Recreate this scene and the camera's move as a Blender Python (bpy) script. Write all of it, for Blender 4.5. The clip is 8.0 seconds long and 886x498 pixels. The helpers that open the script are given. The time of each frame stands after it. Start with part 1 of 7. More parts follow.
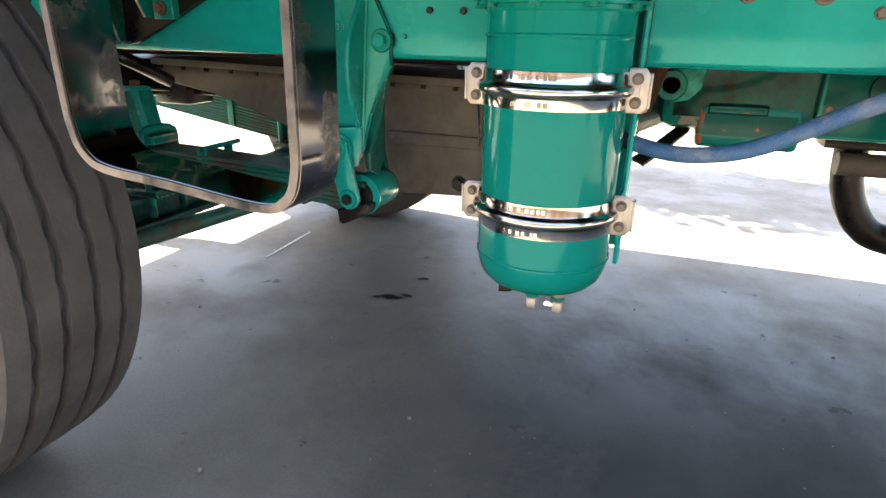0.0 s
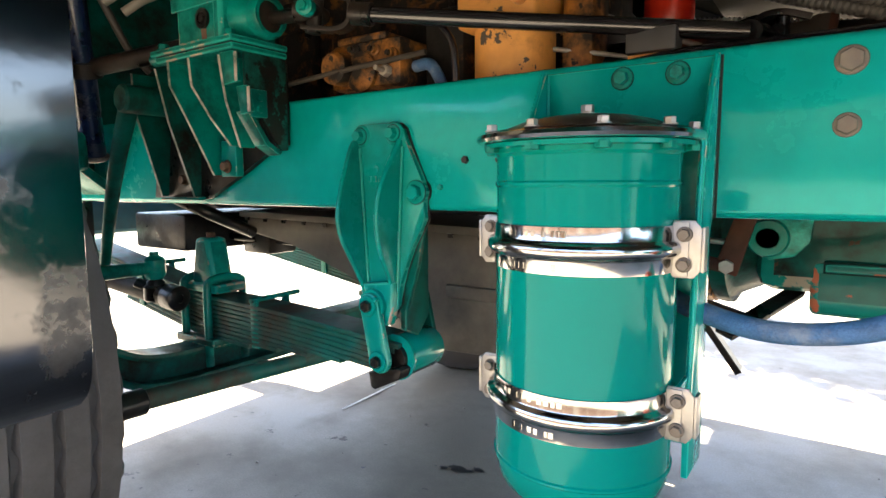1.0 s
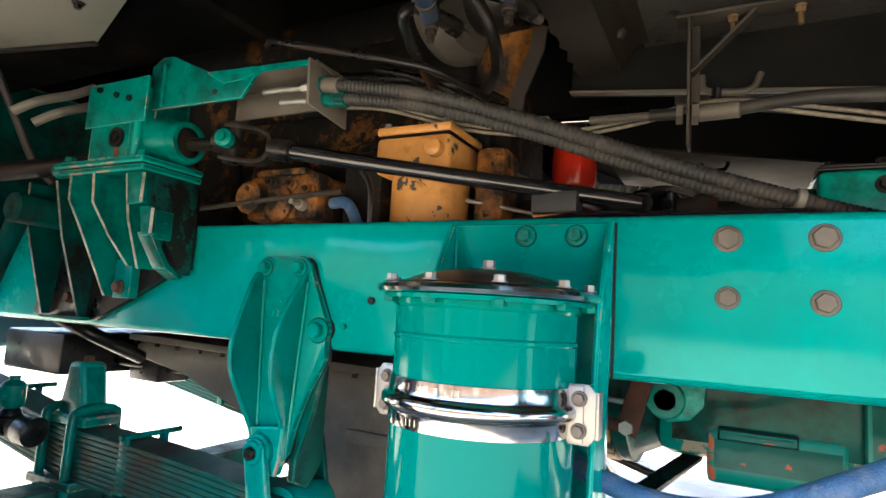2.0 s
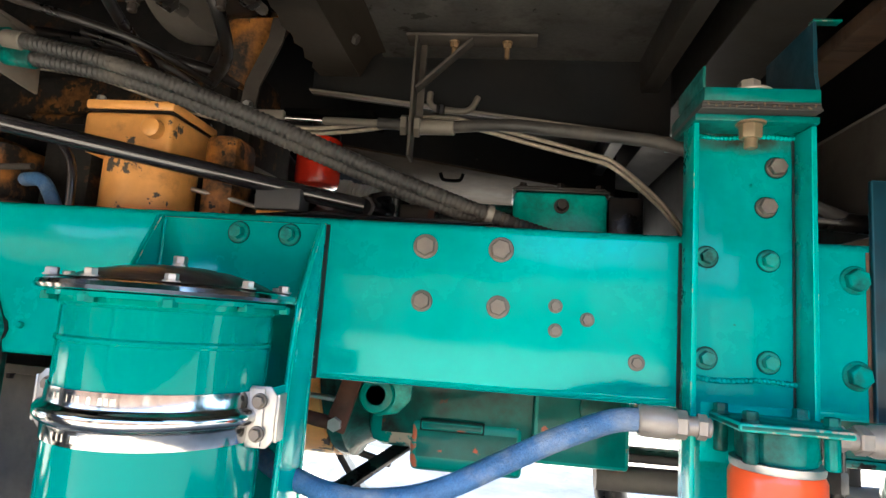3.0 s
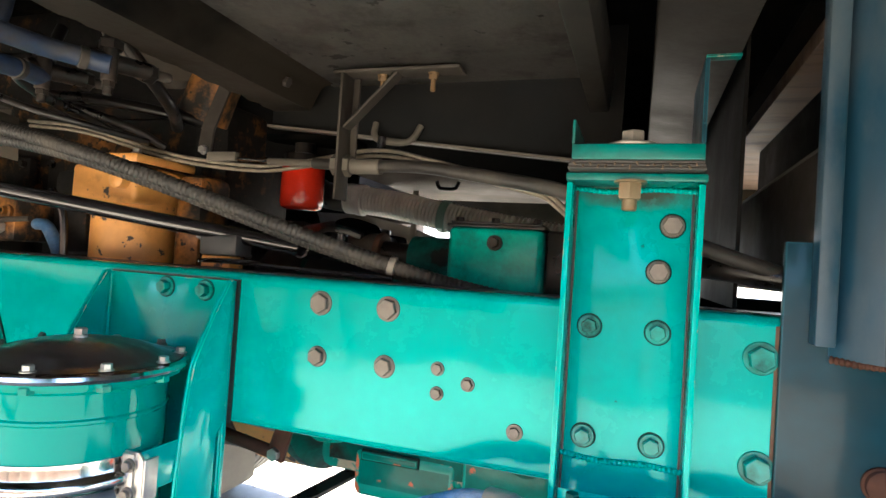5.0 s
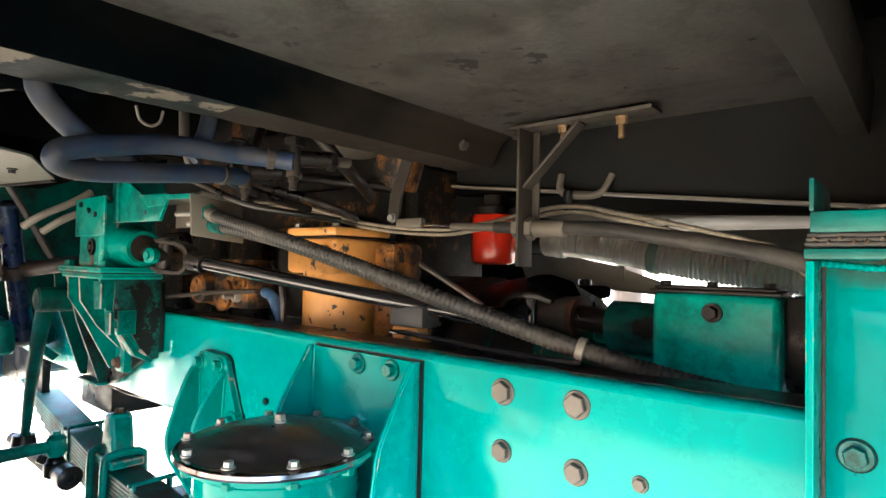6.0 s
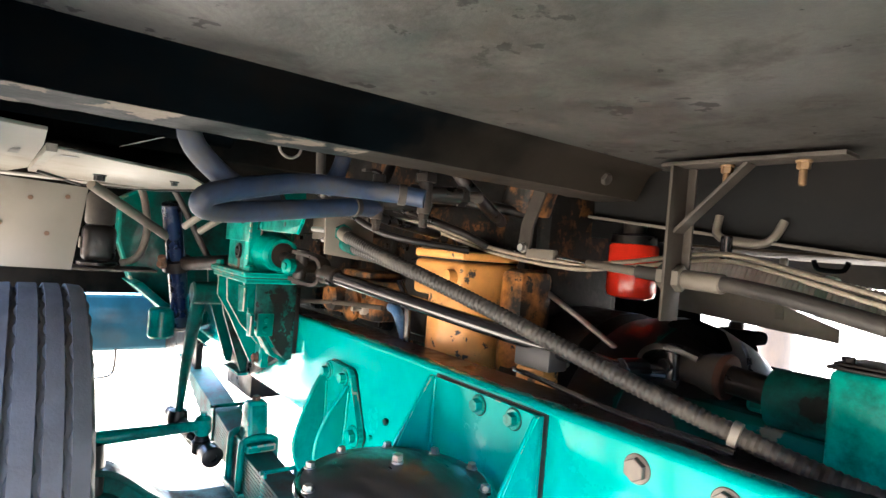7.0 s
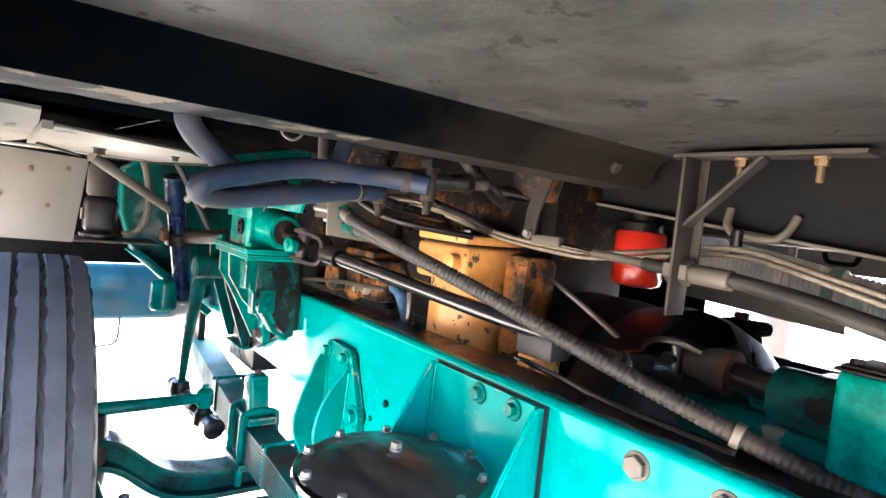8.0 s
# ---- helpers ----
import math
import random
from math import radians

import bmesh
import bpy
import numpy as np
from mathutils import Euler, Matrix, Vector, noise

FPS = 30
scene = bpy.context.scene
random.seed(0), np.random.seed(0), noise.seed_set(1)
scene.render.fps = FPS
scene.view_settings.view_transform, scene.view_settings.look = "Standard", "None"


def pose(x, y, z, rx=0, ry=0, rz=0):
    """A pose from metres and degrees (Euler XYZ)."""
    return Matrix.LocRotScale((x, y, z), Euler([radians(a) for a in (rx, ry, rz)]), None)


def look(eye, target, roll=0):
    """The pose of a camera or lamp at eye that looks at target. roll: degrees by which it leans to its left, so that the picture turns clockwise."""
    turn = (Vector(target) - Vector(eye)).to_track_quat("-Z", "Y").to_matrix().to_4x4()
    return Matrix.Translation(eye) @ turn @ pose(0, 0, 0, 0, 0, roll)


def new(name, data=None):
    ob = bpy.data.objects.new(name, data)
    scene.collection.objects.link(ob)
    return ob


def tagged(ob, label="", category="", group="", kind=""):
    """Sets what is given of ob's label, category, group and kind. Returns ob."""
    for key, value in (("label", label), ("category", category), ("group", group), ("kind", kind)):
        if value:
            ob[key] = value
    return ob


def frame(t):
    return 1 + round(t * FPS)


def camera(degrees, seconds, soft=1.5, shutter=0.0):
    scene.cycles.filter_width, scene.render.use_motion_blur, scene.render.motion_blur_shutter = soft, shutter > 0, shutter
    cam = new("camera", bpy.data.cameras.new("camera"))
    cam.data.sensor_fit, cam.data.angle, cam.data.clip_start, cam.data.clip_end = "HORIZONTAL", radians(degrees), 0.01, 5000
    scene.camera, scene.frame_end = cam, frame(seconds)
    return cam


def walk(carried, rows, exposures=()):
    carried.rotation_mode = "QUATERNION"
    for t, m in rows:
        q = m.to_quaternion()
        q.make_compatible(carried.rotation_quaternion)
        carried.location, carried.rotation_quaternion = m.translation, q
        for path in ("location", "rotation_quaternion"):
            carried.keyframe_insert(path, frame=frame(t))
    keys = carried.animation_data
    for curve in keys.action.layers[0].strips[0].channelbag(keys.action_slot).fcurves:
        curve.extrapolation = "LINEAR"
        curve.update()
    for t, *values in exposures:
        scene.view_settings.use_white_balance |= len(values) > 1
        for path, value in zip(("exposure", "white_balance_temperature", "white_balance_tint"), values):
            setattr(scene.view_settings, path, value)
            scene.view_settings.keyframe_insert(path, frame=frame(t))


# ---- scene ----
cam = camera(75.3, 8.0)
PATH = [
    (0, (0.383, -1.201, 0.911), (-0.259, 0.559, 0.208), 1.1),
    (0.2, (0.427, -1.12, 0.886), (-0.321, 0.635, 0.285), 0.9),
    (0.5, (0.495, -1.014, 0.886), (-0.42, 0.701, 0.419), 0.2),
    (1, (0.493, -0.937, 0.912), (-0.626, 0.705, 0.684), -0.3),
    (1.2, (0.48, -0.927, 0.92), (-0.71, 0.676, 0.802), -0.2),
    (2.3, (0.533, -0.891, 0.954), (-0.155, 0.961, 1.267), 3.9),
    (2.5, (0.555, -0.887, 0.965), (0.019, 1.01, 1.307), 3.8),
    (2.7, (0.586, -0.875, 0.964), (0.178, 1.055, 1.293), 4.0),
    (3, (0.622, -0.865, 0.956), (0.407, 1.107, 1.208), 4.0),
    (3.5, (0.727, -0.865, 0.991), (0.738, 1.126, 1.177), 5.7),
    (4, (0.83, -0.861, 1.027), (0.72, 1.13, 1.188), 5.5),
    (4.2, (0.871, -0.865, 1.043), (0.66, 1.119, 1.173), 5.2),
    (5.3, (0.981, -0.746, 1.187), (0.143, 1.07, 1.208), 2.7),
    (5.5, (0.982, -0.715, 1.209), (0.002, 1.028, 1.233), 1.8),
    (6, (0.969, -0.683, 1.248), (-0.329, 0.837, 1.307), 1.3),
    (6.5, (0.951, -0.666, 1.296), (-0.545, 0.661, 1.325), 2.9),
    (7, (0.923, -0.655, 1.334), (-0.671, 0.552, 1.326), 4.7),
    (7.5, (0.903, -0.639, 1.363), (-0.733, 0.51, 1.335), 5.6),
    (8, (0.908, -0.645, 1.359), (-0.687, 0.556, 1.25), 6.0),
]
walk(cam, [(t, look(eye, target, roll)) for t, eye, target, roll in PATH],
     [(0.0, 4.1, 6900, 10), (1.0, 4.35, 6550, 10), (2.5, 4.6, 5750, 8), (4.0, 4.9, 5700, 8), (5.5, 5.08, 5900, 8), (6.5, 5.55, 5750, 10), (8.0, 6.1, 5450, 14)])

# ---- world, sun, exposure ----
SUN_TILT, SUN_TURN = radians(70), radians(-56)     # height of the sun, turn from +y towards +x
world = bpy.data.worlds.new("sky")
scene.world = world
world.use_nodes = True
wn = world.node_tree.nodes
sky = wn.new("ShaderNodeTexSky")
sky.sky_type, sky.sun_disc, sky.sun_elevation, sky.sun_rotation = "NISHITA", False, SUN_TILT, SUN_TURN
world.node_tree.links.new(sky.outputs[0], wn["Background"].inputs[0])
sky.dust_density, sky.ozone_density, sky.air_density = 2.6, 0.5, 0.9
wn["Background"].inputs[1].default_value = 0.072
sun = new("sun", bpy.data.lights.new("sun", "SUN"))
sun.data.energy, sun.data.angle, sun.data.color = 5.0, radians(0.55), (1.0, 0.88, 0.72)
toward = Vector((math.sin(SUN_TURN) * math.cos(SUN_TILT), math.cos(SUN_TURN) * math.cos(SUN_TILT), math.sin(SUN_TILT)))
sun.matrix_world = look(toward * 20, (0, 0, 0))


# ---- materials ----
def material(name, base, rough=0.5, metal=0.0, vary=0.15, scale=9.0, grain=90.0, bump=0.05, coat=0.0, dirt=None, dirt_at=0.62,
             chip=None, chip_at=0.7, chip_scale=14.0, stretch=(1, 1, 1), speckle=0.0, tint=None, spec=0.5, wave=0.0, coat_rough=0.08, gloss=None):
    """A surface of one base colour with stains, fine grain, relief, and where wanted dirt and chipped paint."""
    m = bpy.data.materials.new(name)
    m.use_nodes = True
    nt, n = m.node_tree, m.node_tree.nodes
    link = nt.links.new
    b = n["Principled BSDF"]
    co = n.new("ShaderNodeTexCoord")
    mp = n.new("ShaderNodeMapping")
    mp.inputs["Scale"].default_value = stretch
    link(co.outputs["Object"], mp.inputs[0])

    def noise_at(s, detail=4.0, rough_=0.6, lift=0.0):
        t = n.new("ShaderNodeTexNoise")
        t.inputs["Scale"].default_value, t.inputs["Detail"].default_value, t.inputs["Roughness"].default_value = s, detail, rough_
        link(mp.outputs[0], t.inputs["Vector"])
        return t.outputs["Fac"]

    def ramp(src, lo, hi, a=0.0, z=1.0):
        r = n.new("ShaderNodeMapRange")
        r.inputs[1].default_value, r.inputs[2].default_value, r.inputs[3].default_value, r.inputs[4].default_value = lo, hi, a, z
        link(src, r.inputs[0])
        return r.outputs[0]

    def mix(fac, a, c):
        x = n.new("ShaderNodeMix")
        x.data_type = "RGBA"
        link(fac, x.inputs[0])
        for src, slot in ((a, x.inputs[6]), (c, x.inputs[7])):
            if isinstance(src, tuple):
                slot.default_value = (*src, 1)
            else:
                link(src, slot)
        return x.outputs[2]

    big, fine = noise_at(scale), noise_at(grain, 3.0)
    darker = tuple(c * (1 - vary) for c in base)
    lighter = tint or tuple(min(1, c * (1 + vary)) for c in base)
    colour = mix(ramp(big, 0.3, 0.7), darker, lighter)
    if speckle:
        colour = mix(ramp(fine, 0.35, 0.75, 0, speckle), colour, tuple(c * 0.45 for c in base))
    roughness = ramp(big, 0.3, 0.7, max(0.02, rough * 0.82), min(1, rough * 1.2))
    if dirt:
        mask = ramp(noise_at(scale * 0.6, 8.0, 0.68), dirt_at - 0.12, dirt_at + 0.1)
        colour = mix(mask, colour, dirt)
        roughness = mix_value(n, link, mask, roughness, 0.8)
    if chip:
        mask = ramp(noise_at(chip_scale, 6.0, 0.62), chip_at, chip_at + 0.02)
        colour = mix(mask, colour, chip)
        roughness = mix_value(n, link, mask, roughness, 0.75)
    link(colour, b.inputs["Base Color"])
    link(roughness, b.inputs["Roughness"])
    b.inputs["Metallic"].default_value = metal
    b.inputs["Coat Weight"].default_value = coat
    b.inputs["Coat Roughness"].default_value = coat_rough
    b.inputs["Specular IOR Level"].default_value = spec
    if gloss:
        b.inputs["Specular Tint"].default_value = (*gloss, 1)
    if bump:
        bp = n.new("ShaderNodeBump")
        bp.inputs["Strength"].default_value, bp.inputs["Distance"].default_value = bump, 0.004
        link(fine, bp.inputs["Height"])
        last = bp
        if wave:
            last = n.new("ShaderNodeBump")
            last.inputs["Strength"].default_value, last.inputs["Distance"].default_value = wave, 0.02
            link(noise_at(5.5, 1.5, 0.45), last.inputs["Height"])
            link(bp.outputs[0], last.inputs["Normal"])
        link(last.outputs[0], b.inputs["Normal"])
        link(last.outputs[0], b.inputs["Coat Normal"])
    return m


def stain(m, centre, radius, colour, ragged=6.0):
    """A ragged patch of another colour in a material, at a place on the surface: grime, dust, painted shade."""
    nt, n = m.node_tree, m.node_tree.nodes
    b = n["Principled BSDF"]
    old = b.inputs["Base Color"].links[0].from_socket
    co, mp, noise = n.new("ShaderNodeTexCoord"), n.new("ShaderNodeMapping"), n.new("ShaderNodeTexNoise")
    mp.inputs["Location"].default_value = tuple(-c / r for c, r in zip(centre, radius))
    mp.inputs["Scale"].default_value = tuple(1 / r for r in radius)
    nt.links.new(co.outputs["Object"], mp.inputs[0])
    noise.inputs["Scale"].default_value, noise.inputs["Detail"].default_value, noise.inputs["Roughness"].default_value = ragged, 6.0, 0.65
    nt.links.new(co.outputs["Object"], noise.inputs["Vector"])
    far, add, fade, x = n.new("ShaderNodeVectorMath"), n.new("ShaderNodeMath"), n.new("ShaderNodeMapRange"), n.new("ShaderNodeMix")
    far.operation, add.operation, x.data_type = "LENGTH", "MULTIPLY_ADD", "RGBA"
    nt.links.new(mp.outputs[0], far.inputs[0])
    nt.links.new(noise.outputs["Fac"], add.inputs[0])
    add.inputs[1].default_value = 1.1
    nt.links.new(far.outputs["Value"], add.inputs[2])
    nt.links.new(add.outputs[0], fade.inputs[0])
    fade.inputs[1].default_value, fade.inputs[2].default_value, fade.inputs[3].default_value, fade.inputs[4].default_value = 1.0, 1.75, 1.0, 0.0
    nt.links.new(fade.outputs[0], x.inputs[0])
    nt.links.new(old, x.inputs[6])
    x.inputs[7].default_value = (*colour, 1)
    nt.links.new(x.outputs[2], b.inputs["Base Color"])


def mix_value(n, link, fac, a, value):
    x = n.new("ShaderNodeMix")
    link(fac, x.inputs[0])
    link(a, x.inputs[2])
    x.inputs[3].default_value = value
    return x.outputs[0]


GREEN = material("green_enamel", (0.0, 0.335, 0.305), 0.20, speckle=0.12, vary=0.12, scale=4, grain=45, bump=0.015, coat=0.3, spec=0.6, gloss=(0.1, 1.0, 1.0), wave=0.26, coat_rough=0.09, dirt=(0.0, 0.24, 0.2), dirt_at=0.66,
                 chip=(0.2, 0.07, 0.03), chip_at=0.76, chip_scale=11)
CAN = material("green_gloss", (0.0, 0.195, 0.162), 0.10, vary=0.06, scale=4, grain=25, bump=0.004, coat=0.12, spec=0.2, wave=0.025, coat_rough=0.05, gloss=(0.3, 1.0, 0.95))
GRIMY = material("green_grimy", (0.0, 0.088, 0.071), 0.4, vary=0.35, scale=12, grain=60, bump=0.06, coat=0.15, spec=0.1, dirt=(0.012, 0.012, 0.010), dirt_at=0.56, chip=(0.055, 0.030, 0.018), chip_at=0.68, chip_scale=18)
WORNG = material("worn_green", (0.012, 0.46, 0.37), 0.3, vary=0.25, scale=16, grain=150, bump=0.12, coat=0.3, spec=0.12, speckle=0.35, dirt=(0.005, 0.05, 0.042), dirt_at=0.6, chip=(0.30, 0.16, 0.09), chip_at=0.68, chip_scale=22)
CASTG = material("green_cast", (0.0, 0.215, 0.175), 0.34, vary=0.22, scale=10, grain=160, bump=0.12, coat=0.25, spec=0.1, dirt=(0.003, 0.04, 0.034), dirt_at=0.55)
HANGERG = material("green_painted_casting", (0.0, 0.24, 0.208), 0.24, vary=0.12, scale=7, grain=120, bump=0.06, coat=0.25, spec=0.4, gloss=(0.2, 1.0, 0.95), dirt=(0.002, 0.10, 0.083), dirt_at=0.66)
CHROME = material("chrome", (0.50, 0.49, 0.475), 0.13, 1.0, vary=0.12, scale=30, grain=55, bump=0.025)
STEEL = material("dull_steel", (0.42, 0.41, 0.39), 0.42, 0.85, vary=0.2, scale=30, grain=120, bump=0.08)
ZINC = material("zinc_plate", (0.30, 0.27, 0.235), 0.48, 0.35, vary=0.2, scale=30, grain=140, bump=0.06)
EDGESTEEL = material("worn_dark_steel", (0.13, 0.125, 0.13), 0.3, 0.9, vary=0.3, scale=30, grain=90, bump=0.05, dirt=(0.04, 0.037, 0.035), dirt_at=0.6)
BOLT = material("grey_bolt", (0.16, 0.14, 0.12), 0.5, 0.4, vary=0.25, scale=40, grain=150, bump=0.1)
POLISHED = material("polished_steel", (0.11, 0.11, 0.115), 0.09, 1.0, vary=0.1, scale=20, grain=30, bump=0.02, dirt=(0.03, 0.028, 0.025), dirt_at=0.64)
DIRTYYEL = material("dirty_yellow", (0.42, 0.16, 0.022), 0.4, vary=0.4, scale=18, grain=80, bump=0.2, coat=0.1, dirt=(0.010, 0.008, 0.006), dirt_at=0.47, chip=(0.008, 0.007, 0.006), chip_at=0.62, chip_scale=34)
BLACK = material("black_enamel", (0.012, 0.012, 0.014), 0.2, vary=0.3, scale=14, grain=60, bump=0.02, coat=0.6)
LID = material("black_lid", (0.022, 0.02, 0.018), 0.3, vary=0.4, scale=12, grain=50, bump=0.02, coat=0.3, dirt=(0.075, 0.062, 0.05), dirt_at=0.54, stretch=(1, 2.5, 1))
GREASE = material("greasy_iron", (0.01, 0.009, 0.0085), 0.3, 0.1, spec=0.35, vary=0.5, scale=14, grain=60, bump=0.2, dirt=(0.04, 0.028, 0.02), dirt_at=0.62)
PAN = material("dusty_iron", (0.11, 0.101, 0.088), 0.6, 0.2, vary=0.35, scale=8, grain=60, bump=0.12, dirt=(0.20, 0.175, 0.15), dirt_at=0.56)
YELLOW = material("yellow_paint", (0.70, 0.33, 0.085), 0.45, vary=0.2, scale=11, grain=70, bump=0.08, coat=0.1, dirt=(0.10, 0.05, 0.02), dirt_at=0.66,
                  chip=(0.06, 0.05, 0.045), chip_at=0.6, chip_scale=20)
OILYELLOW = material("oily_yellow", (0.30, 0.115, 0.016), 0.3, vary=0.5, scale=9, grain=70, bump=0.25, spec=0.4, dirt=(0.004, 0.0037, 0.0033), dirt_at=0.36, chip=(0.006, 0.005, 0.004), chip_at=0.50, chip_scale=26)
RED = material("red_filter", (0.70, 0.03, 0.010), 0.22, vary=0.08, scale=9, grain=40, bump=0.01, coat=0.4)
ORANGE = material("orange_filter", (0.78, 0.09, 0.015), 0.32, vary=0.06, scale=9, grain=40, bump=0.01, coat=0.3)
TREAD = material("tyre_tread", (0.058, 0.055, 0.053), 0.62, vary=0.25, scale=9, grain=120, bump=0.2, dirt=(0.04, 0.038, 0.035), dirt_at=0.58, spec=0.4)
RUBBER = material("tyre_rubber", (0.042, 0.039, 0.036), 0.66, vary=0.3, scale=6, grain=110, bump=0.2, dirt=(0.055, 0.051, 0.046), dirt_at=0.56)
HOSEBLK = material("black_hose", (0.03, 0.028, 0.026), 0.5, vary=0.3, scale=16, grain=120, bump=0.12, dirt=(0.075, 0.066, 0.055), dirt_at=0.6, spec=0.35)
BLUEHOSE = material("blue_hose", (0.060, 0.16, 0.34), 0.55, vary=0.3, scale=20, grain=330, bump=0.5, speckle=0.6, dirt=(0.26, 0.31, 0.38), dirt_at=0.6)
OLDBLUE = material("old_blue_hose", (0.013, 0.027, 0.064), 0.5, vary=0.4, scale=16, grain=110, bump=0.12, speckle=0.3, dirt=(0.044, 0.040, 0.034), dirt_at=0.54, spec=0.4)
COLUMN = material("column_blue", (0.006, 0.014, 0.045), 0.22, vary=0.4, scale=10, grain=60, bump=0.04, coat=0.5, spec=0.4, dirt=(0.05, 0.05, 0.05), dirt_at=0.62)
NAVY = material("navy_enamel", (0.003, 0.034, 0.052), 0.42, vary=0.4, scale=7, grain=60, bump=0.06, coat=0.15, spec=0.2, dirt=(0.016, 0.03, 0.036), dirt_at=0.6,
                chip=(0.17, 0.07, 0.04), chip_at=0.76, chip_scale=9)
UNDER = material("dusty_underside", (0.017, 0.015, 0.0125), 0.62, vary=0.3, scale=4.5, grain=60, bump=0.12, spec=0.2, dirt=(0.014, 0.012, 0.010), dirt_at=0.58)
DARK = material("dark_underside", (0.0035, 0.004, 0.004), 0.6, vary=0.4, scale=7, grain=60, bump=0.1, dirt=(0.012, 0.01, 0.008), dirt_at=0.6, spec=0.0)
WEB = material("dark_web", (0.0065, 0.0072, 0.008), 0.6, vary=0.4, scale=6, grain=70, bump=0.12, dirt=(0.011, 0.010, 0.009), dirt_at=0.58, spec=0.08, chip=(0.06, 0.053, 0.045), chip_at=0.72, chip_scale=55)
DUSTY = material("dusty_steel", (0.125, 0.11, 0.09), 0.6, 0.15, vary=0.22, scale=9, grain=70, bump=0.08, dirt=(0.09, 0.075, 0.06), dirt_at=0.62)
DARKDUST = material("dark_dusty_steel", (0.042, 0.035, 0.028), 0.65, 0.1, vary=0.3, scale=14, grain=70, bump=0.12, dirt=(0.030, 0.024, 0.019), dirt_at=0.58, chip=(0.075, 0.063, 0.05), chip_at=0.70, chip_scale=30)
TUNNEL = material("tunnel_panel", (0.042, 0.031, 0.021), 0.7, 0.0, spec=0.08, vary=0.3, scale=6, grain=60, bump=0.05, dirt=(0.02, 0.015, 0.011), dirt_at=0.56)
SPRING = material("spring_steel", (0.002, 0.092, 0.076), 0.5, vary=0.4, scale=9, grain=60, bump=0.1, spec=0.25, dirt=(0.06, 0.032, 0.022), dirt_at=0.58)
TAN = material("dusty_panel", (0.19, 0.172, 0.145), 0.55, 0.1, vary=0.12, scale=6, grain=60, bump=0.05, dirt=(0.16, 0.13, 0.10), dirt_at=0.68)
WOOD = material("bare_wood", (0.45, 0.30, 0.17), 0.7, vary=0.25, scale=10, grain=60, bump=0.1, stretch=(1, 8, 8))
BRAID = material("braided_line", (0.30, 0.26, 0.20), 0.5, 0.4, vary=0.3, scale=60, grain=400, bump=0.4, speckle=0.5)
FLEX = material("flex_pipe", (0.90, 0.86, 0.78), 0.4, 0.15, vary=0.12, scale=20, grain=120, bump=0.1)
CLAMP = material("zinc_clamp", (0.86, 0.82, 0.74), 0.4, 0.0, vary=0.12, scale=30, grain=120, bump=0.05)
PALEG = material("pale_green_collar", (0.30, 0.46, 0.38), 0.45, vary=0.2, scale=30, grain=120, bump=0.05)
DARKRUST = material("dark_rust", (0.065, 0.03, 0.02), 0.75, vary=0.35, scale=20, grain=90, bump=0.2, spec=0.2)
RUST = material("rust", (0.115, 0.064, 0.038), 0.8, vary=0.35, scale=20, grain=90, bump=0.2)
# White for the sliver of sunlight painted on the concrete.
SUNSLIVER = material("sunlit_strip", (0.5, 0.5, 0.47), 0.8, vary=0.3, scale=30, grain=90, bump=0.1)
# Black for oil, also for painted gap shadows and holes.
OILSHADE = material("oil_spot", (0.012, 0.012, 0.012), 0.35, vary=0.3, scale=30, grain=90, bump=0.03)
PLASTIC = material("grey_plastic", (0.04, 0.042, 0.045), 0.5, vary=0.2, scale=20, grain=100, bump=0.05)
GROOVE = material("dark_groove", (0.004, 0.022, 0.019), 0.6, vary=0.4, scale=30, grain=90, bump=0.1, spec=0.1)
FLAKE = material("flaking_steel", (0.012, 0.014, 0.014), 0.65, vary=0.4, scale=16, grain=80, bump=0.3, dirt=(0.010, 0.016, 0.017), dirt_at=0.6, chip=(0.15, 0.125, 0.098), chip_at=0.50, chip_scale=12, spec=0.2)
BAREEDGE = material("bare_worn_edge", (0.40, 0.38, 0.33), 0.45, 0.2, vary=0.3, scale=40, grain=120, bump=0.1, dirt=(0.05, 0.12, 0.10), dirt_at=0.56)
BRASS = material("dull_brass", (0.17, 0.105, 0.05), 0.5, 0.4, vary=0.3, scale=40, grain=120, bump=0.08)
CABFLOOR = material("worn_floor_paint", (0.056, 0.052, 0.045), 0.5, spec=0.5, vary=0.42, scale=14, grain=110, bump=0.18, speckle=0.6, dirt=(0.017, 0.0125, 0.009), dirt_at=0.61, chip=(0.010, 0.008, 0.006), chip_at=0.628, chip_scale=19)
# Near-black paints in the web's shade; a brown dusty patch lightens one end.
BEAMWEB = material("shaded_beam_dark", (0.0012, 0.0020, 0.0026), 0.7, spec=0.0, vary=0.4, scale=7, grain=80, bump=0.1, dirt=(0.0035, 0.003, 0.0025), dirt_at=0.62)
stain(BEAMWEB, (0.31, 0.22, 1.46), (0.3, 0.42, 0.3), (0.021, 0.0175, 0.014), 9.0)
RUSTFLOOR = material("rust_stained_floor", (0.11, 0.066, 0.042), 0.65, vary=0.3, scale=7, grain=60, bump=0.12, dirt=(0.045, 0.03, 0.022), dirt_at=0.6, stretch=(1, 5, 1))
SIDEGRIME = material("green_with_black_grime", (0.0, 0.15, 0.125), 0.36, vary=0.3, scale=10, grain=80, bump=0.12, coat=0.2, spec=0.2, dirt=(0.004, 0.006, 0.005), dirt_at=0.51, chip=(0.006, 0.006, 0.005), chip_at=0.56, chip_scale=15)
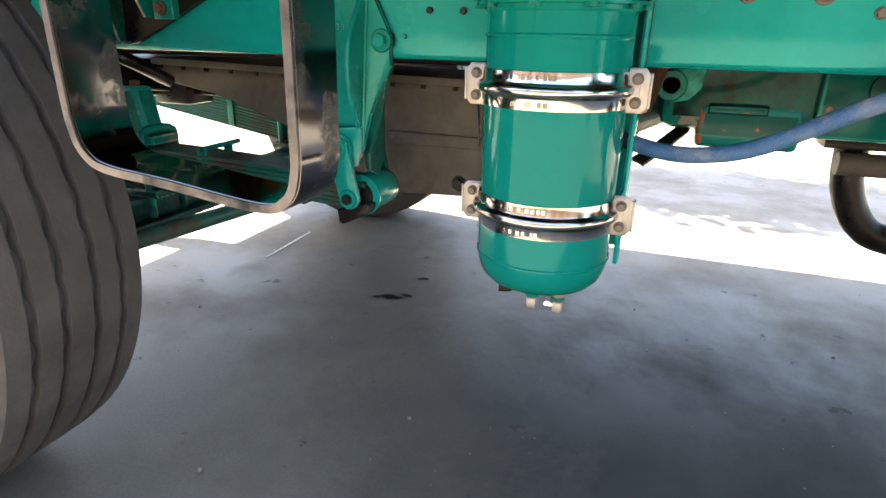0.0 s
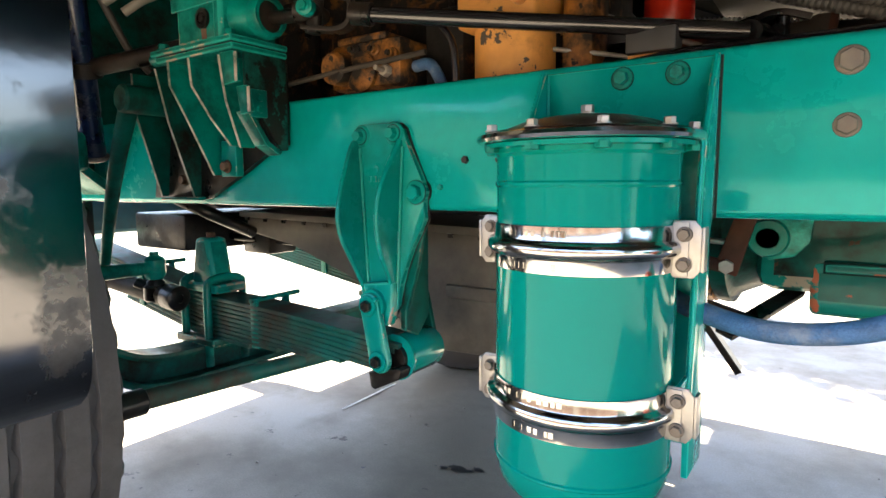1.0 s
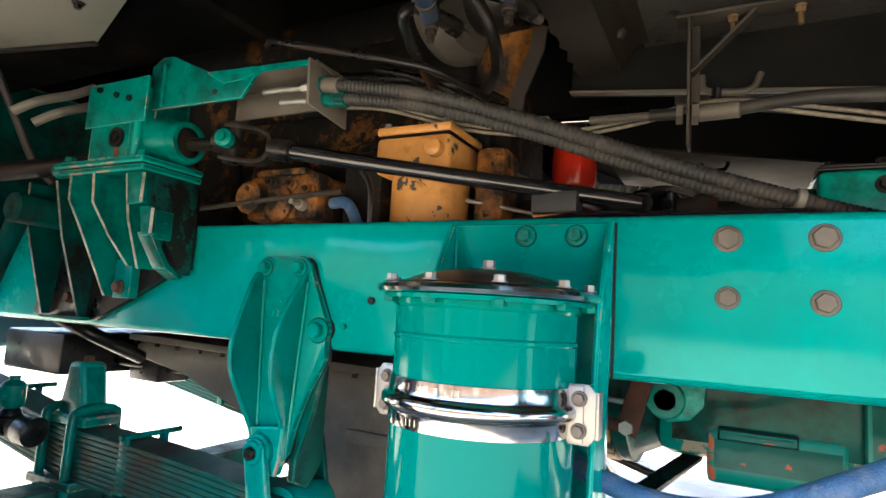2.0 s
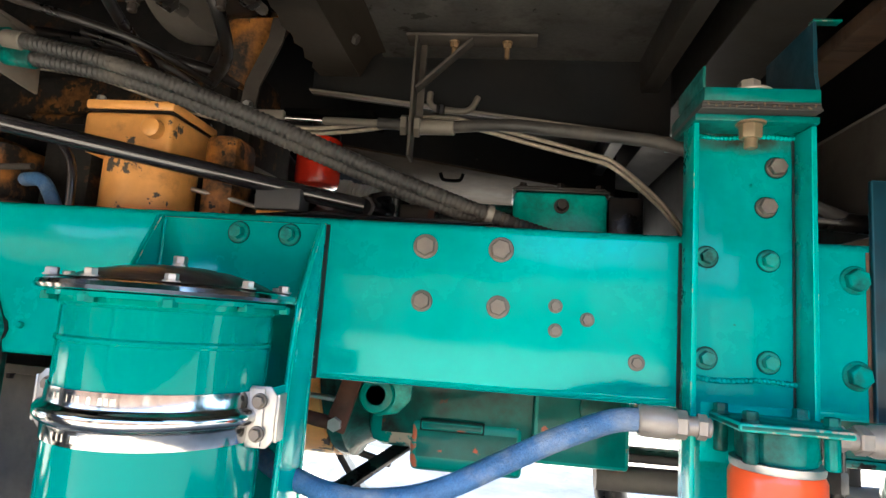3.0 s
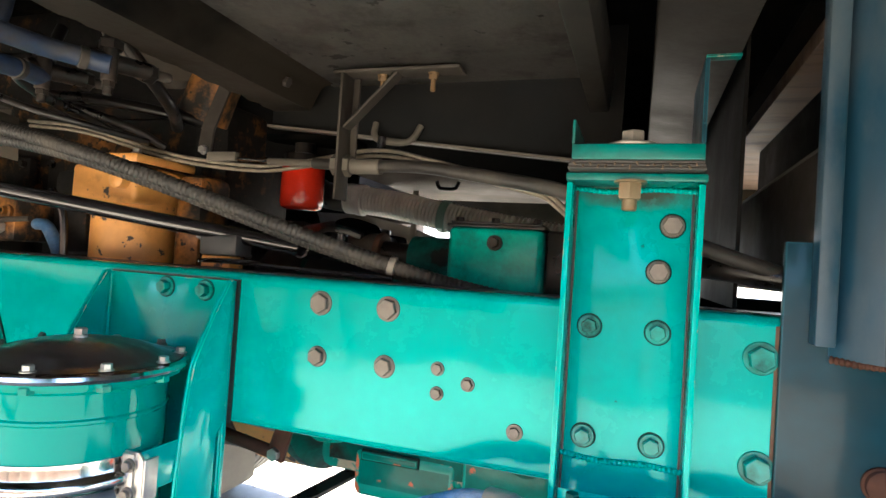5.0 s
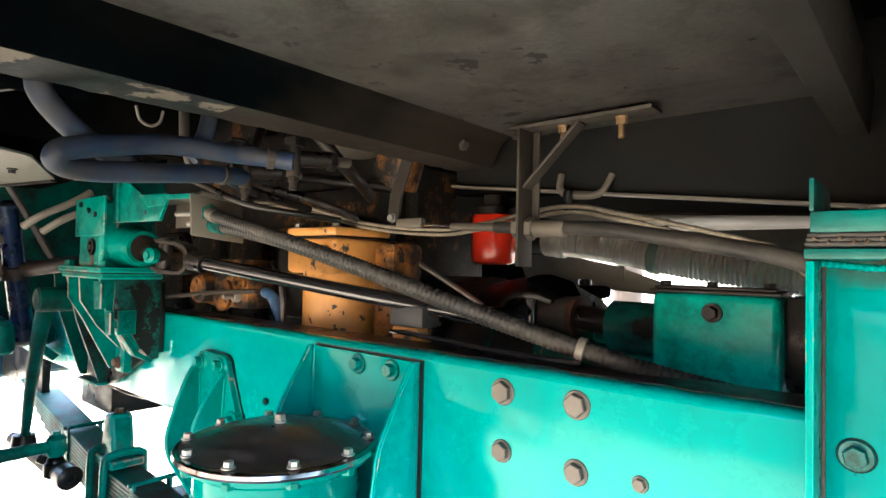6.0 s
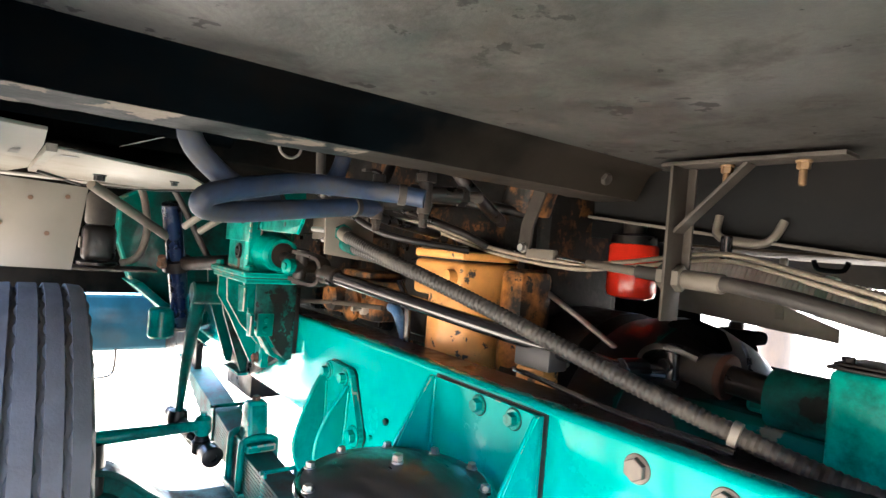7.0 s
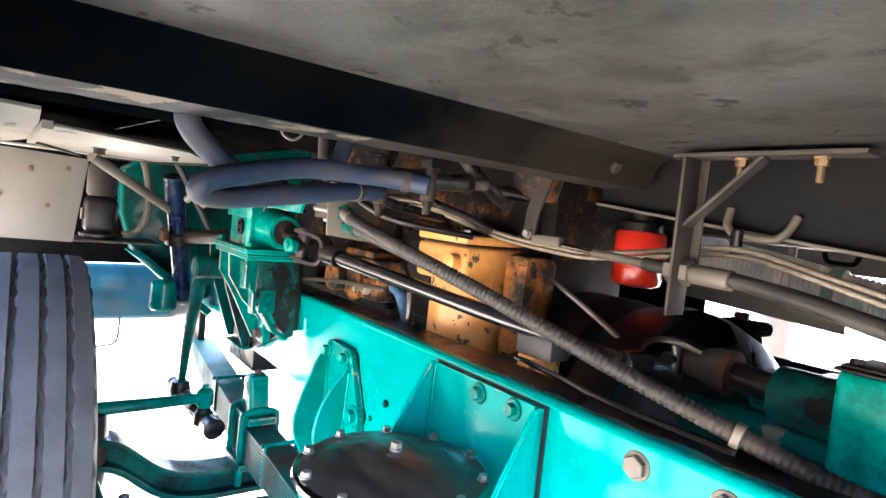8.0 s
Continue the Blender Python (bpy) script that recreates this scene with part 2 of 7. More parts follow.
DUSTGREEN = material("dusty_grey_green", (0.060, 0.085, 0.072), 0.6, vary=0.25, scale=7, grain=70, bump=0.1, spec=0.2, dirt=(0.085, 0.068, 0.05), dirt_at=0.58, chip=(0.06, 0.03, 0.018), chip_at=0.70, chip_scale=14)
NAVYWORN = material("worn_navy_bar", (0.010, 0.046, 0.080), 0.38, vary=0.4, scale=6, grain=60, bump=0.08, spec=0.35, dirt=(0.075, 0.09, 0.10), dirt_at=0.62, chip=(0.13, 0.12, 0.11), chip_at=0.70, chip_scale=18, stretch=(1, 1, 0.4))
TANBRASS = material("tan_zinc", (0.20, 0.15, 0.085), 0.45, 0.3, vary=0.25, scale=30, grain=120, bump=0.08)
CORD = material("frayed_cord", (0.13, 0.095, 0.06), 0.85, vary=0.3, scale=60, grain=200, bump=0.2)
MOUNTWEB = material("bracket_enamel", (0.0, 0.335, 0.31), 0.20, speckle=0.12, vary=0.12, scale=4, grain=45, bump=0.02, coat=0.3, spec=0.6, gloss=(0.1, 1.0, 1.0), wave=0.3, coat_rough=0.09, dirt=(0.0, 0.20, 0.17), dirt_at=0.62, chip=(0.01, 0.10, 0.085), chip_at=0.665, chip_scale=24)
stain(MOUNTWEB, (0.96, -0.01, 1.262), (0.10, 0.05, 0.030), (0.045, 0.040, 0.026), 40.0)
MOUNTG = material("weathered_mount_green", (0.0, 0.15, 0.13), 0.3, vary=0.25, scale=9, grain=70, bump=0.05, coat=0.15, spec=0.3, dirt=(0.006, 0.03, 0.026), dirt_at=0.54)
BEAMDUST = material("beam_dust", (0.020, 0.0165, 0.013), 0.65, vary=0.3, scale=9, grain=70, bump=0.15, spec=0.15, dirt=(0.030, 0.024, 0.019), dirt_at=0.6)
PRIMER = material("scuffed_green", (0.0, 0.12, 0.10), 0.36, vary=0.2, scale=9, grain=80, bump=0.1, coat=0.2, spec=0.1, dirt=(0.004, 0.06, 0.05), dirt_at=0.62, chip=(0.42, 0.10, 0.05), chip_at=0.655, chip_scale=13)
BEIGE = material("beige_render", (0.20, 0.175, 0.14), 0.8, vary=0.12, scale=1.2, grain=20, bump=0.05)
GROUND = material("smooth_concrete", (0.165, 0.149, 0.119), 0.45, vary=0.14, scale=3.2, grain=160, bump=0.10, speckle=0.5, spec=0.22, dirt=(0.125, 0.113, 0.092), dirt_at=0.57, wave=0.006, chip=(0.085, 0.078, 0.065), chip_at=0.66, chip_scale=9)
# Large dark patch: mottled stains, with the shade under the truck painted in.
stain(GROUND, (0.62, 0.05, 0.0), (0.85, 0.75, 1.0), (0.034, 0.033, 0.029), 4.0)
CABPAINT = material("cab_green", (0.0, 0.22, 0.18), 0.3, vary=0.08, scale=3, grain=30, bump=0.01, coat=0.5)
TANKG = material("tank_green", (0.0, 0.16, 0.10), 0.3, vary=0.12, scale=4, grain=40, bump=0.01, coat=0.6)


EDGES = {
    "green_painted_casting": material("worn_casting_edge", (0.01, 0.34, 0.28), 0.35, vary=0.15, scale=14, grain=160, bump=0.08, coat=0.25, spec=0.3, chip=(0.34, 0.31, 0.24), chip_at=0.62, chip_scale=16),
    "green_cast": material("worn_green_edge", (0.005, 0.30, 0.25), 0.4, vary=0.15, scale=14, grain=160, bump=0.1, coat=0.25, spec=0.2, chip=(0.34, 0.31, 0.24), chip_at=0.54, chip_scale=16),
    "green_grimy": material("worn_grimy_edge", (0.0, 0.14, 0.115), 0.45, vary=0.3, scale=12, grain=60, bump=0.06, coat=0.15, spec=0.2, chip=(0.26, 0.23, 0.17), chip_at=0.56, chip_scale=14),
    "green_enamel": material("worn_enamel_edge", (0.005, 0.46, 0.38), 0.3, vary=0.12, scale=9, grain=45, bump=0.02, coat=0.4, spec=0.2, chip=(0.42, 0.42, 0.30), chip_at=0.60, chip_scale=15),
    "navy_enamel": material("worn_navy_edge", (0.01, 0.06, 0.085), 0.4, vary=0.3, scale=9, grain=60, bump=0.05, spec=0.3, chip=(0.11, 0.09, 0.075), chip_at=0.62, chip_scale=14),
    "scuffed_green": material("scuffed_edge", (0.005, 0.20, 0.165), 0.4, vary=0.2, scale=9, grain=80, bump=0.1, coat=0.2, spec=0.2, chip=(0.42, 0.12, 0.06), chip_at=0.56, chip_scale=14)}


# ---- mesh helpers ----
def part(name, bm, mat, parent=None, label="", smooth=40):
    """Links bm as one mesh object under parent."""
    bmesh.ops.recalc_face_normals(bm, faces=bm.faces[:])
    worn = EDGES.get(mat.name)
    if worn is None and mat is not RUBBER:
        for f in bm.faces:
            f.material_index = 0
    me = bpy.data.meshes.new(name)
    bm.to_mesh(me)
    bm.free()
    me.materials.append(mat)
    if worn is not None:
        me.materials.append(worn)
    if smooth:
        me.shade_smooth()
        me.set_sharp_from_angle(angle=radians(smooth))
    ob = new(name, me)
    if parent is not None:
        ob.parent = parent
    if label:
        ob["label"] = label
    return ob


def thing(name, label, category, group="", kind="", at=(0, 0, 0)):
    ob = new(name)
    ob.location = at
    ob.empty_display_size = 0.05
    return tagged(ob, label, category, group, kind)


def bm_box(x0, y0, z0, x1, y1, z1, bevel=0.003, m=None, seg=2):
    bm = bmesh.new()
    v = [bm.verts.new((x, y, z)) for x in (x0, x1) for y in (y0, y1) for z in (z0, z1)]
    for f in ((0, 1, 3, 2), (4, 6, 7, 5), (0, 4, 5, 1), (2, 3, 7, 6), (0, 2, 6, 4), (1, 5, 7, 3)):
        bm.faces.new([v[i] for i in f])
    if bevel:
        for f in bmesh.ops.bevel(bm, geom=bm.edges[:], offset=bevel, segments=seg, affect="EDGES", profile=0.5)["faces"]:
            f.material_index = 1
    if m is not None:
        bmesh.ops.transform(bm, matrix=m, verts=bm.verts[:])
    return bm


def bm_prism(outline, axis, a, b, bevel=0.002, m=None, seg=2):
    """A plate: an outline of pairs in the plane across axis, from a to b along it."""
    bm = bmesh.new()
    rings = []
    for d in (a, b):
        rings.append([bm.verts.new({"x": (d, p, q), "y": (p, d, q), "z": (p, q, d)}[axis]) for p, q in outline])
    n = len(outline)
    bm.faces.new(rings[0])
    bm.faces.new(rings[1][::-1])
    for i in range(n):
        bm.faces.new((rings[0][i], rings[1][i], rings[1][(i + 1) % n], rings[0][(i + 1) % n]))
    if bevel:
        for f in bmesh.ops.bevel(bm, geom=bm.edges[:], offset=bevel, segments=seg, affect="EDGES", profile=0.5)["faces"]:
            f.material_index = 1
    if m is not None:
        bmesh.ops.transform(bm, matrix=m, verts=bm.verts[:])
    return bm


def along(a, b):
    """The pose at a whose z axis points to b."""
    a, b = Vector(a), Vector(b)
    return Matrix.Translation(a) @ (b - a).to_track_quat("Z", "Y").to_matrix().to_4x4()


def bm_gusset(edge, back_y, thick):
    """A plate in the y-z sense whose free edge follows the points of edge."""
    bm = bmesh.new()
    rows = [[bm.verts.new((x + dx, v, z)) for dx in (-thick / 2, thick / 2) for v in (y, back_y)] for x, y, z in edge]
    for p, q in zip(rows, rows[1:]):
        for i, j in ((0, 1), (1, 3), (3, 2), (2, 0)):
            bm.faces.new((p[i], p[j], q[j], q[i]))
    for r in (rows[0], rows[-1]):
        bm.faces.new((r[0], r[1], r[3], r[2]))
    return bm


def bm_lathe(profile, m=None, seg=32, a0=0.0, a1=360.0):
    """Turns pairs (radius, height) about z."""
    bm = bmesh.new()
    full = abs(a1 - a0) >= 360
    count = seg if full else seg + 1
    rings = []
    for r, z in profile:
        if r < 1e-6 and full:
            rings.append([bm.verts.new((0, 0, z))] * count)
        else:
            rings.append([bm.verts.new((r * math.cos(t), r * math.sin(t), z)) for t in
                          (radians(a0 + (a1 - a0) * i / seg) for i in range(count))])
    for p, q in zip(rings, rings[1:]):
        for i in range(seg):
            j = (i + 1) % count
            face = []
            for v in (p[i], p[j], q[j], q[i]):
                if v not in face:
                    face.append(v)
            if len(face) > 2:
                bm.faces.new(face)
    if full:
        for ring in (rings[0], rings[-1]):
            if len(set(ring)) > 2:
                bm.faces.new(ring)
    if m is not None:
        bmesh.ops.transform(bm, matrix=m, verts=bm.verts[:])
    return bm


def bm_rod(a, b, r, r2=None, seg=16, chamfer=0.0015):
    L = (Vector(b) - Vector(a)).length
    r2 = r if r2 is None else r2
    c = min(chamfer, r * 0.4, L * 0.3)
    return bm_lathe([(r - c, 0), (r, c), (r2, L - c), (r2 - c, L)], along(a, b), seg)


def smooth_path(points, steps=8):
    """A Catmull-Rom line through the points."""
    p = [Vector(q) for q in points]
    p = [2 * p[0] - p[1], *p, 2 * p[-1] - p[-2]]
    out = []
    for i in range(1, len(p) - 2):
        for k in range(steps):
            t = k / steps
            out.append(0.5 * (2 * p[i] + (p[i + 1] - p[i - 1]) * t + (2 * p[i - 1] - 5 * p[i] + 4 * p[i + 1] - p[i + 2]) * t * t
                              + (3 * p[i] - p[i - 1] - 3 * p[i + 1] + p[i + 2]) * t ** 3))
    return out + [p[-2]]


def even_path(points, step):
    """The smooth line cut into even steps."""
    line = smooth_path(points, 24)
    out, left = [line[0]], step
    for a, b in zip(line, line[1:]):
        d = (b - a).length
        while d >= left:
            a = a + (b - a).normalized() * left
            out.append(a)
            d -= left
            left = step
        left -= d
    return out + [line[-1]]


def bm_tube(line, r, seg=12, ribs=None):
    """A round tube along a line of points; ribs(i): the radius at each point."""
    bm = bmesh.new()
    side, rings = None, []
    for i, p in enumerate(line):
        ahead = (line[min(i + 1, len(line) - 1)] - line[max(i - 1, 0)]).normalized()
        side = ahead.orthogonal().normalized() if side is None else (side - ahead * side.dot(ahead)).normalized()
        up = ahead.cross(side)
        rr = ribs(i) if ribs else r
        rings.append([bm.verts.new(p + rr * (math.cos(a) * side + math.sin(a) * up)) for a in (2 * math.pi * k / seg for k in range(seg))])
    for p, q in zip(rings, rings[1:]):
        for k in range(seg):
            bm.faces.new((p[k], p[(k + 1) % seg], q[(k + 1) % seg], q[k]))
    bm.faces.new(rings[0])
    bm.faces.new(rings[-1][::-1])
    return bm


def bm_strap(line, wide, thick, up):
    """A flat bar along a line; up: the way its width lies."""
    bm = bmesh.new()
    rings = []
    for i, p in enumerate(line):
        ahead = (line[min(i + 1, len(line) - 1)] - line[max(i - 1, 0)]).normalized()
        w = (up - ahead * up.dot(ahead)).normalized()
        n = ahead.cross(w)
        rings.append([bm.verts.new(p + w * a * wide / 2 + n * b * thick / 2) for a, b in ((-1, -0.6), (-0.97, -1), (0.97, -1), (1, -0.6), (1, 0.6), (0.97, 1), (-0.97, 1), (-1, 0.6))])
    for p, q in zip(rings, rings[1:]):
        for k in range(8):
            bm.faces.new((p[k], p[(k + 1) % 8], q[(k + 1) % 8], q[k]))
    bm.faces.new(rings[0])
    bm.faces.new(rings[-1][::-1])
    return bm


def join(*meshes):
    out = bmesh.new()
    for bm in meshes:
        me = bpy.data.meshes.new("tmp")
        bm.to_mesh(me)
        bm.free()
        out.from_mesh(me)
        bpy.data.meshes.remove(me)
    return out


def bm_hex(across, high, m=None, washer=0.0, washer_high=0.003, dome=True):
    """A hexagon head on its flange or washer, standing on z = 0."""
    r = across / 2 / math.cos(radians(30))
    meshes = []
    base = 0.0
    if washer:
        meshes.append(bm_lathe([(washer, 0), (washer, washer_high * 0.6), (washer * 0.94, washer_high), (across * 0.3, washer_high)], None, 24))
        base = washer_high * 0.9
    head = bmesh.new()
    rings = []
    for rr, z in ((r, base), (r, base + high * 0.86), (r * 0.9, base + high)):
        rings.append([head.verts.new((rr * math.cos(radians(60 * i + 30)), rr * math.sin(radians(60 * i + 30)), z)) for i in range(6)])
    for p, q in zip(rings, rings[1:]):
        for i in range(6):
            head.faces.new((p[i], p[(i + 1) % 6], q[(i + 1) % 6], q[i]))
    head.faces.new(rings[0][::-1])
    head.faces.new(rings[2])
    meshes.append(head)
    bm = join(*meshes)
    if m is not None:
        bmesh.ops.transform(bm, matrix=m, verts=bm.verts[:])
    return bm


OUT = pose(0, 0, 0, 90, 0, 0)          # z towards the viewer's side (-y)


BOLTG = material("green_bolt_paint", (0.0, 0.24, 0.21), 0.3, vary=0.25, scale=40, grain=120, bump=0.06, coat=0.25, spec=0.3, dirt=(0.003, 0.05, 0.042), dirt_at=0.58)


def bolt(parent, x, y, z, across, high, washer, mat, turn=0.0, m=None, label=""):
    if mat is GREEN:
        mat = BOLTG
    # Dark ring round the washer: grime, with its shadow line painted in.
    if washer > 0.013 and m is None:
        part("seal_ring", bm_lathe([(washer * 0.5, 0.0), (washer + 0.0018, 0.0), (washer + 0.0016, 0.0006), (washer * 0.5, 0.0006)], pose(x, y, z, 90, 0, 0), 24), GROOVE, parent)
    return part("bolt", bm_hex(across, high, (m or pose(x, y, z, 90, 0, 0)) @ pose(0, 0, 0, 0, 0, turn), washer), mat, parent, label, smooth=30)


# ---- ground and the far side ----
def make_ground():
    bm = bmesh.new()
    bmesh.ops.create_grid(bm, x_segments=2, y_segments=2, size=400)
    tagged(part("ground", bm, GROUND, smooth=0), "smooth grey concrete yard, stained, half in the truck's shade, part of it painted in", "ground", kind="structure")


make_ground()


def oil_spot(x, y, size, seed):
    rnd = random.Random(seed)
    bm = bmesh.new()
    for k in range(4):
        a, d = rnd.uniform(0, 6.28), size * rnd.uniform(0, 0.9) * (k > 0)
        r0 = size * (0.55 if k == 0 else rnd.uniform(0.12, 0.3))
        cx, cy = x + d * math.cos(a) * 1.4, y + d * math.sin(a) * 0.6
        ring = [bm.verts.new((cx + r0 * rnd.uniform(0.6, 1.2) * math.cos(i * 0.35) * 1.3, cy + r0 * rnd.uniform(0.6, 1.2) * math.sin(i * 0.35) * 0.8, 0.0015 + 0.0004 * k)) for i in range(18)]
        bm.faces.new(ring)
    return tagged(part("oil_stain", bm, OILSHADE, smooth=0), "dark dripped oil stain on the concrete", "stain", "oil stains")


oil_spot(-0.455, 0.535, 0.05, 3)
oil_spot(-0.40, 0.565, 0.028, 11)
oil_spot(-0.50, 0.515, 0.024, 14)
oil_spot(-0.40, 0.735, 0.028, 5)
oil_spot(-0.716, 0.371, 0.012, 8)
# A thin streak of sun on the ground, painted as a white strip.
tagged(part("sun_sliver", bm_prism([(-1.114, 0.686), (-1.104, 0.688), (-1.116, 1.04), (-1.126, 1.036)], "z", 0.001, 0.0025, 0.0), SUNSLIVER, smooth=0), "thin white strip painted as a sliver of sunlight on the concrete", "line mark")
rnd = random.Random(5)
grit = []
for i in range(110):
    x, y, r = rnd.uniform(-1.1, 1.3), rnd.uniform(-0.75, 1.3), 0.0015 + 0.005 * rnd.random() ** 3
    grit.append(bm_lathe([(0.0, 0.0), (r, 0.0), (r * 0.9, r * 0.6), (r * 0.4, r), (0.0, r)], Matrix.Translation((x, y, 0.0)) @ Matrix.Rotation(i, 4, "Z"), 5))
tagged(part("grit", join(*grit), TAN, smooth=0), "small pale bits of grit on the concrete", "grit", kind="stuff")


# ---- frame rails ----
def rail_section(h0, h1, y_out, y_in, t, r=0.013):
    """Outline of a channel in (y, z), open towards y_in."""
    s = 1 if y_in > y_out else -1
    outer, inner = [], []
    for cz, a0 in ((h0 + r, 270), (h1 - r, 180)):
        for k in range(5):
            a = radians(a0 - k * 22.5)
            outer.append((y_out + s * (r + r * math.cos(a)), cz + r * math.sin(a)))
            inner.append((y_out + s * (r + (r - t) * math.cos(a)), cz + (r - t) * math.sin(a)))
    return [(y_in, h0)] + outer + [(y_in, h1), (y_in, h1 - t)] + inner[::-1] + [(y_in, h0 + t)]


RAIL_LO, RAIL_HI, FACE = 0.857, 1.108, 0.006


def bm_rail(x0, x1, y_out, y_in):
    outline = rail_section(RAIL_LO, RAIL_HI, y_out, y_in, 0.008)
    bm = bmesh.new()
    rings = [[bm.verts.new((x, y, z)) for y, z in outline] for x in (x0, x1)]
    n = len(outline)
    for i in range(n):
        bm.faces.new((rings[0][i], rings[1][i], rings[1][(i + 1) % n], rings[0][(i + 1) % n]))
    bm.faces.new(rings[0])
    bm.faces.new(rings[1][::-1])
    return bm


near_rail = thing("frame_rail", "long turquoise-green painted steel chassis rail with bolted joints", "chassis rail", "chassis rails")
part("channel", bm_rail(-1.75, 2.9, FACE, 0.095), GREEN, near_rail)
rnd = random.Random(12)
grime = [(0.095, -0.62), (0.095, 1.5)] + [(0.026 + rnd.uniform(-0.006, 0.010), 1.5 - 0.02 * i) for i in range(107)]
part("grease_layer", bm_prism([(x, y) for y, x in grime], "z", RAIL_HI + 0.0002, RAIL_HI + 0.0014, 0.0), GREASE, near_rail, "black oily dirt lying on the rail top")
for x, z, across, washer in ((0.5, 1.07, 0.027, 0.0195), (0.616, 1.071, 0.027, 0.0195), (0.5, 0.986, 0.023, 0.0165), (0.616, 0.984, 0.023, 0.0175)):
    bolt(near_rail, x, FACE + 0.001, z, across, 0.009, washer, BOLT, 12 * x * 10, label="bare grey flanged bolt")
for x, z in ((0.701, 0.991), (0.748, 0.974), (0.702, 0.955), (0.82, 0.917)):
    bolt(near_rail, x, FACE + 0.001, z, 0.014, 0.006, 0.0105 if x < 0.8 else 0.012, BOLT, 200 * x, label="bare grey bolt")
for x, z, a in ((-0.096, 0.956, 0.013), (-0.022, 0.955, 0.013), (-0.154, 0.904, 0.01)):
    bolt(near_rail, x, FACE + 0.001, z, a, 0.008, 0, GREASE if a > 0.012 else GREEN, 15)
for x, z in ((1.119, 1.055), (1.12, 0.921), (1.42, 1.05)):
    bolt(near_rail, x, FACE + 0.001, z, 0.028, 0.012, 0.021, GREEN, 9)

far_rail = thing("frame_rail", "far dark chassis rail seen under the truck", "chassis rail", "chassis rails")
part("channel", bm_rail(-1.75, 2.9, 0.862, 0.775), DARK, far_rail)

# ---- oil filter canister and its bracket ----
AX, AY = 0.207, -0.166


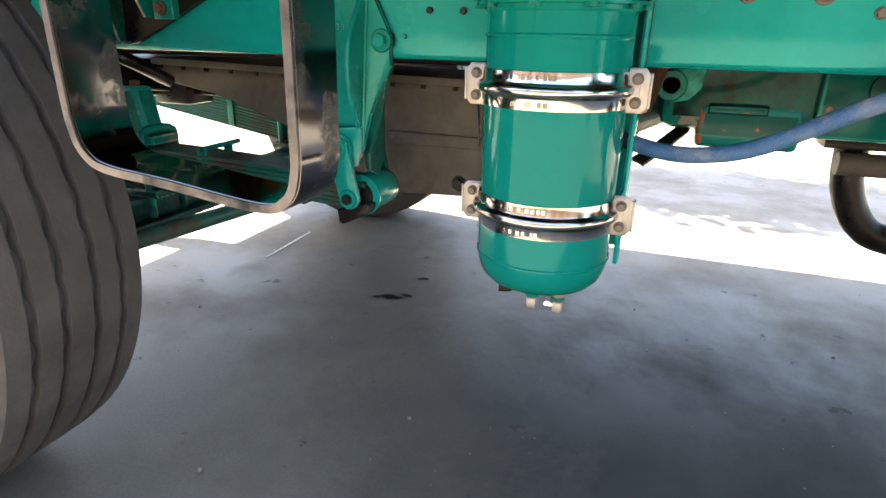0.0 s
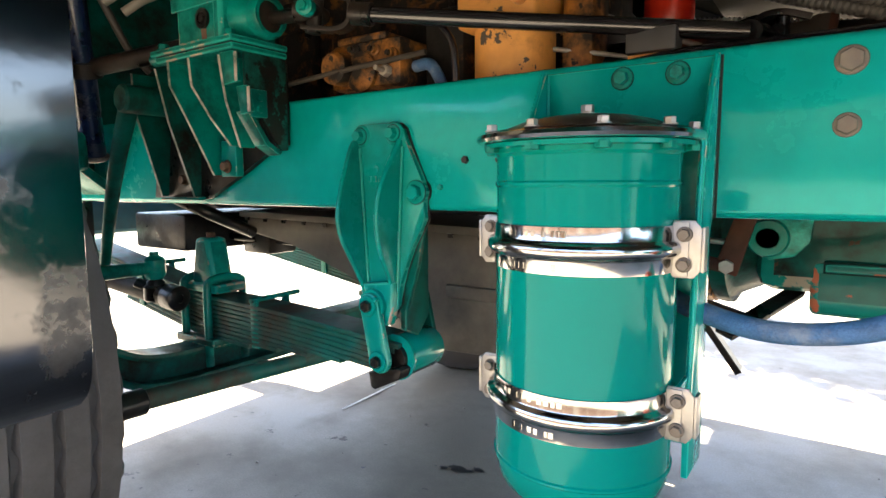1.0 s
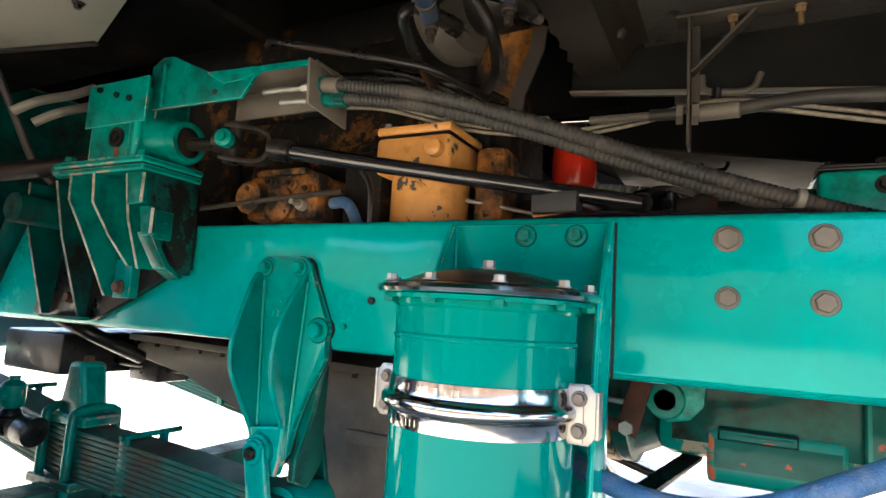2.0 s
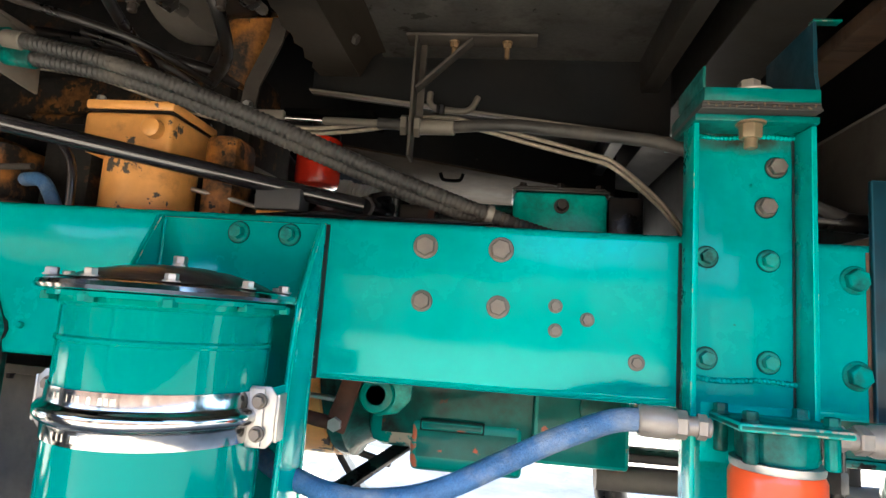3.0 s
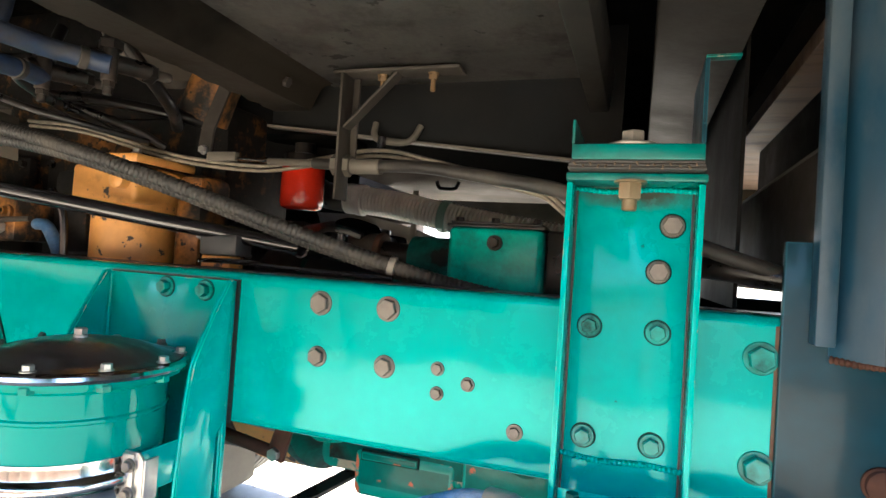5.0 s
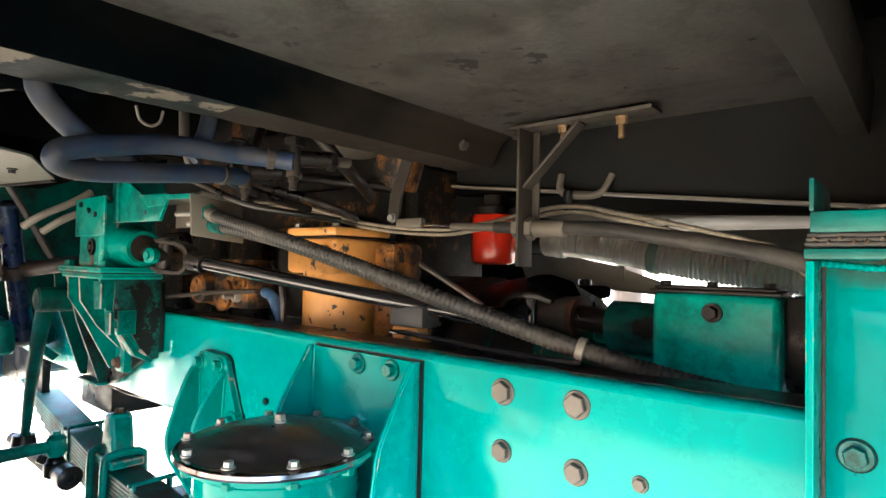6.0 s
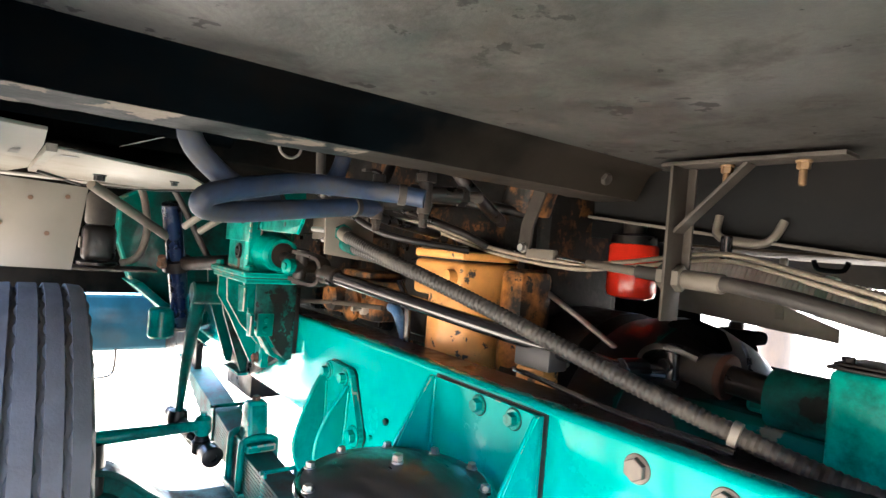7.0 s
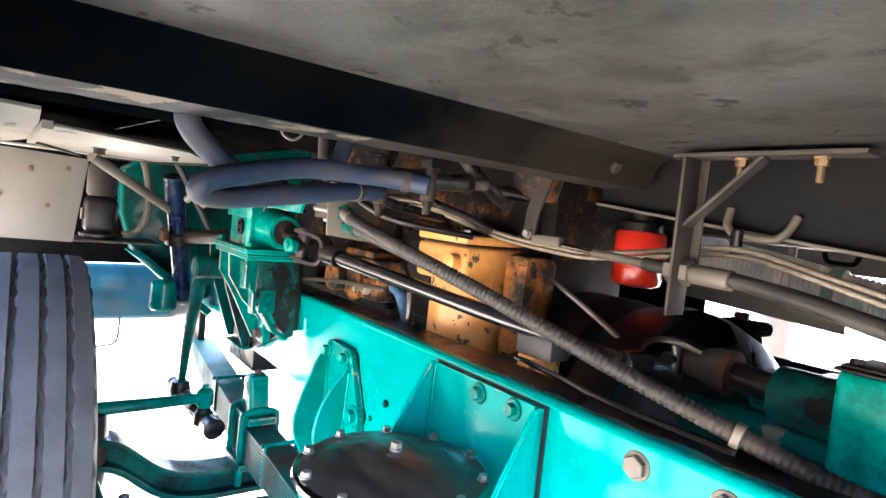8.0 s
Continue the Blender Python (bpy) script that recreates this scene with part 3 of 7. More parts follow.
def make_filter():
    f = thing("oil_filter_canister", "tall turquoise-green bypass oil filter canister with chrome clamps and black lid", "oil filter")
    at = Matrix.Translation((AX, AY, -0.012))
    r = 0.1225
    prof = [(0.0, 0.474), (0.055, 0.475), (0.08, 0.479), (0.100, 0.488), (0.113, 0.502), (0.1195, 0.52), (r, 0.534), (r, 0.537), (r + 0.0022, 0.539), (r + 0.0022, 0.542), (r, 0.544),
            (r, 0.918), (r + 0.0022, 0.9205), (r + 0.0022, 0.924), (r, 0.9265), (r, 0.958), (r + 0.004, 0.962), (r + 0.004, 0.968), (r + 0.018, 0.969), (r + 0.018, 0.9745), (0, 0.9745)]
    part("canister", bm_lathe(prof, at, 96), CAN, f)
    rim = [(0.122, 0.9755), (0.1425, 0.9755), (0.1485, 0.977), (0.151, 0.981), (0.1495, 0.986), (0.143, 0.9885), (0.122, 0.989)]
    part("lid_rim", bm_lathe(rim + [rim[0]], at, 96), CHROME, f, "polished chrome lid rim")
    dome = [(0.141, 0.9895), (0.130, 0.991), (0.1225, 0.9915), (0.116, 0.9935), (0.109, 0.997), (0.09, 1.004), (0.065, 1.010), (0.035, 1.014), (0.0, 1.0155)]
    part("lid", bm_lathe([(0.0, 0.9893)] + dome, at, 96), LID, f, "black pressed steel lid")
    for i in range(10):
        a = radians(36 * i + 10)
        m = at @ Matrix.Translation((0.135 * math.cos(a), 0.135 * math.sin(a), 0.9905))
        lid_bolt = part("lid_bolt", bm_hex(0.0125, 0.0075, m @ pose(0, 0, 0, 0, 0, 23 * i), 0.0095, 0.0018), STEEL, f, smooth=30)
        part("nut", bm_hex(0.0165, 0.009, m @ pose(0, 0, -0.027, 0, 0, 37 * i)), CASTG, lid_bolt, smooth=30)
    part("vent_plug", join(bm_lathe([(0.0095, 0), (0.0095, 0.004), (0.0055, 0.004), (0.0055, 0.006)], at @ pose(0, 0, 1.0145), 16),
                           bm_hex(0.0155, 0.009, at @ pose(0, 0, 1.0195))), STEEL, f, smooth=30)
    for zc in (0.829, 0.616):
        low = zc < 0.7
        band = [(r + 0.0005, -0.0295), (r + 0.0025, -0.0295), (r + 0.0035, -0.0125), (r + 0.0045, -0.0105), (r + 0.009, -0.0085), (r + 0.0125, -0.0035), (r + 0.0125, 0.0035), (r + 0.009, 0.0085), (r + 0.0045, 0.0105),
                (r + 0.0035, 0.0125), (r + 0.0025, 0.0295), (r + 0.0005, 0.0295)]
        clamp = part("clamp_band", bm_lathe([(a, b + zc) for a, b in band] + [(band[0][0], band[0][1] + zc)], Matrix.Translation((AX, AY, 0)), 72, 172, 368), CHROME, f, "polished chrome clamp band")
        for side in (-1, 1):
            def out(d):
                return AX + side * d
            plate = [(out(0.1215), zc - 0.036), (out(0.147), zc - 0.036), (out(0.155), zc - 0.026), (out(0.155), zc + 0.026), (out(0.147), zc + 0.036), (out(0.1215), zc + 0.036)]
            ear = join(bm_prism(plate, "y", AY - 0.0205, AY - 0.0165, 0.0012),
                       bm_box(min(out(0.155), out(0.159)), AY - 0.0205, zc - 0.028, max(out(0.155), out(0.159)), AY + 0.002, zc + 0.028, 0.0012),
                       bm_prism([(out(0.1215), zc - 0.034), (out(0.141), zc - 0.034), (out(0.141), zc + 0.034), (out(0.1215), zc + 0.034)], "y", AY - 0.024, AY - 0.0207, 0.0012))
            part("clamp_ear", ear, STEEL, clamp, "bare steel clamp ear")
            part("standoff", bm_box(min(out(0.128), out(0.134)), AY - 0.0162, zc - 0.03, max(out(0.128), out(0.134)), -0.095, zc + 0.03, 0.001), GREEN, clamp, "green painted standoff plate")
            for dz in (-0.019, 0.019):
                bolt(clamp, out(0.136), AY - 0.024, zc + dz, 0.0125, 0.006, 0.0095, BOLT, 20)
        # raised maker's marks, as plain bars
        rnd = random.Random(3 if low else 7)
        for dz, a0, a1 in ((0.0205, -0.48, 0.16), (-0.0205, -0.40 if low else -0.42, 0.12)):
            a = a0
            while a < a1:
                w = rnd.choice((0.0022, 0.0030, 0.0036))
                rad = r + 0.0029
                m = Matrix.Translation((AX + rad * math.cos(a - 1.5708), AY + rad * math.sin(a - 1.5708), zc + dz)) @ Matrix.Rotation(a - 1.5708, 4, "Z")
                part("mark", bm_box(-0.0006, -w, -0.0042, 0.0007, w, 0.0042, 0.0004, m, 1), CHROME, clamp, smooth=0)
                a += (2 * w + rnd.choice((0.0022, 0.0022, 0.0085))) / rad
    for dx, dy, kind in ((-0.055, 0.03, 0), (-0.008, -0.02, 1), (0.042, -0.02, 1)):
        x, y = AX + dx, AY + dy
        m = Matrix.Translation((x, y, -0.012))
        fit = part("drain_fitting", join(bm_hex(0.024, 0.02, m @ pose(0, 0, 0.46)), bm_lathe([(0.011, 0.445), (0.011, 0.461), (0, 0.461)], m, 16)), ZINC, f, "bare brass-steel drain fitting", smooth=30)
        if kind:
            part("plug", bm_box(x - 0.009, y - 0.009, 0.412, x + 0.009, y + 0.009, 0.434, 0.002), STEEL, fit)
            part("collar", bm_lathe([(0.0125, 0.449), (0.0145, 0.452), (0.0125, 0.456)], m, 18), CASTG, fit)
        else:
            part("elbow", bm_tube(smooth_path([(x, y, 0.438), (x - 0.006, y - 0.004, 0.426), (x - 0.03, y - 0.01, 0.423)]), 0.008), GREASE, fit)


make_filter()


def make_filter_bracket():
    f = thing("filter_bracket", "turquoise-green welded channel bracket bolted to the chassis rail", "bracket")
    x0, x1 = 0.074, 0.341
    part("back_plate", bm_box(x0, -0.008, 0.50, x1, 0.002, 1.093, 0.0015), GREEN, f)
    edge = [(-0.0085, 1.094), (-0.013, 1.096), (-0.018, 1.092), (-0.049, 1.040), (-0.085, 0.973), (-0.092, 0.935), (-0.096, 0.905), (-0.101, 0.846), (-0.110, 0.705), (-0.120, 0.60), (-0.120, 0.50), (-0.03, 0.495), (-0.03, 0.845), (-0.0085, 0.865)]
    for x in (x0, x1):
        flange = part("side_plate", bm_prism(edge, "x", x - 0.0045, x + 0.0045, 0.0015), GREEN, f)
        front = [Vector((x, y - 0.0008, z)) for y, z in edge[2:10]]
        part("weld_edge", corrugated(even_path(front, 0.0042), 0.0038, 0.0011), GREEN, flange, "ridged weld bead on the plate edge")
    part("corner_weld", corrugated(even_path([(x1 - 0.005, -0.0085, 0.52), (x1 - 0.005, -0.0085, 1.09)], 0.004), 0.003, 0.0008), GREEN, f)
    part("corner_weld", corrugated(even_path([(x0 + 0.005, -0.0085, 0.52), (x0 + 0.005, -0.0085, 1.09)], 0.004), 0.003, 0.0008), GREEN, f)
    part("sealant_shade", bm_box(x0 - 0.006, 0.0025, 0.858, x1 + 0.006, 0.0055, 1.0955, 0.0), OILSHADE, f)
    for x in (0.204, 0.287):
        bolt(f, x, -0.008, 1.074, 0.0195, 0.012, 0.0165, GREEN, 8)


def corrugated(line, r, deep):
    return bm_tube(line, r, 14, lambda i: r - (deep if i % 2 else 0))


make_filter_bracket()


# ---- spring hanger ----
def make_hanger():
    h = thing("spring_hanger", "green cast spring hanger with two tall ribs bolted to the rail", "spring hanger")
    ear = [(-0.202 + 0.024 * math.cos(radians(a)), 0.894 + 0.024 * math.sin(radians(a))) for a in (60, 30, 0, -30, -50)]
    plate = [(-0.372, 1.0), (-0.370, 1.020), (-0.356, 1.034), (-0.335, 1.036), (-0.27, 1.034), (-0.250, 1.033), (-0.236, 1.022), (-0.222, 0.985)] + ear + [
             (-0.181, 0.840), (-0.196, 0.812), (-0.215, 0.780), (-0.234, 0.735), (-0.248, 0.70), (-0.253, 0.655), (-0.27, 0.632), (-0.33, 0.632), (-0.338, 0.683), (-0.346, 0.82), (-0.356, 0.906)]
    part("casting", bm_prism(plate, "y", -0.012, 0.003, 0.003), HANGERG, h)
    # Black outline paints the shadow between casting and rail.
    part("shadow_gap", bm_prism([(x + 0.003 * (1 if x > -0.3 else -1), z + 0.002) for x, z in plate], "y", 0.0032, 0.0056, 0.0), OILSHADE, h, "black outline painting the shadow gap behind the casting")
    for x_top, lean, tall in ((-0.355, 0.059, ((0.018, 1.0), (0.033, 0.987), (0.060, 0.930), (0.077, 0.883), (0.085, 0.855), (0.087, 0.838), (0.084, 0.815), (0.075, 0.790), (0.041, 0.727), (0.022, 0.687), (0.018, 0.65))),
                              (-0.241, -0.059, ((0.016, 0.998), (0.027, 0.979), (0.052, 0.940), (0.073, 0.895), (0.079, 0.862), (0.079, 0.840), (0.073, 0.805), (0.061, 0.771), (0.022, 0.695), (0.018, 0.65)))):
        line = smooth_path([(0, -d, z) for d, z in tall], 4)
        bm = bm_prism([(-0.010, tall[0][1])] + [(p.y, p.z) for p in line] + [(-0.010, tall[-1][1])], "x", -0.005, 0.005, 0.0)
        for v in bm.verts:
            v.co.x += x_top + lean * (0.985 - v.co.z)
        rib = part("rib", bm, HANGERG, h)
        bead = [Vector((x_top + lean * (0.985 - p.z), p.y, p.z)) for p in line]
        part("rib_edge", bm_tube(bead, 0.0058, 10), HANGERG, rib, "rounded cast edge of the rib")
        for side in (-1, 1):
            foot = [Vector((x_top + lean * (0.985 - z) + side * 0.006, -0.012, z)) for z in (0.985, 0.9, 0.8, 0.7, 0.65)]
            part("fillet", bm_tube(smooth_path(foot), 0.005, 8), HANGERG, rib)
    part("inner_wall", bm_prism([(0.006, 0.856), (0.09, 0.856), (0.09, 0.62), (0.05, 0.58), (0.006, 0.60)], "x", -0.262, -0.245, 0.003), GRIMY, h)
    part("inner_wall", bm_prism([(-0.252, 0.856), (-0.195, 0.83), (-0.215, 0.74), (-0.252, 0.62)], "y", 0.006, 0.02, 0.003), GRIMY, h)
    part("boss", bm_lathe([(0.0, 0.0), (0.03, 0.0), (0.033, 0.004), (0.033, 0.04), (0.0, 0.04)], pose(-0.301, -0.002, 0.658, 90, 0, 0), 28), HANGERG, h)
    part("lower_arm", bm_prism([(-0.335, 0.70), (-0.25, 0.71), (-0.253, 0.64), (-0.262, 0.615), (-0.285, 0.615), (-0.32, 0.66)], "y", -0.032, -0.010, 0.005), HANGERG, h)
    for x, z in ((-0.345, 1.011), (-0.256, 1.013)):
        part("bolt_boss", bm_lathe([(0.0, 0.0), (0.024, 0.0), (0.021, 0.004), (0.0, 0.004)], pose(x, -0.0115, z, 90, 0, 0), 26), HANGERG, h)
        bolt(h, x, -0.0155, z, 0.021, 0.013, 0.0165, HANGERG, 20)
    bolt(h, -0.202, -0.012, 0.894, 0.027, 0.014, 0.0235, HANGERG, 5)
    for x, z in ((-0.325, 0.915), (-0.312, 0.915), (-0.299, 0.915)):
        part("cast_mark", bm_box(x, -0.0138, z, x + 0.007, -0.0115, z + 0.012, 0.0008), HANGERG, h)
    part("cast_mark", bm_lathe([(0.005, 0), (0.008, 0.001), (0.008, 0.0025), (0.005, 0.003)], pose(-0.305, -0.012, 0.94, 90, 0, 0), 16), HANGERG, h)
    s = thing("spring_shackle", "green shackle link with two greasy pins below the hanger", "shackle")
    up, low = (-0.301, 0.658), (-0.277, 0.542)
    link = []
    for k in range(9):
        a = radians(190 - k * 20)
        link.append((up[0] + 0.026 * math.cos(a), up[1] + 0.026 * math.sin(a)))
    for k in range(9):
        a = radians(10 - k * 20)
        link.append((low[0] + 0.027 * math.cos(a), low[1] + 0.027 * math.sin(a)))
    part("link", bm_prism(link, "y", -0.050, -0.036, 0.003), HANGERG, s)
    part("link", bm_prism(link, "y", 0.122, 0.136, 0.003), GRIMY, s)
    for x, z in (up, low):
        part("pin", join(bm_rod((x, -0.066, z), (x, 0.14, z), 0.0075), bm_hex(0.022, 0.009, pose(x, -0.053, z, 90, 0, 0), 0.015)), GREASE, s, smooth=30)
        part("boss_ring", bm_lathe([(0.013, 0), (0.021, 0.0), (0.023, 0.003), (0.021, 0.006), (0.013, 0.006)], pose(x, -0.050, z, 90, 0, 0), 24), HANGERG, s)
    part("grease_nipple", bm_rod((-0.278, -0.052, 0.672), (-0.278, -0.058, 0.676), 0.006, seg=8), HANGERG, s)
    part("keeper", bm_prism([(-0.318, 0.508), (-0.312, 0.475), (-0.30, 0.472), (-0.235, 0.505), (-0.228, 0.525), (-0.24, 0.53), (-0.285, 0.515)], "y", -0.036, 0.11, 0.003), GREASE, s)
    part("spring_eye", bm_lathe([(0.012, -0.12), (0.043, -0.12), (0.046, -0.115), (0.046, -0.012), (0.043, -0.008), (0.012, -0.008)], pose(-0.268, 0.0, 0.540, 90, 0, 0), 32), HANGERG, s)
    part("bushing_collar", bm_lathe([(0.02, -0.007), (0.048, -0.007), (0.050, -0.004), (0.050, 0.002), (0.02, 0.002)], pose(-0.268, 0.0, 0.540, 90, 0, 0), 32), HANGERG, s)
    part("bushing", bm_lathe([(0.0, 0.0021), (0.032, 0.0021), (0.030, 0.012), (0.0, 0.012)], pose(-0.268, 0.0, 0.540, 90, 0, 0), 24), GREASE, s, "greasy black bushing")


make_hanger()


# ---- front axle, springs, steering ----
AXLE_X = -0.998


def make_spring(y0, taper, name_label, group):
    s = thing("leaf_spring", name_label, "leaf spring", group)
    eye_x, front_x = -0.25, AXLE_X - 0.90
    eye_y = 0.03 if y0 < 0.4 else 0.838
    for k in range(10):
        short = 0.012 * k if k < 6 else 0.06 + 0.115 * (k - 5)
        top = 0.594 - 0.0122 * k
        pts = []
        for i in range(17):
            x = eye_x - short + (front_x + taper * k - eye_x + short) * i / 16
            u = (x - AXLE_X) / 0.75
            pts.append(Vector((x, y0 + (eye_y - y0) * max(0.0, (x - AXLE_X) / (eye_x - AXLE_X)), top - (0.026 * u * u if u > 0 else 0.12 * u))))
        part("leaf", bm_strap(pts, 0.094, 0.0105, Vector((0, 1, 0))), SPRING, s)
    for x in (AXLE_X + 0.055, AXLE_X - 0.055):
        part("u_bolt", bm_tube(smooth_path([(x, y0 - 0.058, 0.40), (x, y0 - 0.058, 0.61), (x, y0 - 0.05, 0.638), (x, y0 - 0.03, 0.646), (x, y0, 0.648), (x, y0 + 0.03, 0.646), (x, y0 + 0.05, 0.638), (x, y0 + 0.058, 0.61), (x, y0 + 0.058, 0.40)]), 0.0115, 14), CASTG, s)
    part("bump_stop", bm_prism([(AXLE_X - 0.058, 0.618), (AXLE_X + 0.058, 0.618), (AXLE_X + 0.028, 0.76), (AXLE_X - 0.028, 0.76)], "y", y0 - 0.034, y0 + 0.034, 0.012, seg=3), CASTG, s, "tapered green bump stop block")
    part("clamp_plate", bm_box(AXLE_X - 0.085, y0 - 0.049, 0.606, AXLE_X + 0.085, y0 + 0.049, 0.632, 0.006), CASTG, s)
    part("stop_bolt", bm_hex(0.024, 0.014, pose(AXLE_X, y0, 0.76)), RUST, s, smooth=30)
    for x in (-0.745, AXLE_X - 0.30):
        u = (x - AXLE_X) / 0.75
        dz = -(0.026 * u * u if u > 0 else 0.12 * u) - 0.004
        part("spring_clip", join(bm_box(x - 0.014, y0 - 0.055, 0.49 + dz, x + 0.014, y0 - 0.048, 0.622 + dz, 0.001), bm_box(x - 0.014, y0 + 0.048, 0.49 + dz, x + 0.014, y0 + 0.055, 0.622 + dz, 0.001),
                                 bm_rod((x, y0 - 0.065, 0.618 + dz), (x, y0 + 0.10, 0.618 + dz), 0.007)), CASTG, s)
    return s


make_spring(0.055, 0.055, "greasy green multi-leaf front spring on the axle", "front springs")
make_spring(0.838, 0.02, "far greasy multi-leaf front spring", "front springs")


def make_axle():
    a = thing("front_axle", "green forged drop axle with wheels, greasy and worn", "axle")
    X = AXLE_X
    line = smooth_path([(X, -0.44, 0.57), (X, -0.36, 0.55), (X, -0.24, 0.455), (X, -0.14, 0.42), (X, 0.03, 0.412), (X, 0.43, 0.41), (X, 0.84, 0.412), (X, 1.01, 0.42), (X, 1.11, 0.455), (X, 1.23, 0.55), (X, 1.31, 0.57)], 6)
    part("web", bm_strap(line, 0.075, 0.022, Vector((0, 0, 1))), GRIMY, a)
    for d in (0.039, -0.039):
        part("flange", bm_strap([p + Vector((0, 0, d)) for p in line], 0.10, 0.018, Vector((1, 0, 0))), GRIMY, a)
    for y in (0.055, 0.838):
        part("spring_seat", bm_box(X - 0.09, y - 0.07, 0.458, X + 0.09, y + 0.07, 0.482, 0.005), GRIMY, a)
    for y in (-0.44, 1.31):
        part("knuckle", bm_lathe([(0.03, 0.45), (0.052, 0.46), (0.056, 0.5), (0.056, 0.64), (0.05, 0.68), (0.03, 0.69)], Matrix.Translation((X, y, 0)), 24), GREASE, a)
    arm = part("steering_arm", bm_tube(smooth_path([(-1.0, -0.45, 0.69), (-0.99, -0.38, 0.694), (-0.985, -0.29, 0.696), (-0.995, -0.19, 0.694), (-1.004, -0.125, 0.692)]), 0.019, 14, lambda i: 0.023 - 0.0002 * i), CASTG, a)
    part("arm_eye", bm_lathe([(0.0, -0.034), (0.02, -0.032), (0.027, -0.02), (0.027, 0.02), (0.02, 0.028), (0.012, 0.032), (0.012, 0.042), (0.0, 0.042)], Matrix.Translation((-1.006, -0.112, 0.692)), 18), CASTG, arm)
    part("stud", bm_lathe([(0.0, -0.045), (0.014, -0.045), (0.026, -0.02), (0.022, 0.0), (0.010, 0.012), (0.0, 0.012)], Matrix.Translation((-1.006, -0.112, 0.655)), 16), GREASE, arm, "greasy ball stud")
    part("tie_arm", bm_tube(smooth_path([(-0.80, -0.39, 0.43), (-0.84, -0.42, 0.46), (X, -0.44, 0.5)]), 0.028), GRIMY, a)
    make_wheel(a, -0.738, -0.473)
    make_wheel(a, 1.36, 1.625)
    t = thing("tie_rod", "rusty green steel tie rod behind the axle", "tie rod", at=(0, 0.028, 0.019))
    part("tube", bm_rod((-0.80, -0.36, 0.402), (-0.80, 1.22, 0.30), 0.0235, seg=20), SPRING, t)
    for y, z in ((-0.36, 0.40), (1.22, 0.30)):
        part("rod_end", join(bm_lathe([(0.0, -0.045), (0.03, -0.04), (0.042, 0.0), (0.036, 0.03), (0.02, 0.05), (0.014, 0.09)], Matrix.Translation((-0.80, y - 0.03, z)), 20),
                             bm_rod((-0.80, y - 0.03, z), (-0.80, y + 0.06, z - 0.004), 0.031)), GREASE, t)
    g = thing("drag_link", "dark greasy drag link tube along the axle", "drag link")
    a0, a1 = Vector((-1.34, -0.140, 0.650)), Vector((-0.931, -0.100, 0.614))
    part("tube", bm_tube(smooth_path([a0, a0.lerp(a1, 0.3), a0.lerp(a1, 0.6), a1], 6), 0.024, 18, lambda i: 0.019 + 0.0006 * i), DARKDUST, g)
    part("end_cap", bm_lathe([(0.0, -0.035), (0.03, -0.035), (0.034, -0.03), (0.034, 0.012), (0.026, 0.018), (0.012, 0.018), (0.012, 0.012), (0, 0.012)], along(a1, a1 + (a1 - a0)), 20), GREASE, g)
    part("socket", join(bm_rod((-1.006, -0.112, 0.60), (-1.006, -0.112, 0.645), 0.031, chamfer=0.006), bm_rod((-1.032, -0.122, 0.637), (-1.05, -0.144, 0.652), 0.013)), GREASE, g)


def make_wheel(axle, y0, y1):
    cx, cz, R = -1.028, 0.57, 0.57
    mid, half = (y0 + y1) / 2, (y1 - y0) / 2
    at = pose(cx, mid, cz, 90, 0, 0)
    rim = [(0.29, -half * 0.8), (0.29, half * 0.8), (0.26, half * 0.75), (0.25, 0.0), (0.09, 0.0), (0.09, -0.03), (0.25, -0.03), (0.26, -half * 0.75)]
    w = part("wheel", bm_lathe(rim + [rim[0]], at, 40), STEEL, axle, "dull steel truck wheel with a worn tyre")
    tread = [(-1.0, R - 0.03), (-0.985, R - 0.014), (-0.95, R - 0.006)]
    for g in (-0.62, -0.22, 0.22, 0.62):
        tread += [(g - 0.062, R - 0.002 + 0.002 * (1 - abs(g))), (g - 0.044, R - 0.015), (g + 0.044, R - 0.015), (g + 0.062, R - 0.002 + 0.002 * (1 - abs(g)))]
    tread += [(0.95, R - 0.006), (0.985, R - 0.014), (1.0, R - 0.03)]
    prof = [(0.29, -half * 0.8), (0.32, -half * 0.92), (0.43, -half * 1.10), (0.49, -half * 1.08), (0.52, -half * 1.03)]
    prof += [(r, half * u) for u, r in tread]
    prof += [(0.52, half * 1.03), (0.49, half * 1.08), (0.43, half * 1.10), (0.32, half * 0.92), (0.29, half * 0.8)]
    bm = bm_lathe(prof + [prof[0]], at, 180)
    for f in bm.faces:
        c = f.calc_center_median()
        if math.hypot(c.x - cx, c.z - cz) > R - 0.035:
            f.material_index = 1
    rnd = random.Random(4)
    for v in bm.verts:
        d = math.hypot(v.co.x - cx, v.co.z - cz)
        if R - 0.016 < d < R - 0.012:
            k = round(math.degrees(math.atan2(v.co.z - cz, v.co.x - cx)) / 2)
            v.co.y += (0.0035 if k % 4 < 2 else -0.0035) + rnd.uniform(-0.0015, 0.0015)
    part("tyre", bm, RUBBER, w, "worn ribbed black truck tyre", smooth=28).data.materials.append(TREAD)
    s = 1 if mid < 0.4 else -1
    part("brake_drum", bm_lathe([(0.0, 0.0), (0.19, 0.0), (0.205, 0.01), (0.205, 0.13), (0.18, 0.15), (0.0, 0.15)], pose(cx, mid, cz, -90 * s, 0, 0), 36), GREASE, w, "greasy iron brake drum")


make_axle()


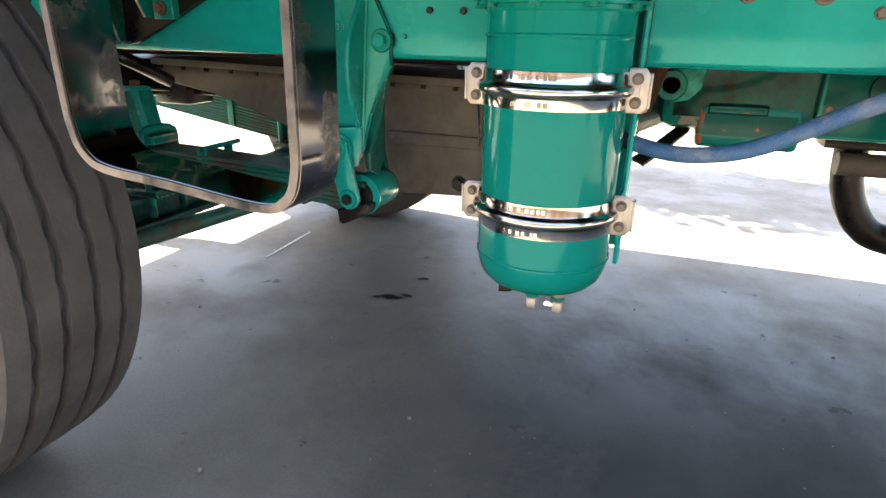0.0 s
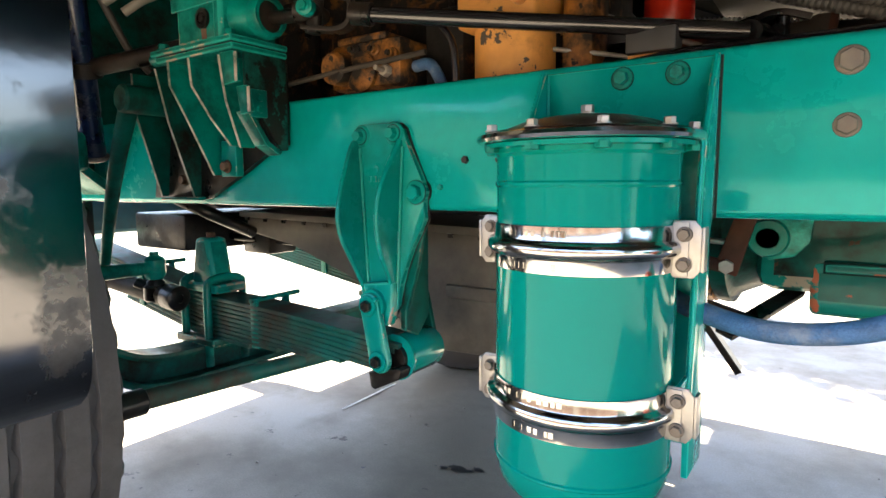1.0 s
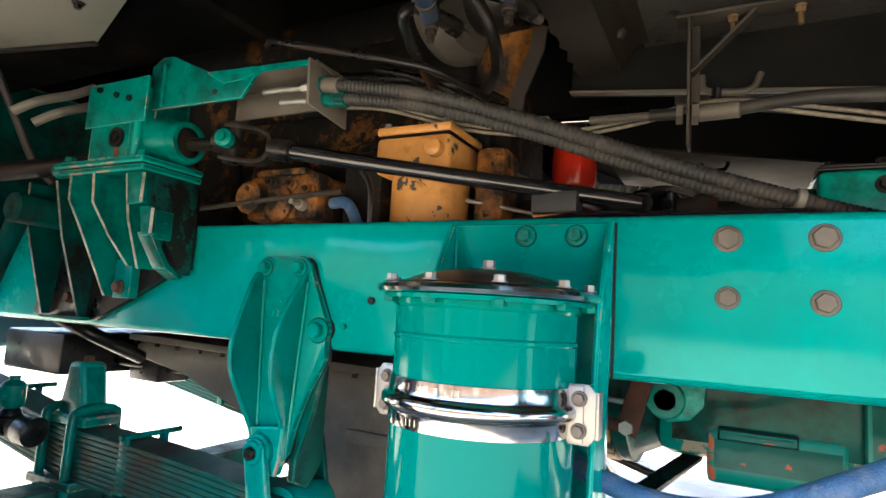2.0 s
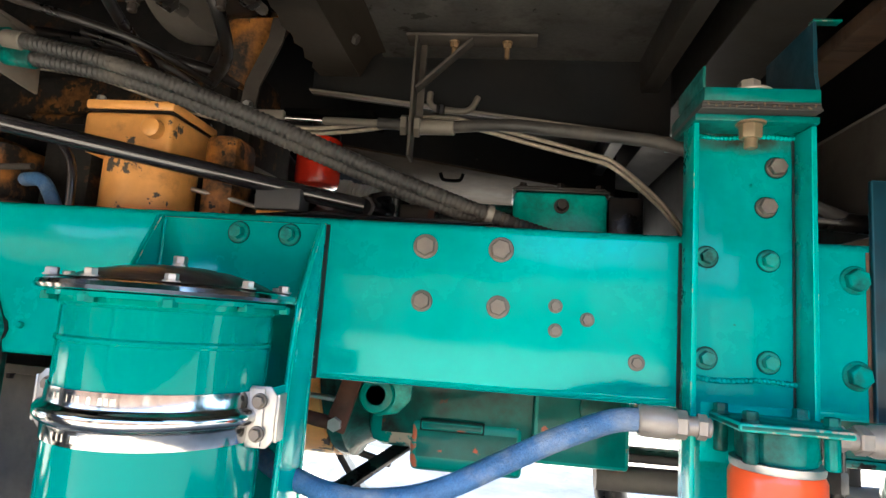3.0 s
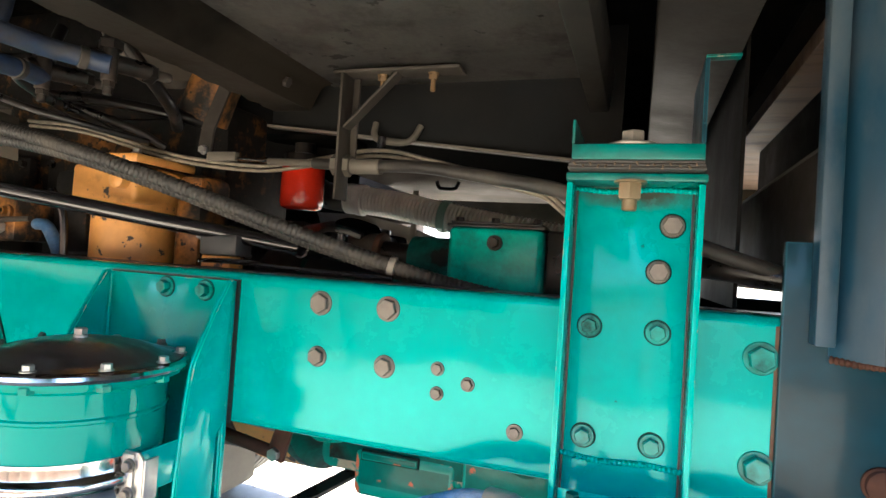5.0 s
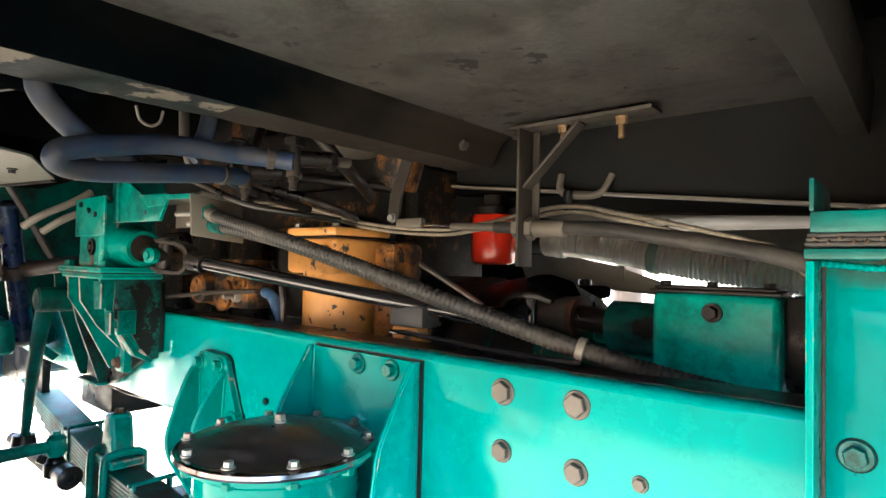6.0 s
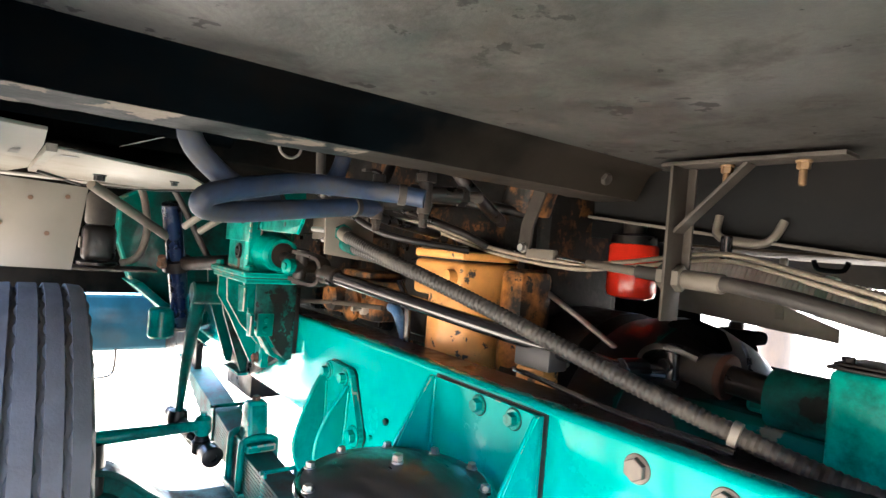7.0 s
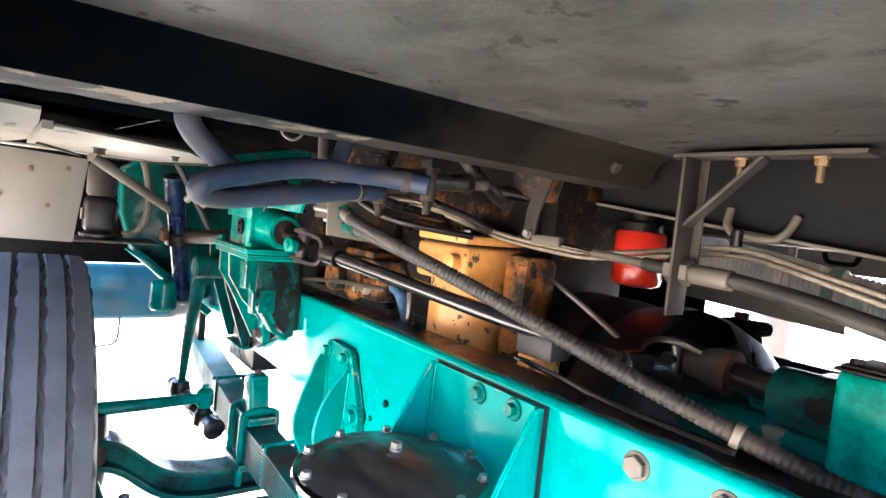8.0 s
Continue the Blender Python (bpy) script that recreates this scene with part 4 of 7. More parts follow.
# ---- steering gear on the rail ----
def make_steering_gear():
    g = thing("steering_gear", "turquoise-green cast steering gear box on a welded bracket", "steering gear")
    part("housing", bm_box(-0.80, -0.140, 1.222, -0.64, 0.0, 1.40, 0.014, seg=3), CASTG, g)
    part("corner_post", bm_box(-0.652, -0.146, 1.222, -0.622, -0.10, 1.392, 0.009, seg=3), CASTG, g)
    part("side_boss", bm_lathe([(0.0, 0.0), (0.060, 0.0), (0.060, 0.03), (0.052, 0.05), (0.046, 0.07), (0.0, 0.07)], along((-0.645, -0.070, 1.278), (-0.5, -0.068, 1.276)), 32), CASTG, g)
    part("cover_plate", bm_box(-0.805, -0.147, 1.305, -0.60, -0.1405, 1.405, 0.002), CASTG, g)
    part("flange", bm_box(-0.878, -0.163, 1.212, -0.567, -0.01, 1.226, 0.004), CASTG, g)
    part("flange", bm_box(-0.862, -0.158, 1.196, -0.570, -0.01, 1.210, 0.004), CASTG, g)
    part("gasket", bm_box(-0.860, -0.156, 1.2095, -0.573, -0.012, 1.2125, 0.0), GREASE, g)
    part("input_boss", bm_lathe([(0.034, 0.0), (0.047, 0.0), (0.047, 0.02), (0.043, 0.028), (0.034, 0.028), (0.034, 0.0)], along((-0.577, -0.069, 1.276), (-0.4, -0.066, 1.273)), 32), CASTG, g)
    part("seal_ring", bm_lathe([(0.022, 0.0), (0.0335, 0.0), (0.0335, 0.018), (0.022, 0.018)], along((-0.574, -0.069, 1.276), (-0.4, -0.066, 1.273)), 32), GREASE, g)
    part("plug", join(bm_lathe([(0.022, 0.0), (0.022, 0.007), (0.014, 0.007), (0.014, 0.001)], pose(-0.69, -0.140, 1.277, 90, 0, 0), 20), bm_hex(0.015, 0.008, pose(-0.69, -0.141, 1.277, 90, 0, 0))), GREASE, g)
    part("stain", bm_prism([(-0.700, 1.255), (-0.682, 1.257), (-0.680, 1.228), (-0.697, 1.226)], "y", -0.1412, -0.1402, 0.0), RUST, g, "rusty drip below the plug")
    for x, y in ((-0.845, -0.145), (-0.600, -0.140), (-0.595, -0.04)):
        bolt(g, 0, 0, 0, 0.022, 0.013, 0.016, CASTG, 12, m=pose(x, y, 1.226))
    part("lug", bm_rod((-0.905, -0.135, 1.214), (-0.855, -0.135, 1.214), 0.017, chamfer=0.004), CASTG, g)
    for x, z in ((-0.76, 1.39), (-0.70, 1.372), (-0.655, 1.36)):
        bolt(g, x, -0.147, z, 0.013, 0.006, 0, GREASE, 9)
    m = thing("steering_gear_bracket", "green welded steering gear mounting bracket on the rail", "bracket")
    part("back_plate", bm_prism([(-1.16, 0.875), (-0.90, 0.872), (-0.76, 0.934), (-0.625, 1.0), (-0.585, 1.003), (-0.585, 1.06), (-0.585, 1.19), (-0.83, 1.19), (-1.10, 1.15)], "y", -0.012, 0.004, 0.002), GREASE, m)
    part("side_plate", bm_prism([(-0.125, 1.195), (-0.013, 1.195), (-0.013, 0.99), (-0.030, 0.988), (-0.060, 1.022), (-0.095, 1.08), (-0.125, 1.10)], "x", -0.582, -0.573, 0.0015), SIDEGRIME, m, "worn green plate with black grime")
    for edge, mat in (([(-1.025, -0.130, 1.196), (-1.052, -0.115, 1.112), (-1.090, -0.030, 0.879)], GRIMY), ([(-0.915, -0.130, 1.196), (-0.919, -0.100, 1.068), (-0.932, -0.030, 0.876)], GRIMY),
                      ([(-0.815, -0.155, 1.196), (-0.812, -0.155, 1.142), (-0.823, -0.115, 1.081), (-0.824, -0.041, 0.935)], CASTG), ([(-0.733, -0.155, 1.196), (-0.733, -0.150, 1.135), (-0.727, -0.110, 1.068), (-0.734, -0.052, 1.005)], CASTG),
                      ([(-0.650, -0.135, 1.196), (-0.665, -0.110, 1.10), (-0.701, -0.050, 1.000)], CASTG)):
        gusset = part("gusset", bm_gusset(edge, -0.013, 0.009), mat, m)
        part("worn_edge", bm_strap([Vector((x, y - 0.0006, z)) for x, y, z in edge], 0.0070, 0.0016, Vector((1, 0, 0))), BAREEDGE, gusset, "edge worn to bare metal")
    for x0, x1, y, za, zb in ((-0.610, -0.562, -0.157, 1.190, 1.122), (-0.580, -0.546, -0.140, 1.120, 1.060)):
        plate = part("face_plate", bm_prism([(x0, za), (x1, za), (x1 + 0.012, zb + 0.004), (x0 + 0.012, zb)], "y", y - 0.005, y + 0.005, 0.0012), CASTG, m)
        part("worn_edge", bm_box(x1 + 0.003, y - 0.0062, zb + 0.004, x1 + 0.012, y - 0.0052, za - 0.004, 0.0), BAREEDGE, plate, "edge worn to bare metal")
    tab = part("tab", bm_box(-0.5725, -0.118, 1.058, -0.566, -0.075, 1.118, 0.0015), PRIMER, m)
    for z in (1.10, 1.075):
        part("bolt", bm_lathe([(0.0, 0.0), (0.009, 0.0), (0.007, 0.005), (0.0, 0.006)], pose(-0.566, -0.096, z, 0, 90, 0), 16), PRIMER, tab)
    part("lower_lip", bm_prism([(-0.115, 1.072), (-0.105, 1.076), (-0.060, 1.008), (-0.022, 0.986), (-0.030, 0.978), (-0.068, 1.000)], "x", -0.625, -0.583, 0.001), CASTG, m)
    part("foot", bm_box(-0.802, -0.035, 0.931, -0.742, -0.0125, 1.02, 0.002), CASTG, m)
    part("foot", bm_box(-1.07, -0.045, 0.870, -0.91, -0.0125, 0.878, 0.001), CASTG, m)
    for x, z in ((-1.0, 0.925), (-0.776, 0.956)):
        bolt(m, x, -0.036 if x > -0.9 else -0.013, z, 0.022, 0.012, 0.0155, RUST, 10)
    a = thing("pitman_arm", "greasy pitman arm hanging from the steering gear", "pitman arm")
    part("arm", bm_tube(smooth_path([(-1.0, -0.155, 1.11), (-1.055, -0.152, 1.025), (-1.11, -0.148, 0.93), (-1.16, -0.145, 0.82), (-1.20, -0.140, 0.73), (-1.225, -0.138, 0.668)]), 0.021, 12, lambda i: 0.024 - 0.0003 * i), GRIMY, a)
    part("hub", bm_rod((-0.985, -0.185, 1.125), (-0.985, -0.02, 1.125), 0.036, chamfer=0.006), GRIMY, a)
    part("ball_end", bm_lathe([(0.0, -0.04), (0.03, -0.03), (0.036, 0.0), (0.03, 0.03), (0.0, 0.04)], Matrix.Translation((-1.235, -0.137, 0.652)), 18), GREASE, a)
    c = thing("steering_column", "dark blue steering column tube with lower clamp and brace", "steering column")
    part("tube", bm_rod((-1.19, -0.158, 0.985), (-1.05, -0.250, 1.40), 0.030, seg=24), COLUMN, c)
    part("lower_rim", bm_lathe([(0.030, -0.004), (0.036, 0.0), (0.036, 0.008), (0.030, 0.010)], along((-1.19, -0.158, 0.985), (-1.05, -0.25, 1.40)), 20), ZINC, c)
    part("clamp", bm_lathe([(0.034, -0.02), (0.045, -0.018), (0.045, 0.018), (0.034, 0.02)], Matrix.Translation((-1.115, -0.207, 1.207)) @ along((0, 0, 0), (0.14, -0.092, 0.415)), 20), GREASE, c)
    part("clamp_lug", join(bm_rod((-1.09, -0.252, 1.195), (-1.07, -0.262, 1.23), 0.012), bm_hex(0.02, 0.012, pose(-1.08, -0.258, 1.205, 90, 0, 30))), RUST, c, smooth=30)
    part("cross_link", bm_rod((-1.11, -0.195, 1.207), (-0.80, -0.10, 1.24), 0.022), GREASE, c)
    part("brace", bm_rod((-1.086, -0.240, 1.290), (-0.872, -0.488, 1.424), 0.014), DUSTY, c)
    part("lower_drum", bm_lathe([(0.0, -0.05), (0.035, -0.05), (0.042, -0.042), (0.042, 0.042), (0.035, 0.05), (0, 0.05)], pose(-1.182, -0.225, 1.0, 0, 0, 0), 22), CASTG, c)


make_steering_gear()


def make_steering_shaft():
    s = thing("steering_shaft", "black steel steering shaft with universal joint at the gear box", "steering shaft", at=(0, -0.012, 0.004))
    a, b = Vector((-0.30, -0.040, 1.240)), Vector((0.36, 0.165, 1.152))
    part("tube", bm_rod(a, b, 0.0155, seg=18), BLACK, s)
    m = along(a, b)
    part("hub", bm_rod(m @ Vector((0, 0, -0.024)), m @ Vector((0, 0, 0.022)), 0.0225), GREASE, s)
    ears = [Vector((0.033, 0, -0.125)), Vector((0.034, 0, -0.085)), Vector((0.032, 0, -0.045)), Vector((0.018, 0, -0.024)), Vector((-0.018, 0, -0.024)), Vector((-0.032, 0, -0.045)), Vector((-0.034, 0, -0.085)), Vector((-0.033, 0, -0.125))]
    ax = m.to_3x3()
    turn = Matrix.Rotation(math.atan2(ax[2][1], ax[2][0]), 4, "Z")
    part("yoke", bm_strap(smooth_path([m @ (turn @ p) for p in ears], 4), 0.034, 0.009, m.to_3x3() @ (turn.to_3x3() @ Vector((0, 1, 0)))), GREASE, s)
    part("cross", join(bm_rod(m @ (turn @ Vector((-0.043, 0, -0.105))), m @ (turn @ Vector((0.043, 0, -0.105))), 0.016), bm_rod(m @ (turn @ Vector((0, -0.038, -0.105))), m @ (turn @ Vector((0, 0.038, -0.105))), 0.016)), GREASE, s)
    pin = m @ (turn @ Vector((0, 0.040, -0.105)))
    if pin.y > (m @ (turn @ Vector((0, -0.040, -0.105)))).y:
        pin = m @ (turn @ Vector((0, -0.040, -0.105)))
    centre = m @ Vector((0, 0, -0.105))
    part("pin_cap", bm_lathe([(0.0, 0.012), (0.008, 0.012), (0.009, 0.008), (0.013, 0.008), (0.018, 0.004), (0.018, -0.012), (0.0, -0.012)], along(pin, pin + (pin - centre)), 24), CASTG, s, "green bearing cap")
    part("stub", join(bm_rod(m @ Vector((0, 0, -0.095)), (-0.545, -0.055, 1.268), 0.0145), bm_rod(m @ Vector((0, 0, -0.10)), m @ Vector((0, 0, -0.145)), 0.024)), GREASE, s)
    part("end_joint", join(bm_rod(b, (0.372, 0.212, 1.152), 0.021), bm_rod((0.372, 0.212, 1.152), (0.392, 0.24, 1.151), 0.014)), BLACK, s)
    p = thing("shaft_support", "black plastic block on a yellow stay below the steering shaft", "support block", at=(0, -0.007, 0.007))
    part("block", bm_box(0.175, 0.10, 1.125, 0.26, 0.15, 1.165, 0.005), PLASTIC, p)
    part("stay", bm_box(0.178, 0.105, 1.09, 0.245, 0.145, 1.124, 0.003), YELLOW, p)
    part("cap", bm_hex(0.015, 0.008, pose(0.222, 0.118, 1.165)), STEEL, p, smooth=30)


make_steering_shaft()


# ---- engine and driveline ----
def make_engine():
    e = thing("engine", "yellow painted diesel engine block, oily with chipped paint", "engine", at=(0, -0.011, 0.024))
    part("block", bm_box(-1.30, 0.27, 0.81, 0.02, 0.62, 1.42, 0.02), OILYELLOW, e)
    part("cylinder_head", bm_box(-1.28, 0.30, 1.42, 0.0, 0.60, 1.62, 0.02), OILYELLOW, e)
    part("valve_cover", bm_box(-1.25, 0.32, 1.62, -0.03, 0.58, 1.74, 0.03), OILYELLOW, e)
    for i in range(5):
        x = -1.15 + i * 0.24
        part("side_cover", bm_box(x, 0.24, 1.05, x + 0.18, 0.272, 1.32, 0.012), OILYELLOW, e)
        for dx in (0.02, 0.16):
            for z in (1.07, 1.30):
                bolt(e, x + dx, 0.24, z, 0.014, 0.008, 0.01, GREASE, 17 * i)
    part("flywheel_housing", bm_lathe([(0.0, 0.0), (0.26, 0.0), (0.275, 0.01), (0.275, 0.16), (0.26, 0.17), (0.0, 0.17)], pose(0.03, 0.435, 0.925, 0, 90, 0), 44), GREASE, e)
    part("rear_gear_case", bm_box(0.0, 0.30, 1.15, 0.06, 0.55, 1.46, 0.02), OILYELLOW, e)
    o = thing("oil_pan", "dusty dark cast oil pan with a bolted edge", "oil pan", at=(0, 0.015, 0.017))
    part("pan", bm_prism([(-1.14, 0.79), (-0.03, 0.765), (-0.03, 0.485), (-0.06, 0.465), (-0.40, 0.45), (-0.46, 0.50), (-0.53, 0.565), (-0.64, 0.615), (-0.90, 0.70), (-1.14, 0.735)], "y", 0.27, 0.60, 0.012), PAN, o)
    part("edge_flange", bm_prism([(-1.15, 0.788), (-0.02, 0.762), (-0.02, 0.782), (-1.15, 0.808)], "y", 0.25, 0.62, 0.003), PAN, o)
    part("step_rib", bm_box(-0.33, 0.262, 0.60, -0.04, 0.272, 0.635, 0.006), PAN, o)
    for i in range(13):
        x = -1.12 + i * 0.09
        bolt(o, 0, 0, 0, 0.013, 0.008, 0.009, GREASE, 11 * i, m=pose(x, 0.26, 0.787 - (x + 1.15) * 0.023, 180, 0, 0))
    part("drain_plug", bm_hex(0.03, 0.016, pose(-0.115, 0.27, 0.502, 90, 0, 0), 0.022), GREASE, o, smooth=30)
    x = thing("cross_member", "dark greasy front engine cross member", "cross member", at=(0, 0.011, 0.017))
    part("beam", bm_box(-1.52, 0.10, 0.68, -1.22, 0.77, 0.80, 0.01), GREASE, x)
    part("stay", bm_tube(smooth_path([(-1.12, 0.02, 0.855), (-1.05, 0.10, 0.80), (-1.08, 0.25, 0.74)]), 0.02), GREASE, x)
    part("bracket", bm_box(-1.2, 0.30, 0.66, -1.06, 0.42, 0.73, 0.01), GREASE, x)
    part("tube", bm_rod((-1.3, 0.25, 0.72), (-1.0, 0.36, 0.70), 0.012), GREASE, x)
    c = thing("oil_cooler", "yellow cast oil cooler canister with square flange and chipped paint", "oil cooler", at=(0, -0.01, 0.01))
    part("body", bm_lathe([(0.0, 1.02), (0.07, 1.02), (0.083, 1.03), (0.085, 1.06), (0.085, 1.225), (0.0, 1.225)], Matrix.Translation((-0.085, 0.195, 0)), 40), YELLOW, c)
    part("head", bm_box(-0.178, 0.108, 1.215, -0.0, 0.285, 1.295, 0.012, seg=3), YELLOW, c)
    part("gasket", bm_box(-0.174, 0.112, 1.2955, -0.004, 0.281, 1.299, 0.0), GREASE, c)
    part("cover", bm_box(-0.178, 0.108, 1.299, -0.0, 0.285, 1.318, 0.006), YELLOW, c)
    for x in (-0.16, -0.02):
        for y in (0.125, 0.268):
            bolt(c, 0, 0, 0, 0.014, 0.008, 0.01, STEEL, 15, m=pose(x, y, 1.318))
    part("boss", bm_lathe([(0.018, 0), (0.018, 0.02), (0.012, 0.024), (0, 0.024)], pose(-0.03, 0.108, 1.26, 90, 0, 0), 18), YELLOW, c)
    f = thing("fuel_pump", "yellow fuel pump with fittings on the engine side", "fuel pump", at=(0, -0.01, 0.01))
    part("body", bm_box(-0.52, 0.09, 1.12, -0.31, 0.25, 1.225, 0.012), DIRTYYEL, f)
    for x, z in ((-0.50, 1.21), (-0.44, 1.22), (-0.38, 1.215), (-0.33, 1.2)):
        part("boss", bm_lathe([(0.014, 0), (0.014, 0.008), (0.010, 0.010), (0.010, 0.02), (0, 0.02)], pose(x, 0.092, z - 0.015, 90, 0, 0), 16), DIRTYYEL, f)
        bolt(f, x, 0.072, z - 0.015, 0.012, 0.006, 0, GREASE, 10)
    part("cover", bm_lathe([(0.045, 0), (0.045, 0.01), (0.03, 0.016), (0, 0.016)], pose(-0.42, 0.09, 1.155, 90, 0, 0), 24), DIRTYYEL, f)
    part("governor", bm_lathe([(0.0, 0.0), (0.034, 0.0), (0.037, 0.004), (0.037, 0.05), (0.030, 0.058), (0.0, 0.058)], pose(-0.475, 0.10, 1.165, 90, 0, 0), 26), DIRTYYEL, f)
    part("top_rib", bm_box(-0.51, 0.10, 1.225, -0.36, 0.20, 1.243, 0.006), DIRTYYEL, f)
    part("fuel_nut", join(bm_hex(0.024, 0.016, pose(-0.345, 0.088, 1.150, 90, 0, 0)), bm_rod((-0.345, 0.075, 1.150), (-0.345, 0.045, 1.152), 0.006)), ZINC, f, smooth=30)
    part("side_casting", bm_box(-0.30, 0.16, 1.10, -0.19, 0.27, 1.29, 0.02), OILYELLOW, f)
    part("rear_casting", bm_box(0.012, 0.20, 1.06, 0.085, 0.30, 1.29, 0.02), DIRTYYEL, f)
    t = thing("turbocharger", "grey and black turbocharger housing high on the engine", "turbocharger", at=(0, -0.032, 0.013))
    part("housing", bm_lathe([(0.0, 0.0), (0.10, 0.0), (0.12, 0.02), (0.125, 0.06), (0.11, 0.09), (0.0, 0.095)], along((-0.08, 0.22, 1.60), (0.3, 0.1, 1.58)), 36), DUSTY, t)
    part("casing", bm_lathe([(0.0, 0.0), (0.07, 0.0), (0.075, 0.1), (0.05, 0.14), (0, 0.14)], along((0.02, 0.21, 1.60), (0.4, 0.1, 1.58)), 30), GREASE, t)
    part("elbow", bm_tube(smooth_path([(0.02, 0.28, 1.42), (0.06, 0.28, 1.52), (0.10, 0.30, 1.62), (0.10, 0.35, 1.74)]), 0.055, 18), DIRTYYEL, t)
    r = thing("oil_filter", "bright red spin-on oil filter hanging on the engine", "oil filter")
    part("can", bm_lathe([(0.0, 1.238), (0.04, 1.238), (0.05, 1.243), (0.054, 1.255), (0.054, 1.352), (0.05, 1.357), (0.0, 1.357)], Matrix.Translation((0.161, 0.452, 0.016)), 36), RED, r)
    part("base", bm_lathe([(0.0, 1.357), (0.048, 1.357), (0.048, 1.375), (0.025, 1.38), (0.025, 1.41), (0, 1.41)], Matrix.Translation((0.161, 0.452, 0.016)), 28), GREASE, r)
    part("mount", bm_box(0.08, 0.40, 1.421, 0.30, 0.52, 1.436, 0.003), DARK, r)
    q = thing("coolant_hose", "short bright blue hose on the yellow engine", "hose", at=(0, -0.006, 0.007))
    part("hose", bm_tube(smooth_path([(-0.30, 0.13, 1.165), (-0.25, 0.115, 1.16), (-0.225, 0.12, 1.12), (-0.225, 0.13, 1.09)]), 0.013), BLUEHOSE, q)
    part("fitting", join(bm_rod((-0.226, 0.13, 1.06), (-0.225, 0.13, 1.095), 0.018), bm_rod((-0.25, 0.13, 1.07), (-0.16, 0.14, 1.06), 0.016)), YELLOW, q)


make_engine()


def make_transmission():
    t = thing("transmission", "green painted gearbox below the rail, scuffed and greasy", "gearbox", at=(0, 0.003, 0.016))
    part("bell_housing", bm_lathe([(0.0, 0.0), (0.28, 0.0), (0.285, 0.01), (0.285, 0.03), (0.265, 0.04), (0.22, 0.13), (0.19, 0.18), (0.0, 0.18)], pose(0.30, 0.435, 0.925, 0, 90, 0), 44, ), GRIMY, t)
    part("clutch_top", bm_lathe([(0.0, 0.0), (0.25, 0.0), (0.275, 0.03), (0.289, 0.10), (0.282, 0.16), (0.255, 0.22), (0.21, 0.27), (0.0, 0.27)], pose(0.185, 0.435, 0.925, 0, 90, 0), 40, 90, 270), OILSHADE, t, "black oily clutch housing top")
    part("input_shaft", bm_rod((0.455, 0.275, 1.146), (0.552, 0.275, 1.138), 0.023), GREASE, t)
    part("seal_ring", bm_lathe([(0.022, -0.007), (0.036, -0.006), (0.038, 0.0), (0.036, 0.006), (0.022, 0.007)], along((0.472, 0.275, 1.146), (0.552, 0.276, 1.14)), 24), DARKRUST, t, "rusty seal ring")
    part("input_yoke", bm_lathe([(0.0, 0.0), (0.018, 0.002), (0.023, 0.02), (0.025, 0.045), (0.034, 0.068), (0.034, 0.085), (0.0, 0.086)], along((0.382, 0.262, 1.148), (0.465, 0.275, 1.147)), 24), DARKDUST, t, "worn dusty yoke")
    part("joint_arm", bm_strap(smooth_path([Vector((0.44, 0.245, 1.172)), Vector((0.405, 0.235, 1.182)), Vector((0.375, 0.225, 1.178)), Vector((0.36, 0.215, 1.158)), Vector((0.372, 0.225, 1.132)), Vector((0.41, 0.24, 1.122))], 4), 0.024, 0.010, Vector((0.2, 1, 0))), GREASE, t)
    part("joint_cross", join(bm_rod((0.40, 0.235, 1.128), (0.40, 0.235, 1.176), 0.012), bm_rod((0.395, 0.215, 1.152), (0.40, 0.27, 1.152), 0.012)), BLACK, t)
    part("top_lug", bm_prism([(0.30, 1.17), (0.31, 1.212), (0.345, 1.22), (0.40, 1.205), (0.42, 1.17)], "y", 0.36, 0.41, 0.008), DARK, t)
    part("case", bm_box(0.38, 0.23, 0.70, 0.86, 0.64, 1.10, 0.03), GRIMY, t)
    part("top_cover", bm_box(0.50, 0.28, 1.10, 0.90, 0.60, 1.13, 0.008), GRIMY, t)
    part("rear_case", bm_box(0.86, 0.30, 0.78, 1.3, 0.56, 1.06, 0.03), GRIMY, t)
    part("cross_shaft_boss", bm_lathe([(0.0185, 0.0), (0.031, 0.0), (0.034, 0.004), (0.034, 0.024), (0.0185, 0.024), (0.0185, 0.0)], pose(0.399, 0.206, 0.797, -90, 0, 0), 28), CASTG, t)
    part("cross_shaft_end", bm_rod((0.399, 0.222, 0.797), (0.399, 0.26, 0.797), 0.019), OILSHADE, t, "black open shaft bore")
    part("boss_pad", bm_prism([(0.40, 0.857), (0.468, 0.857), (0.462, 0.79), (0.44, 0.765), (0.40, 0.757)], "y", 0.219, 0.235, 0.003), WORNG, t, "worn bright green pad")
    part("pto_housing", bm_prism([(0.226, 0.68), (0.226, 0.752), (0.262, 0.80), (0.285, 0.86), (0.36, 0.86), (0.36, 0.66), (0.24, 0.662)], "x", 0.466, 0.674, 0.012, seg=3), PRIMER, t, "scuffed green cover with red primer showing")
    part("rib_groove", bm_box(0.4835, 0.2215, 0.739, 0.6025, 0.2275, 0.760, 0.001), GROOVE, t)
    part("pto_rib", bm_box(0.486, 0.217, 0.742, 0.60, 0.228, 0.757, 0.003), PRIMER, t)
    part("side_cover", bm_box(0.69, 0.21, 0.70, 0.86, 0.30, 0.85, 0.008), PRIMER, t)
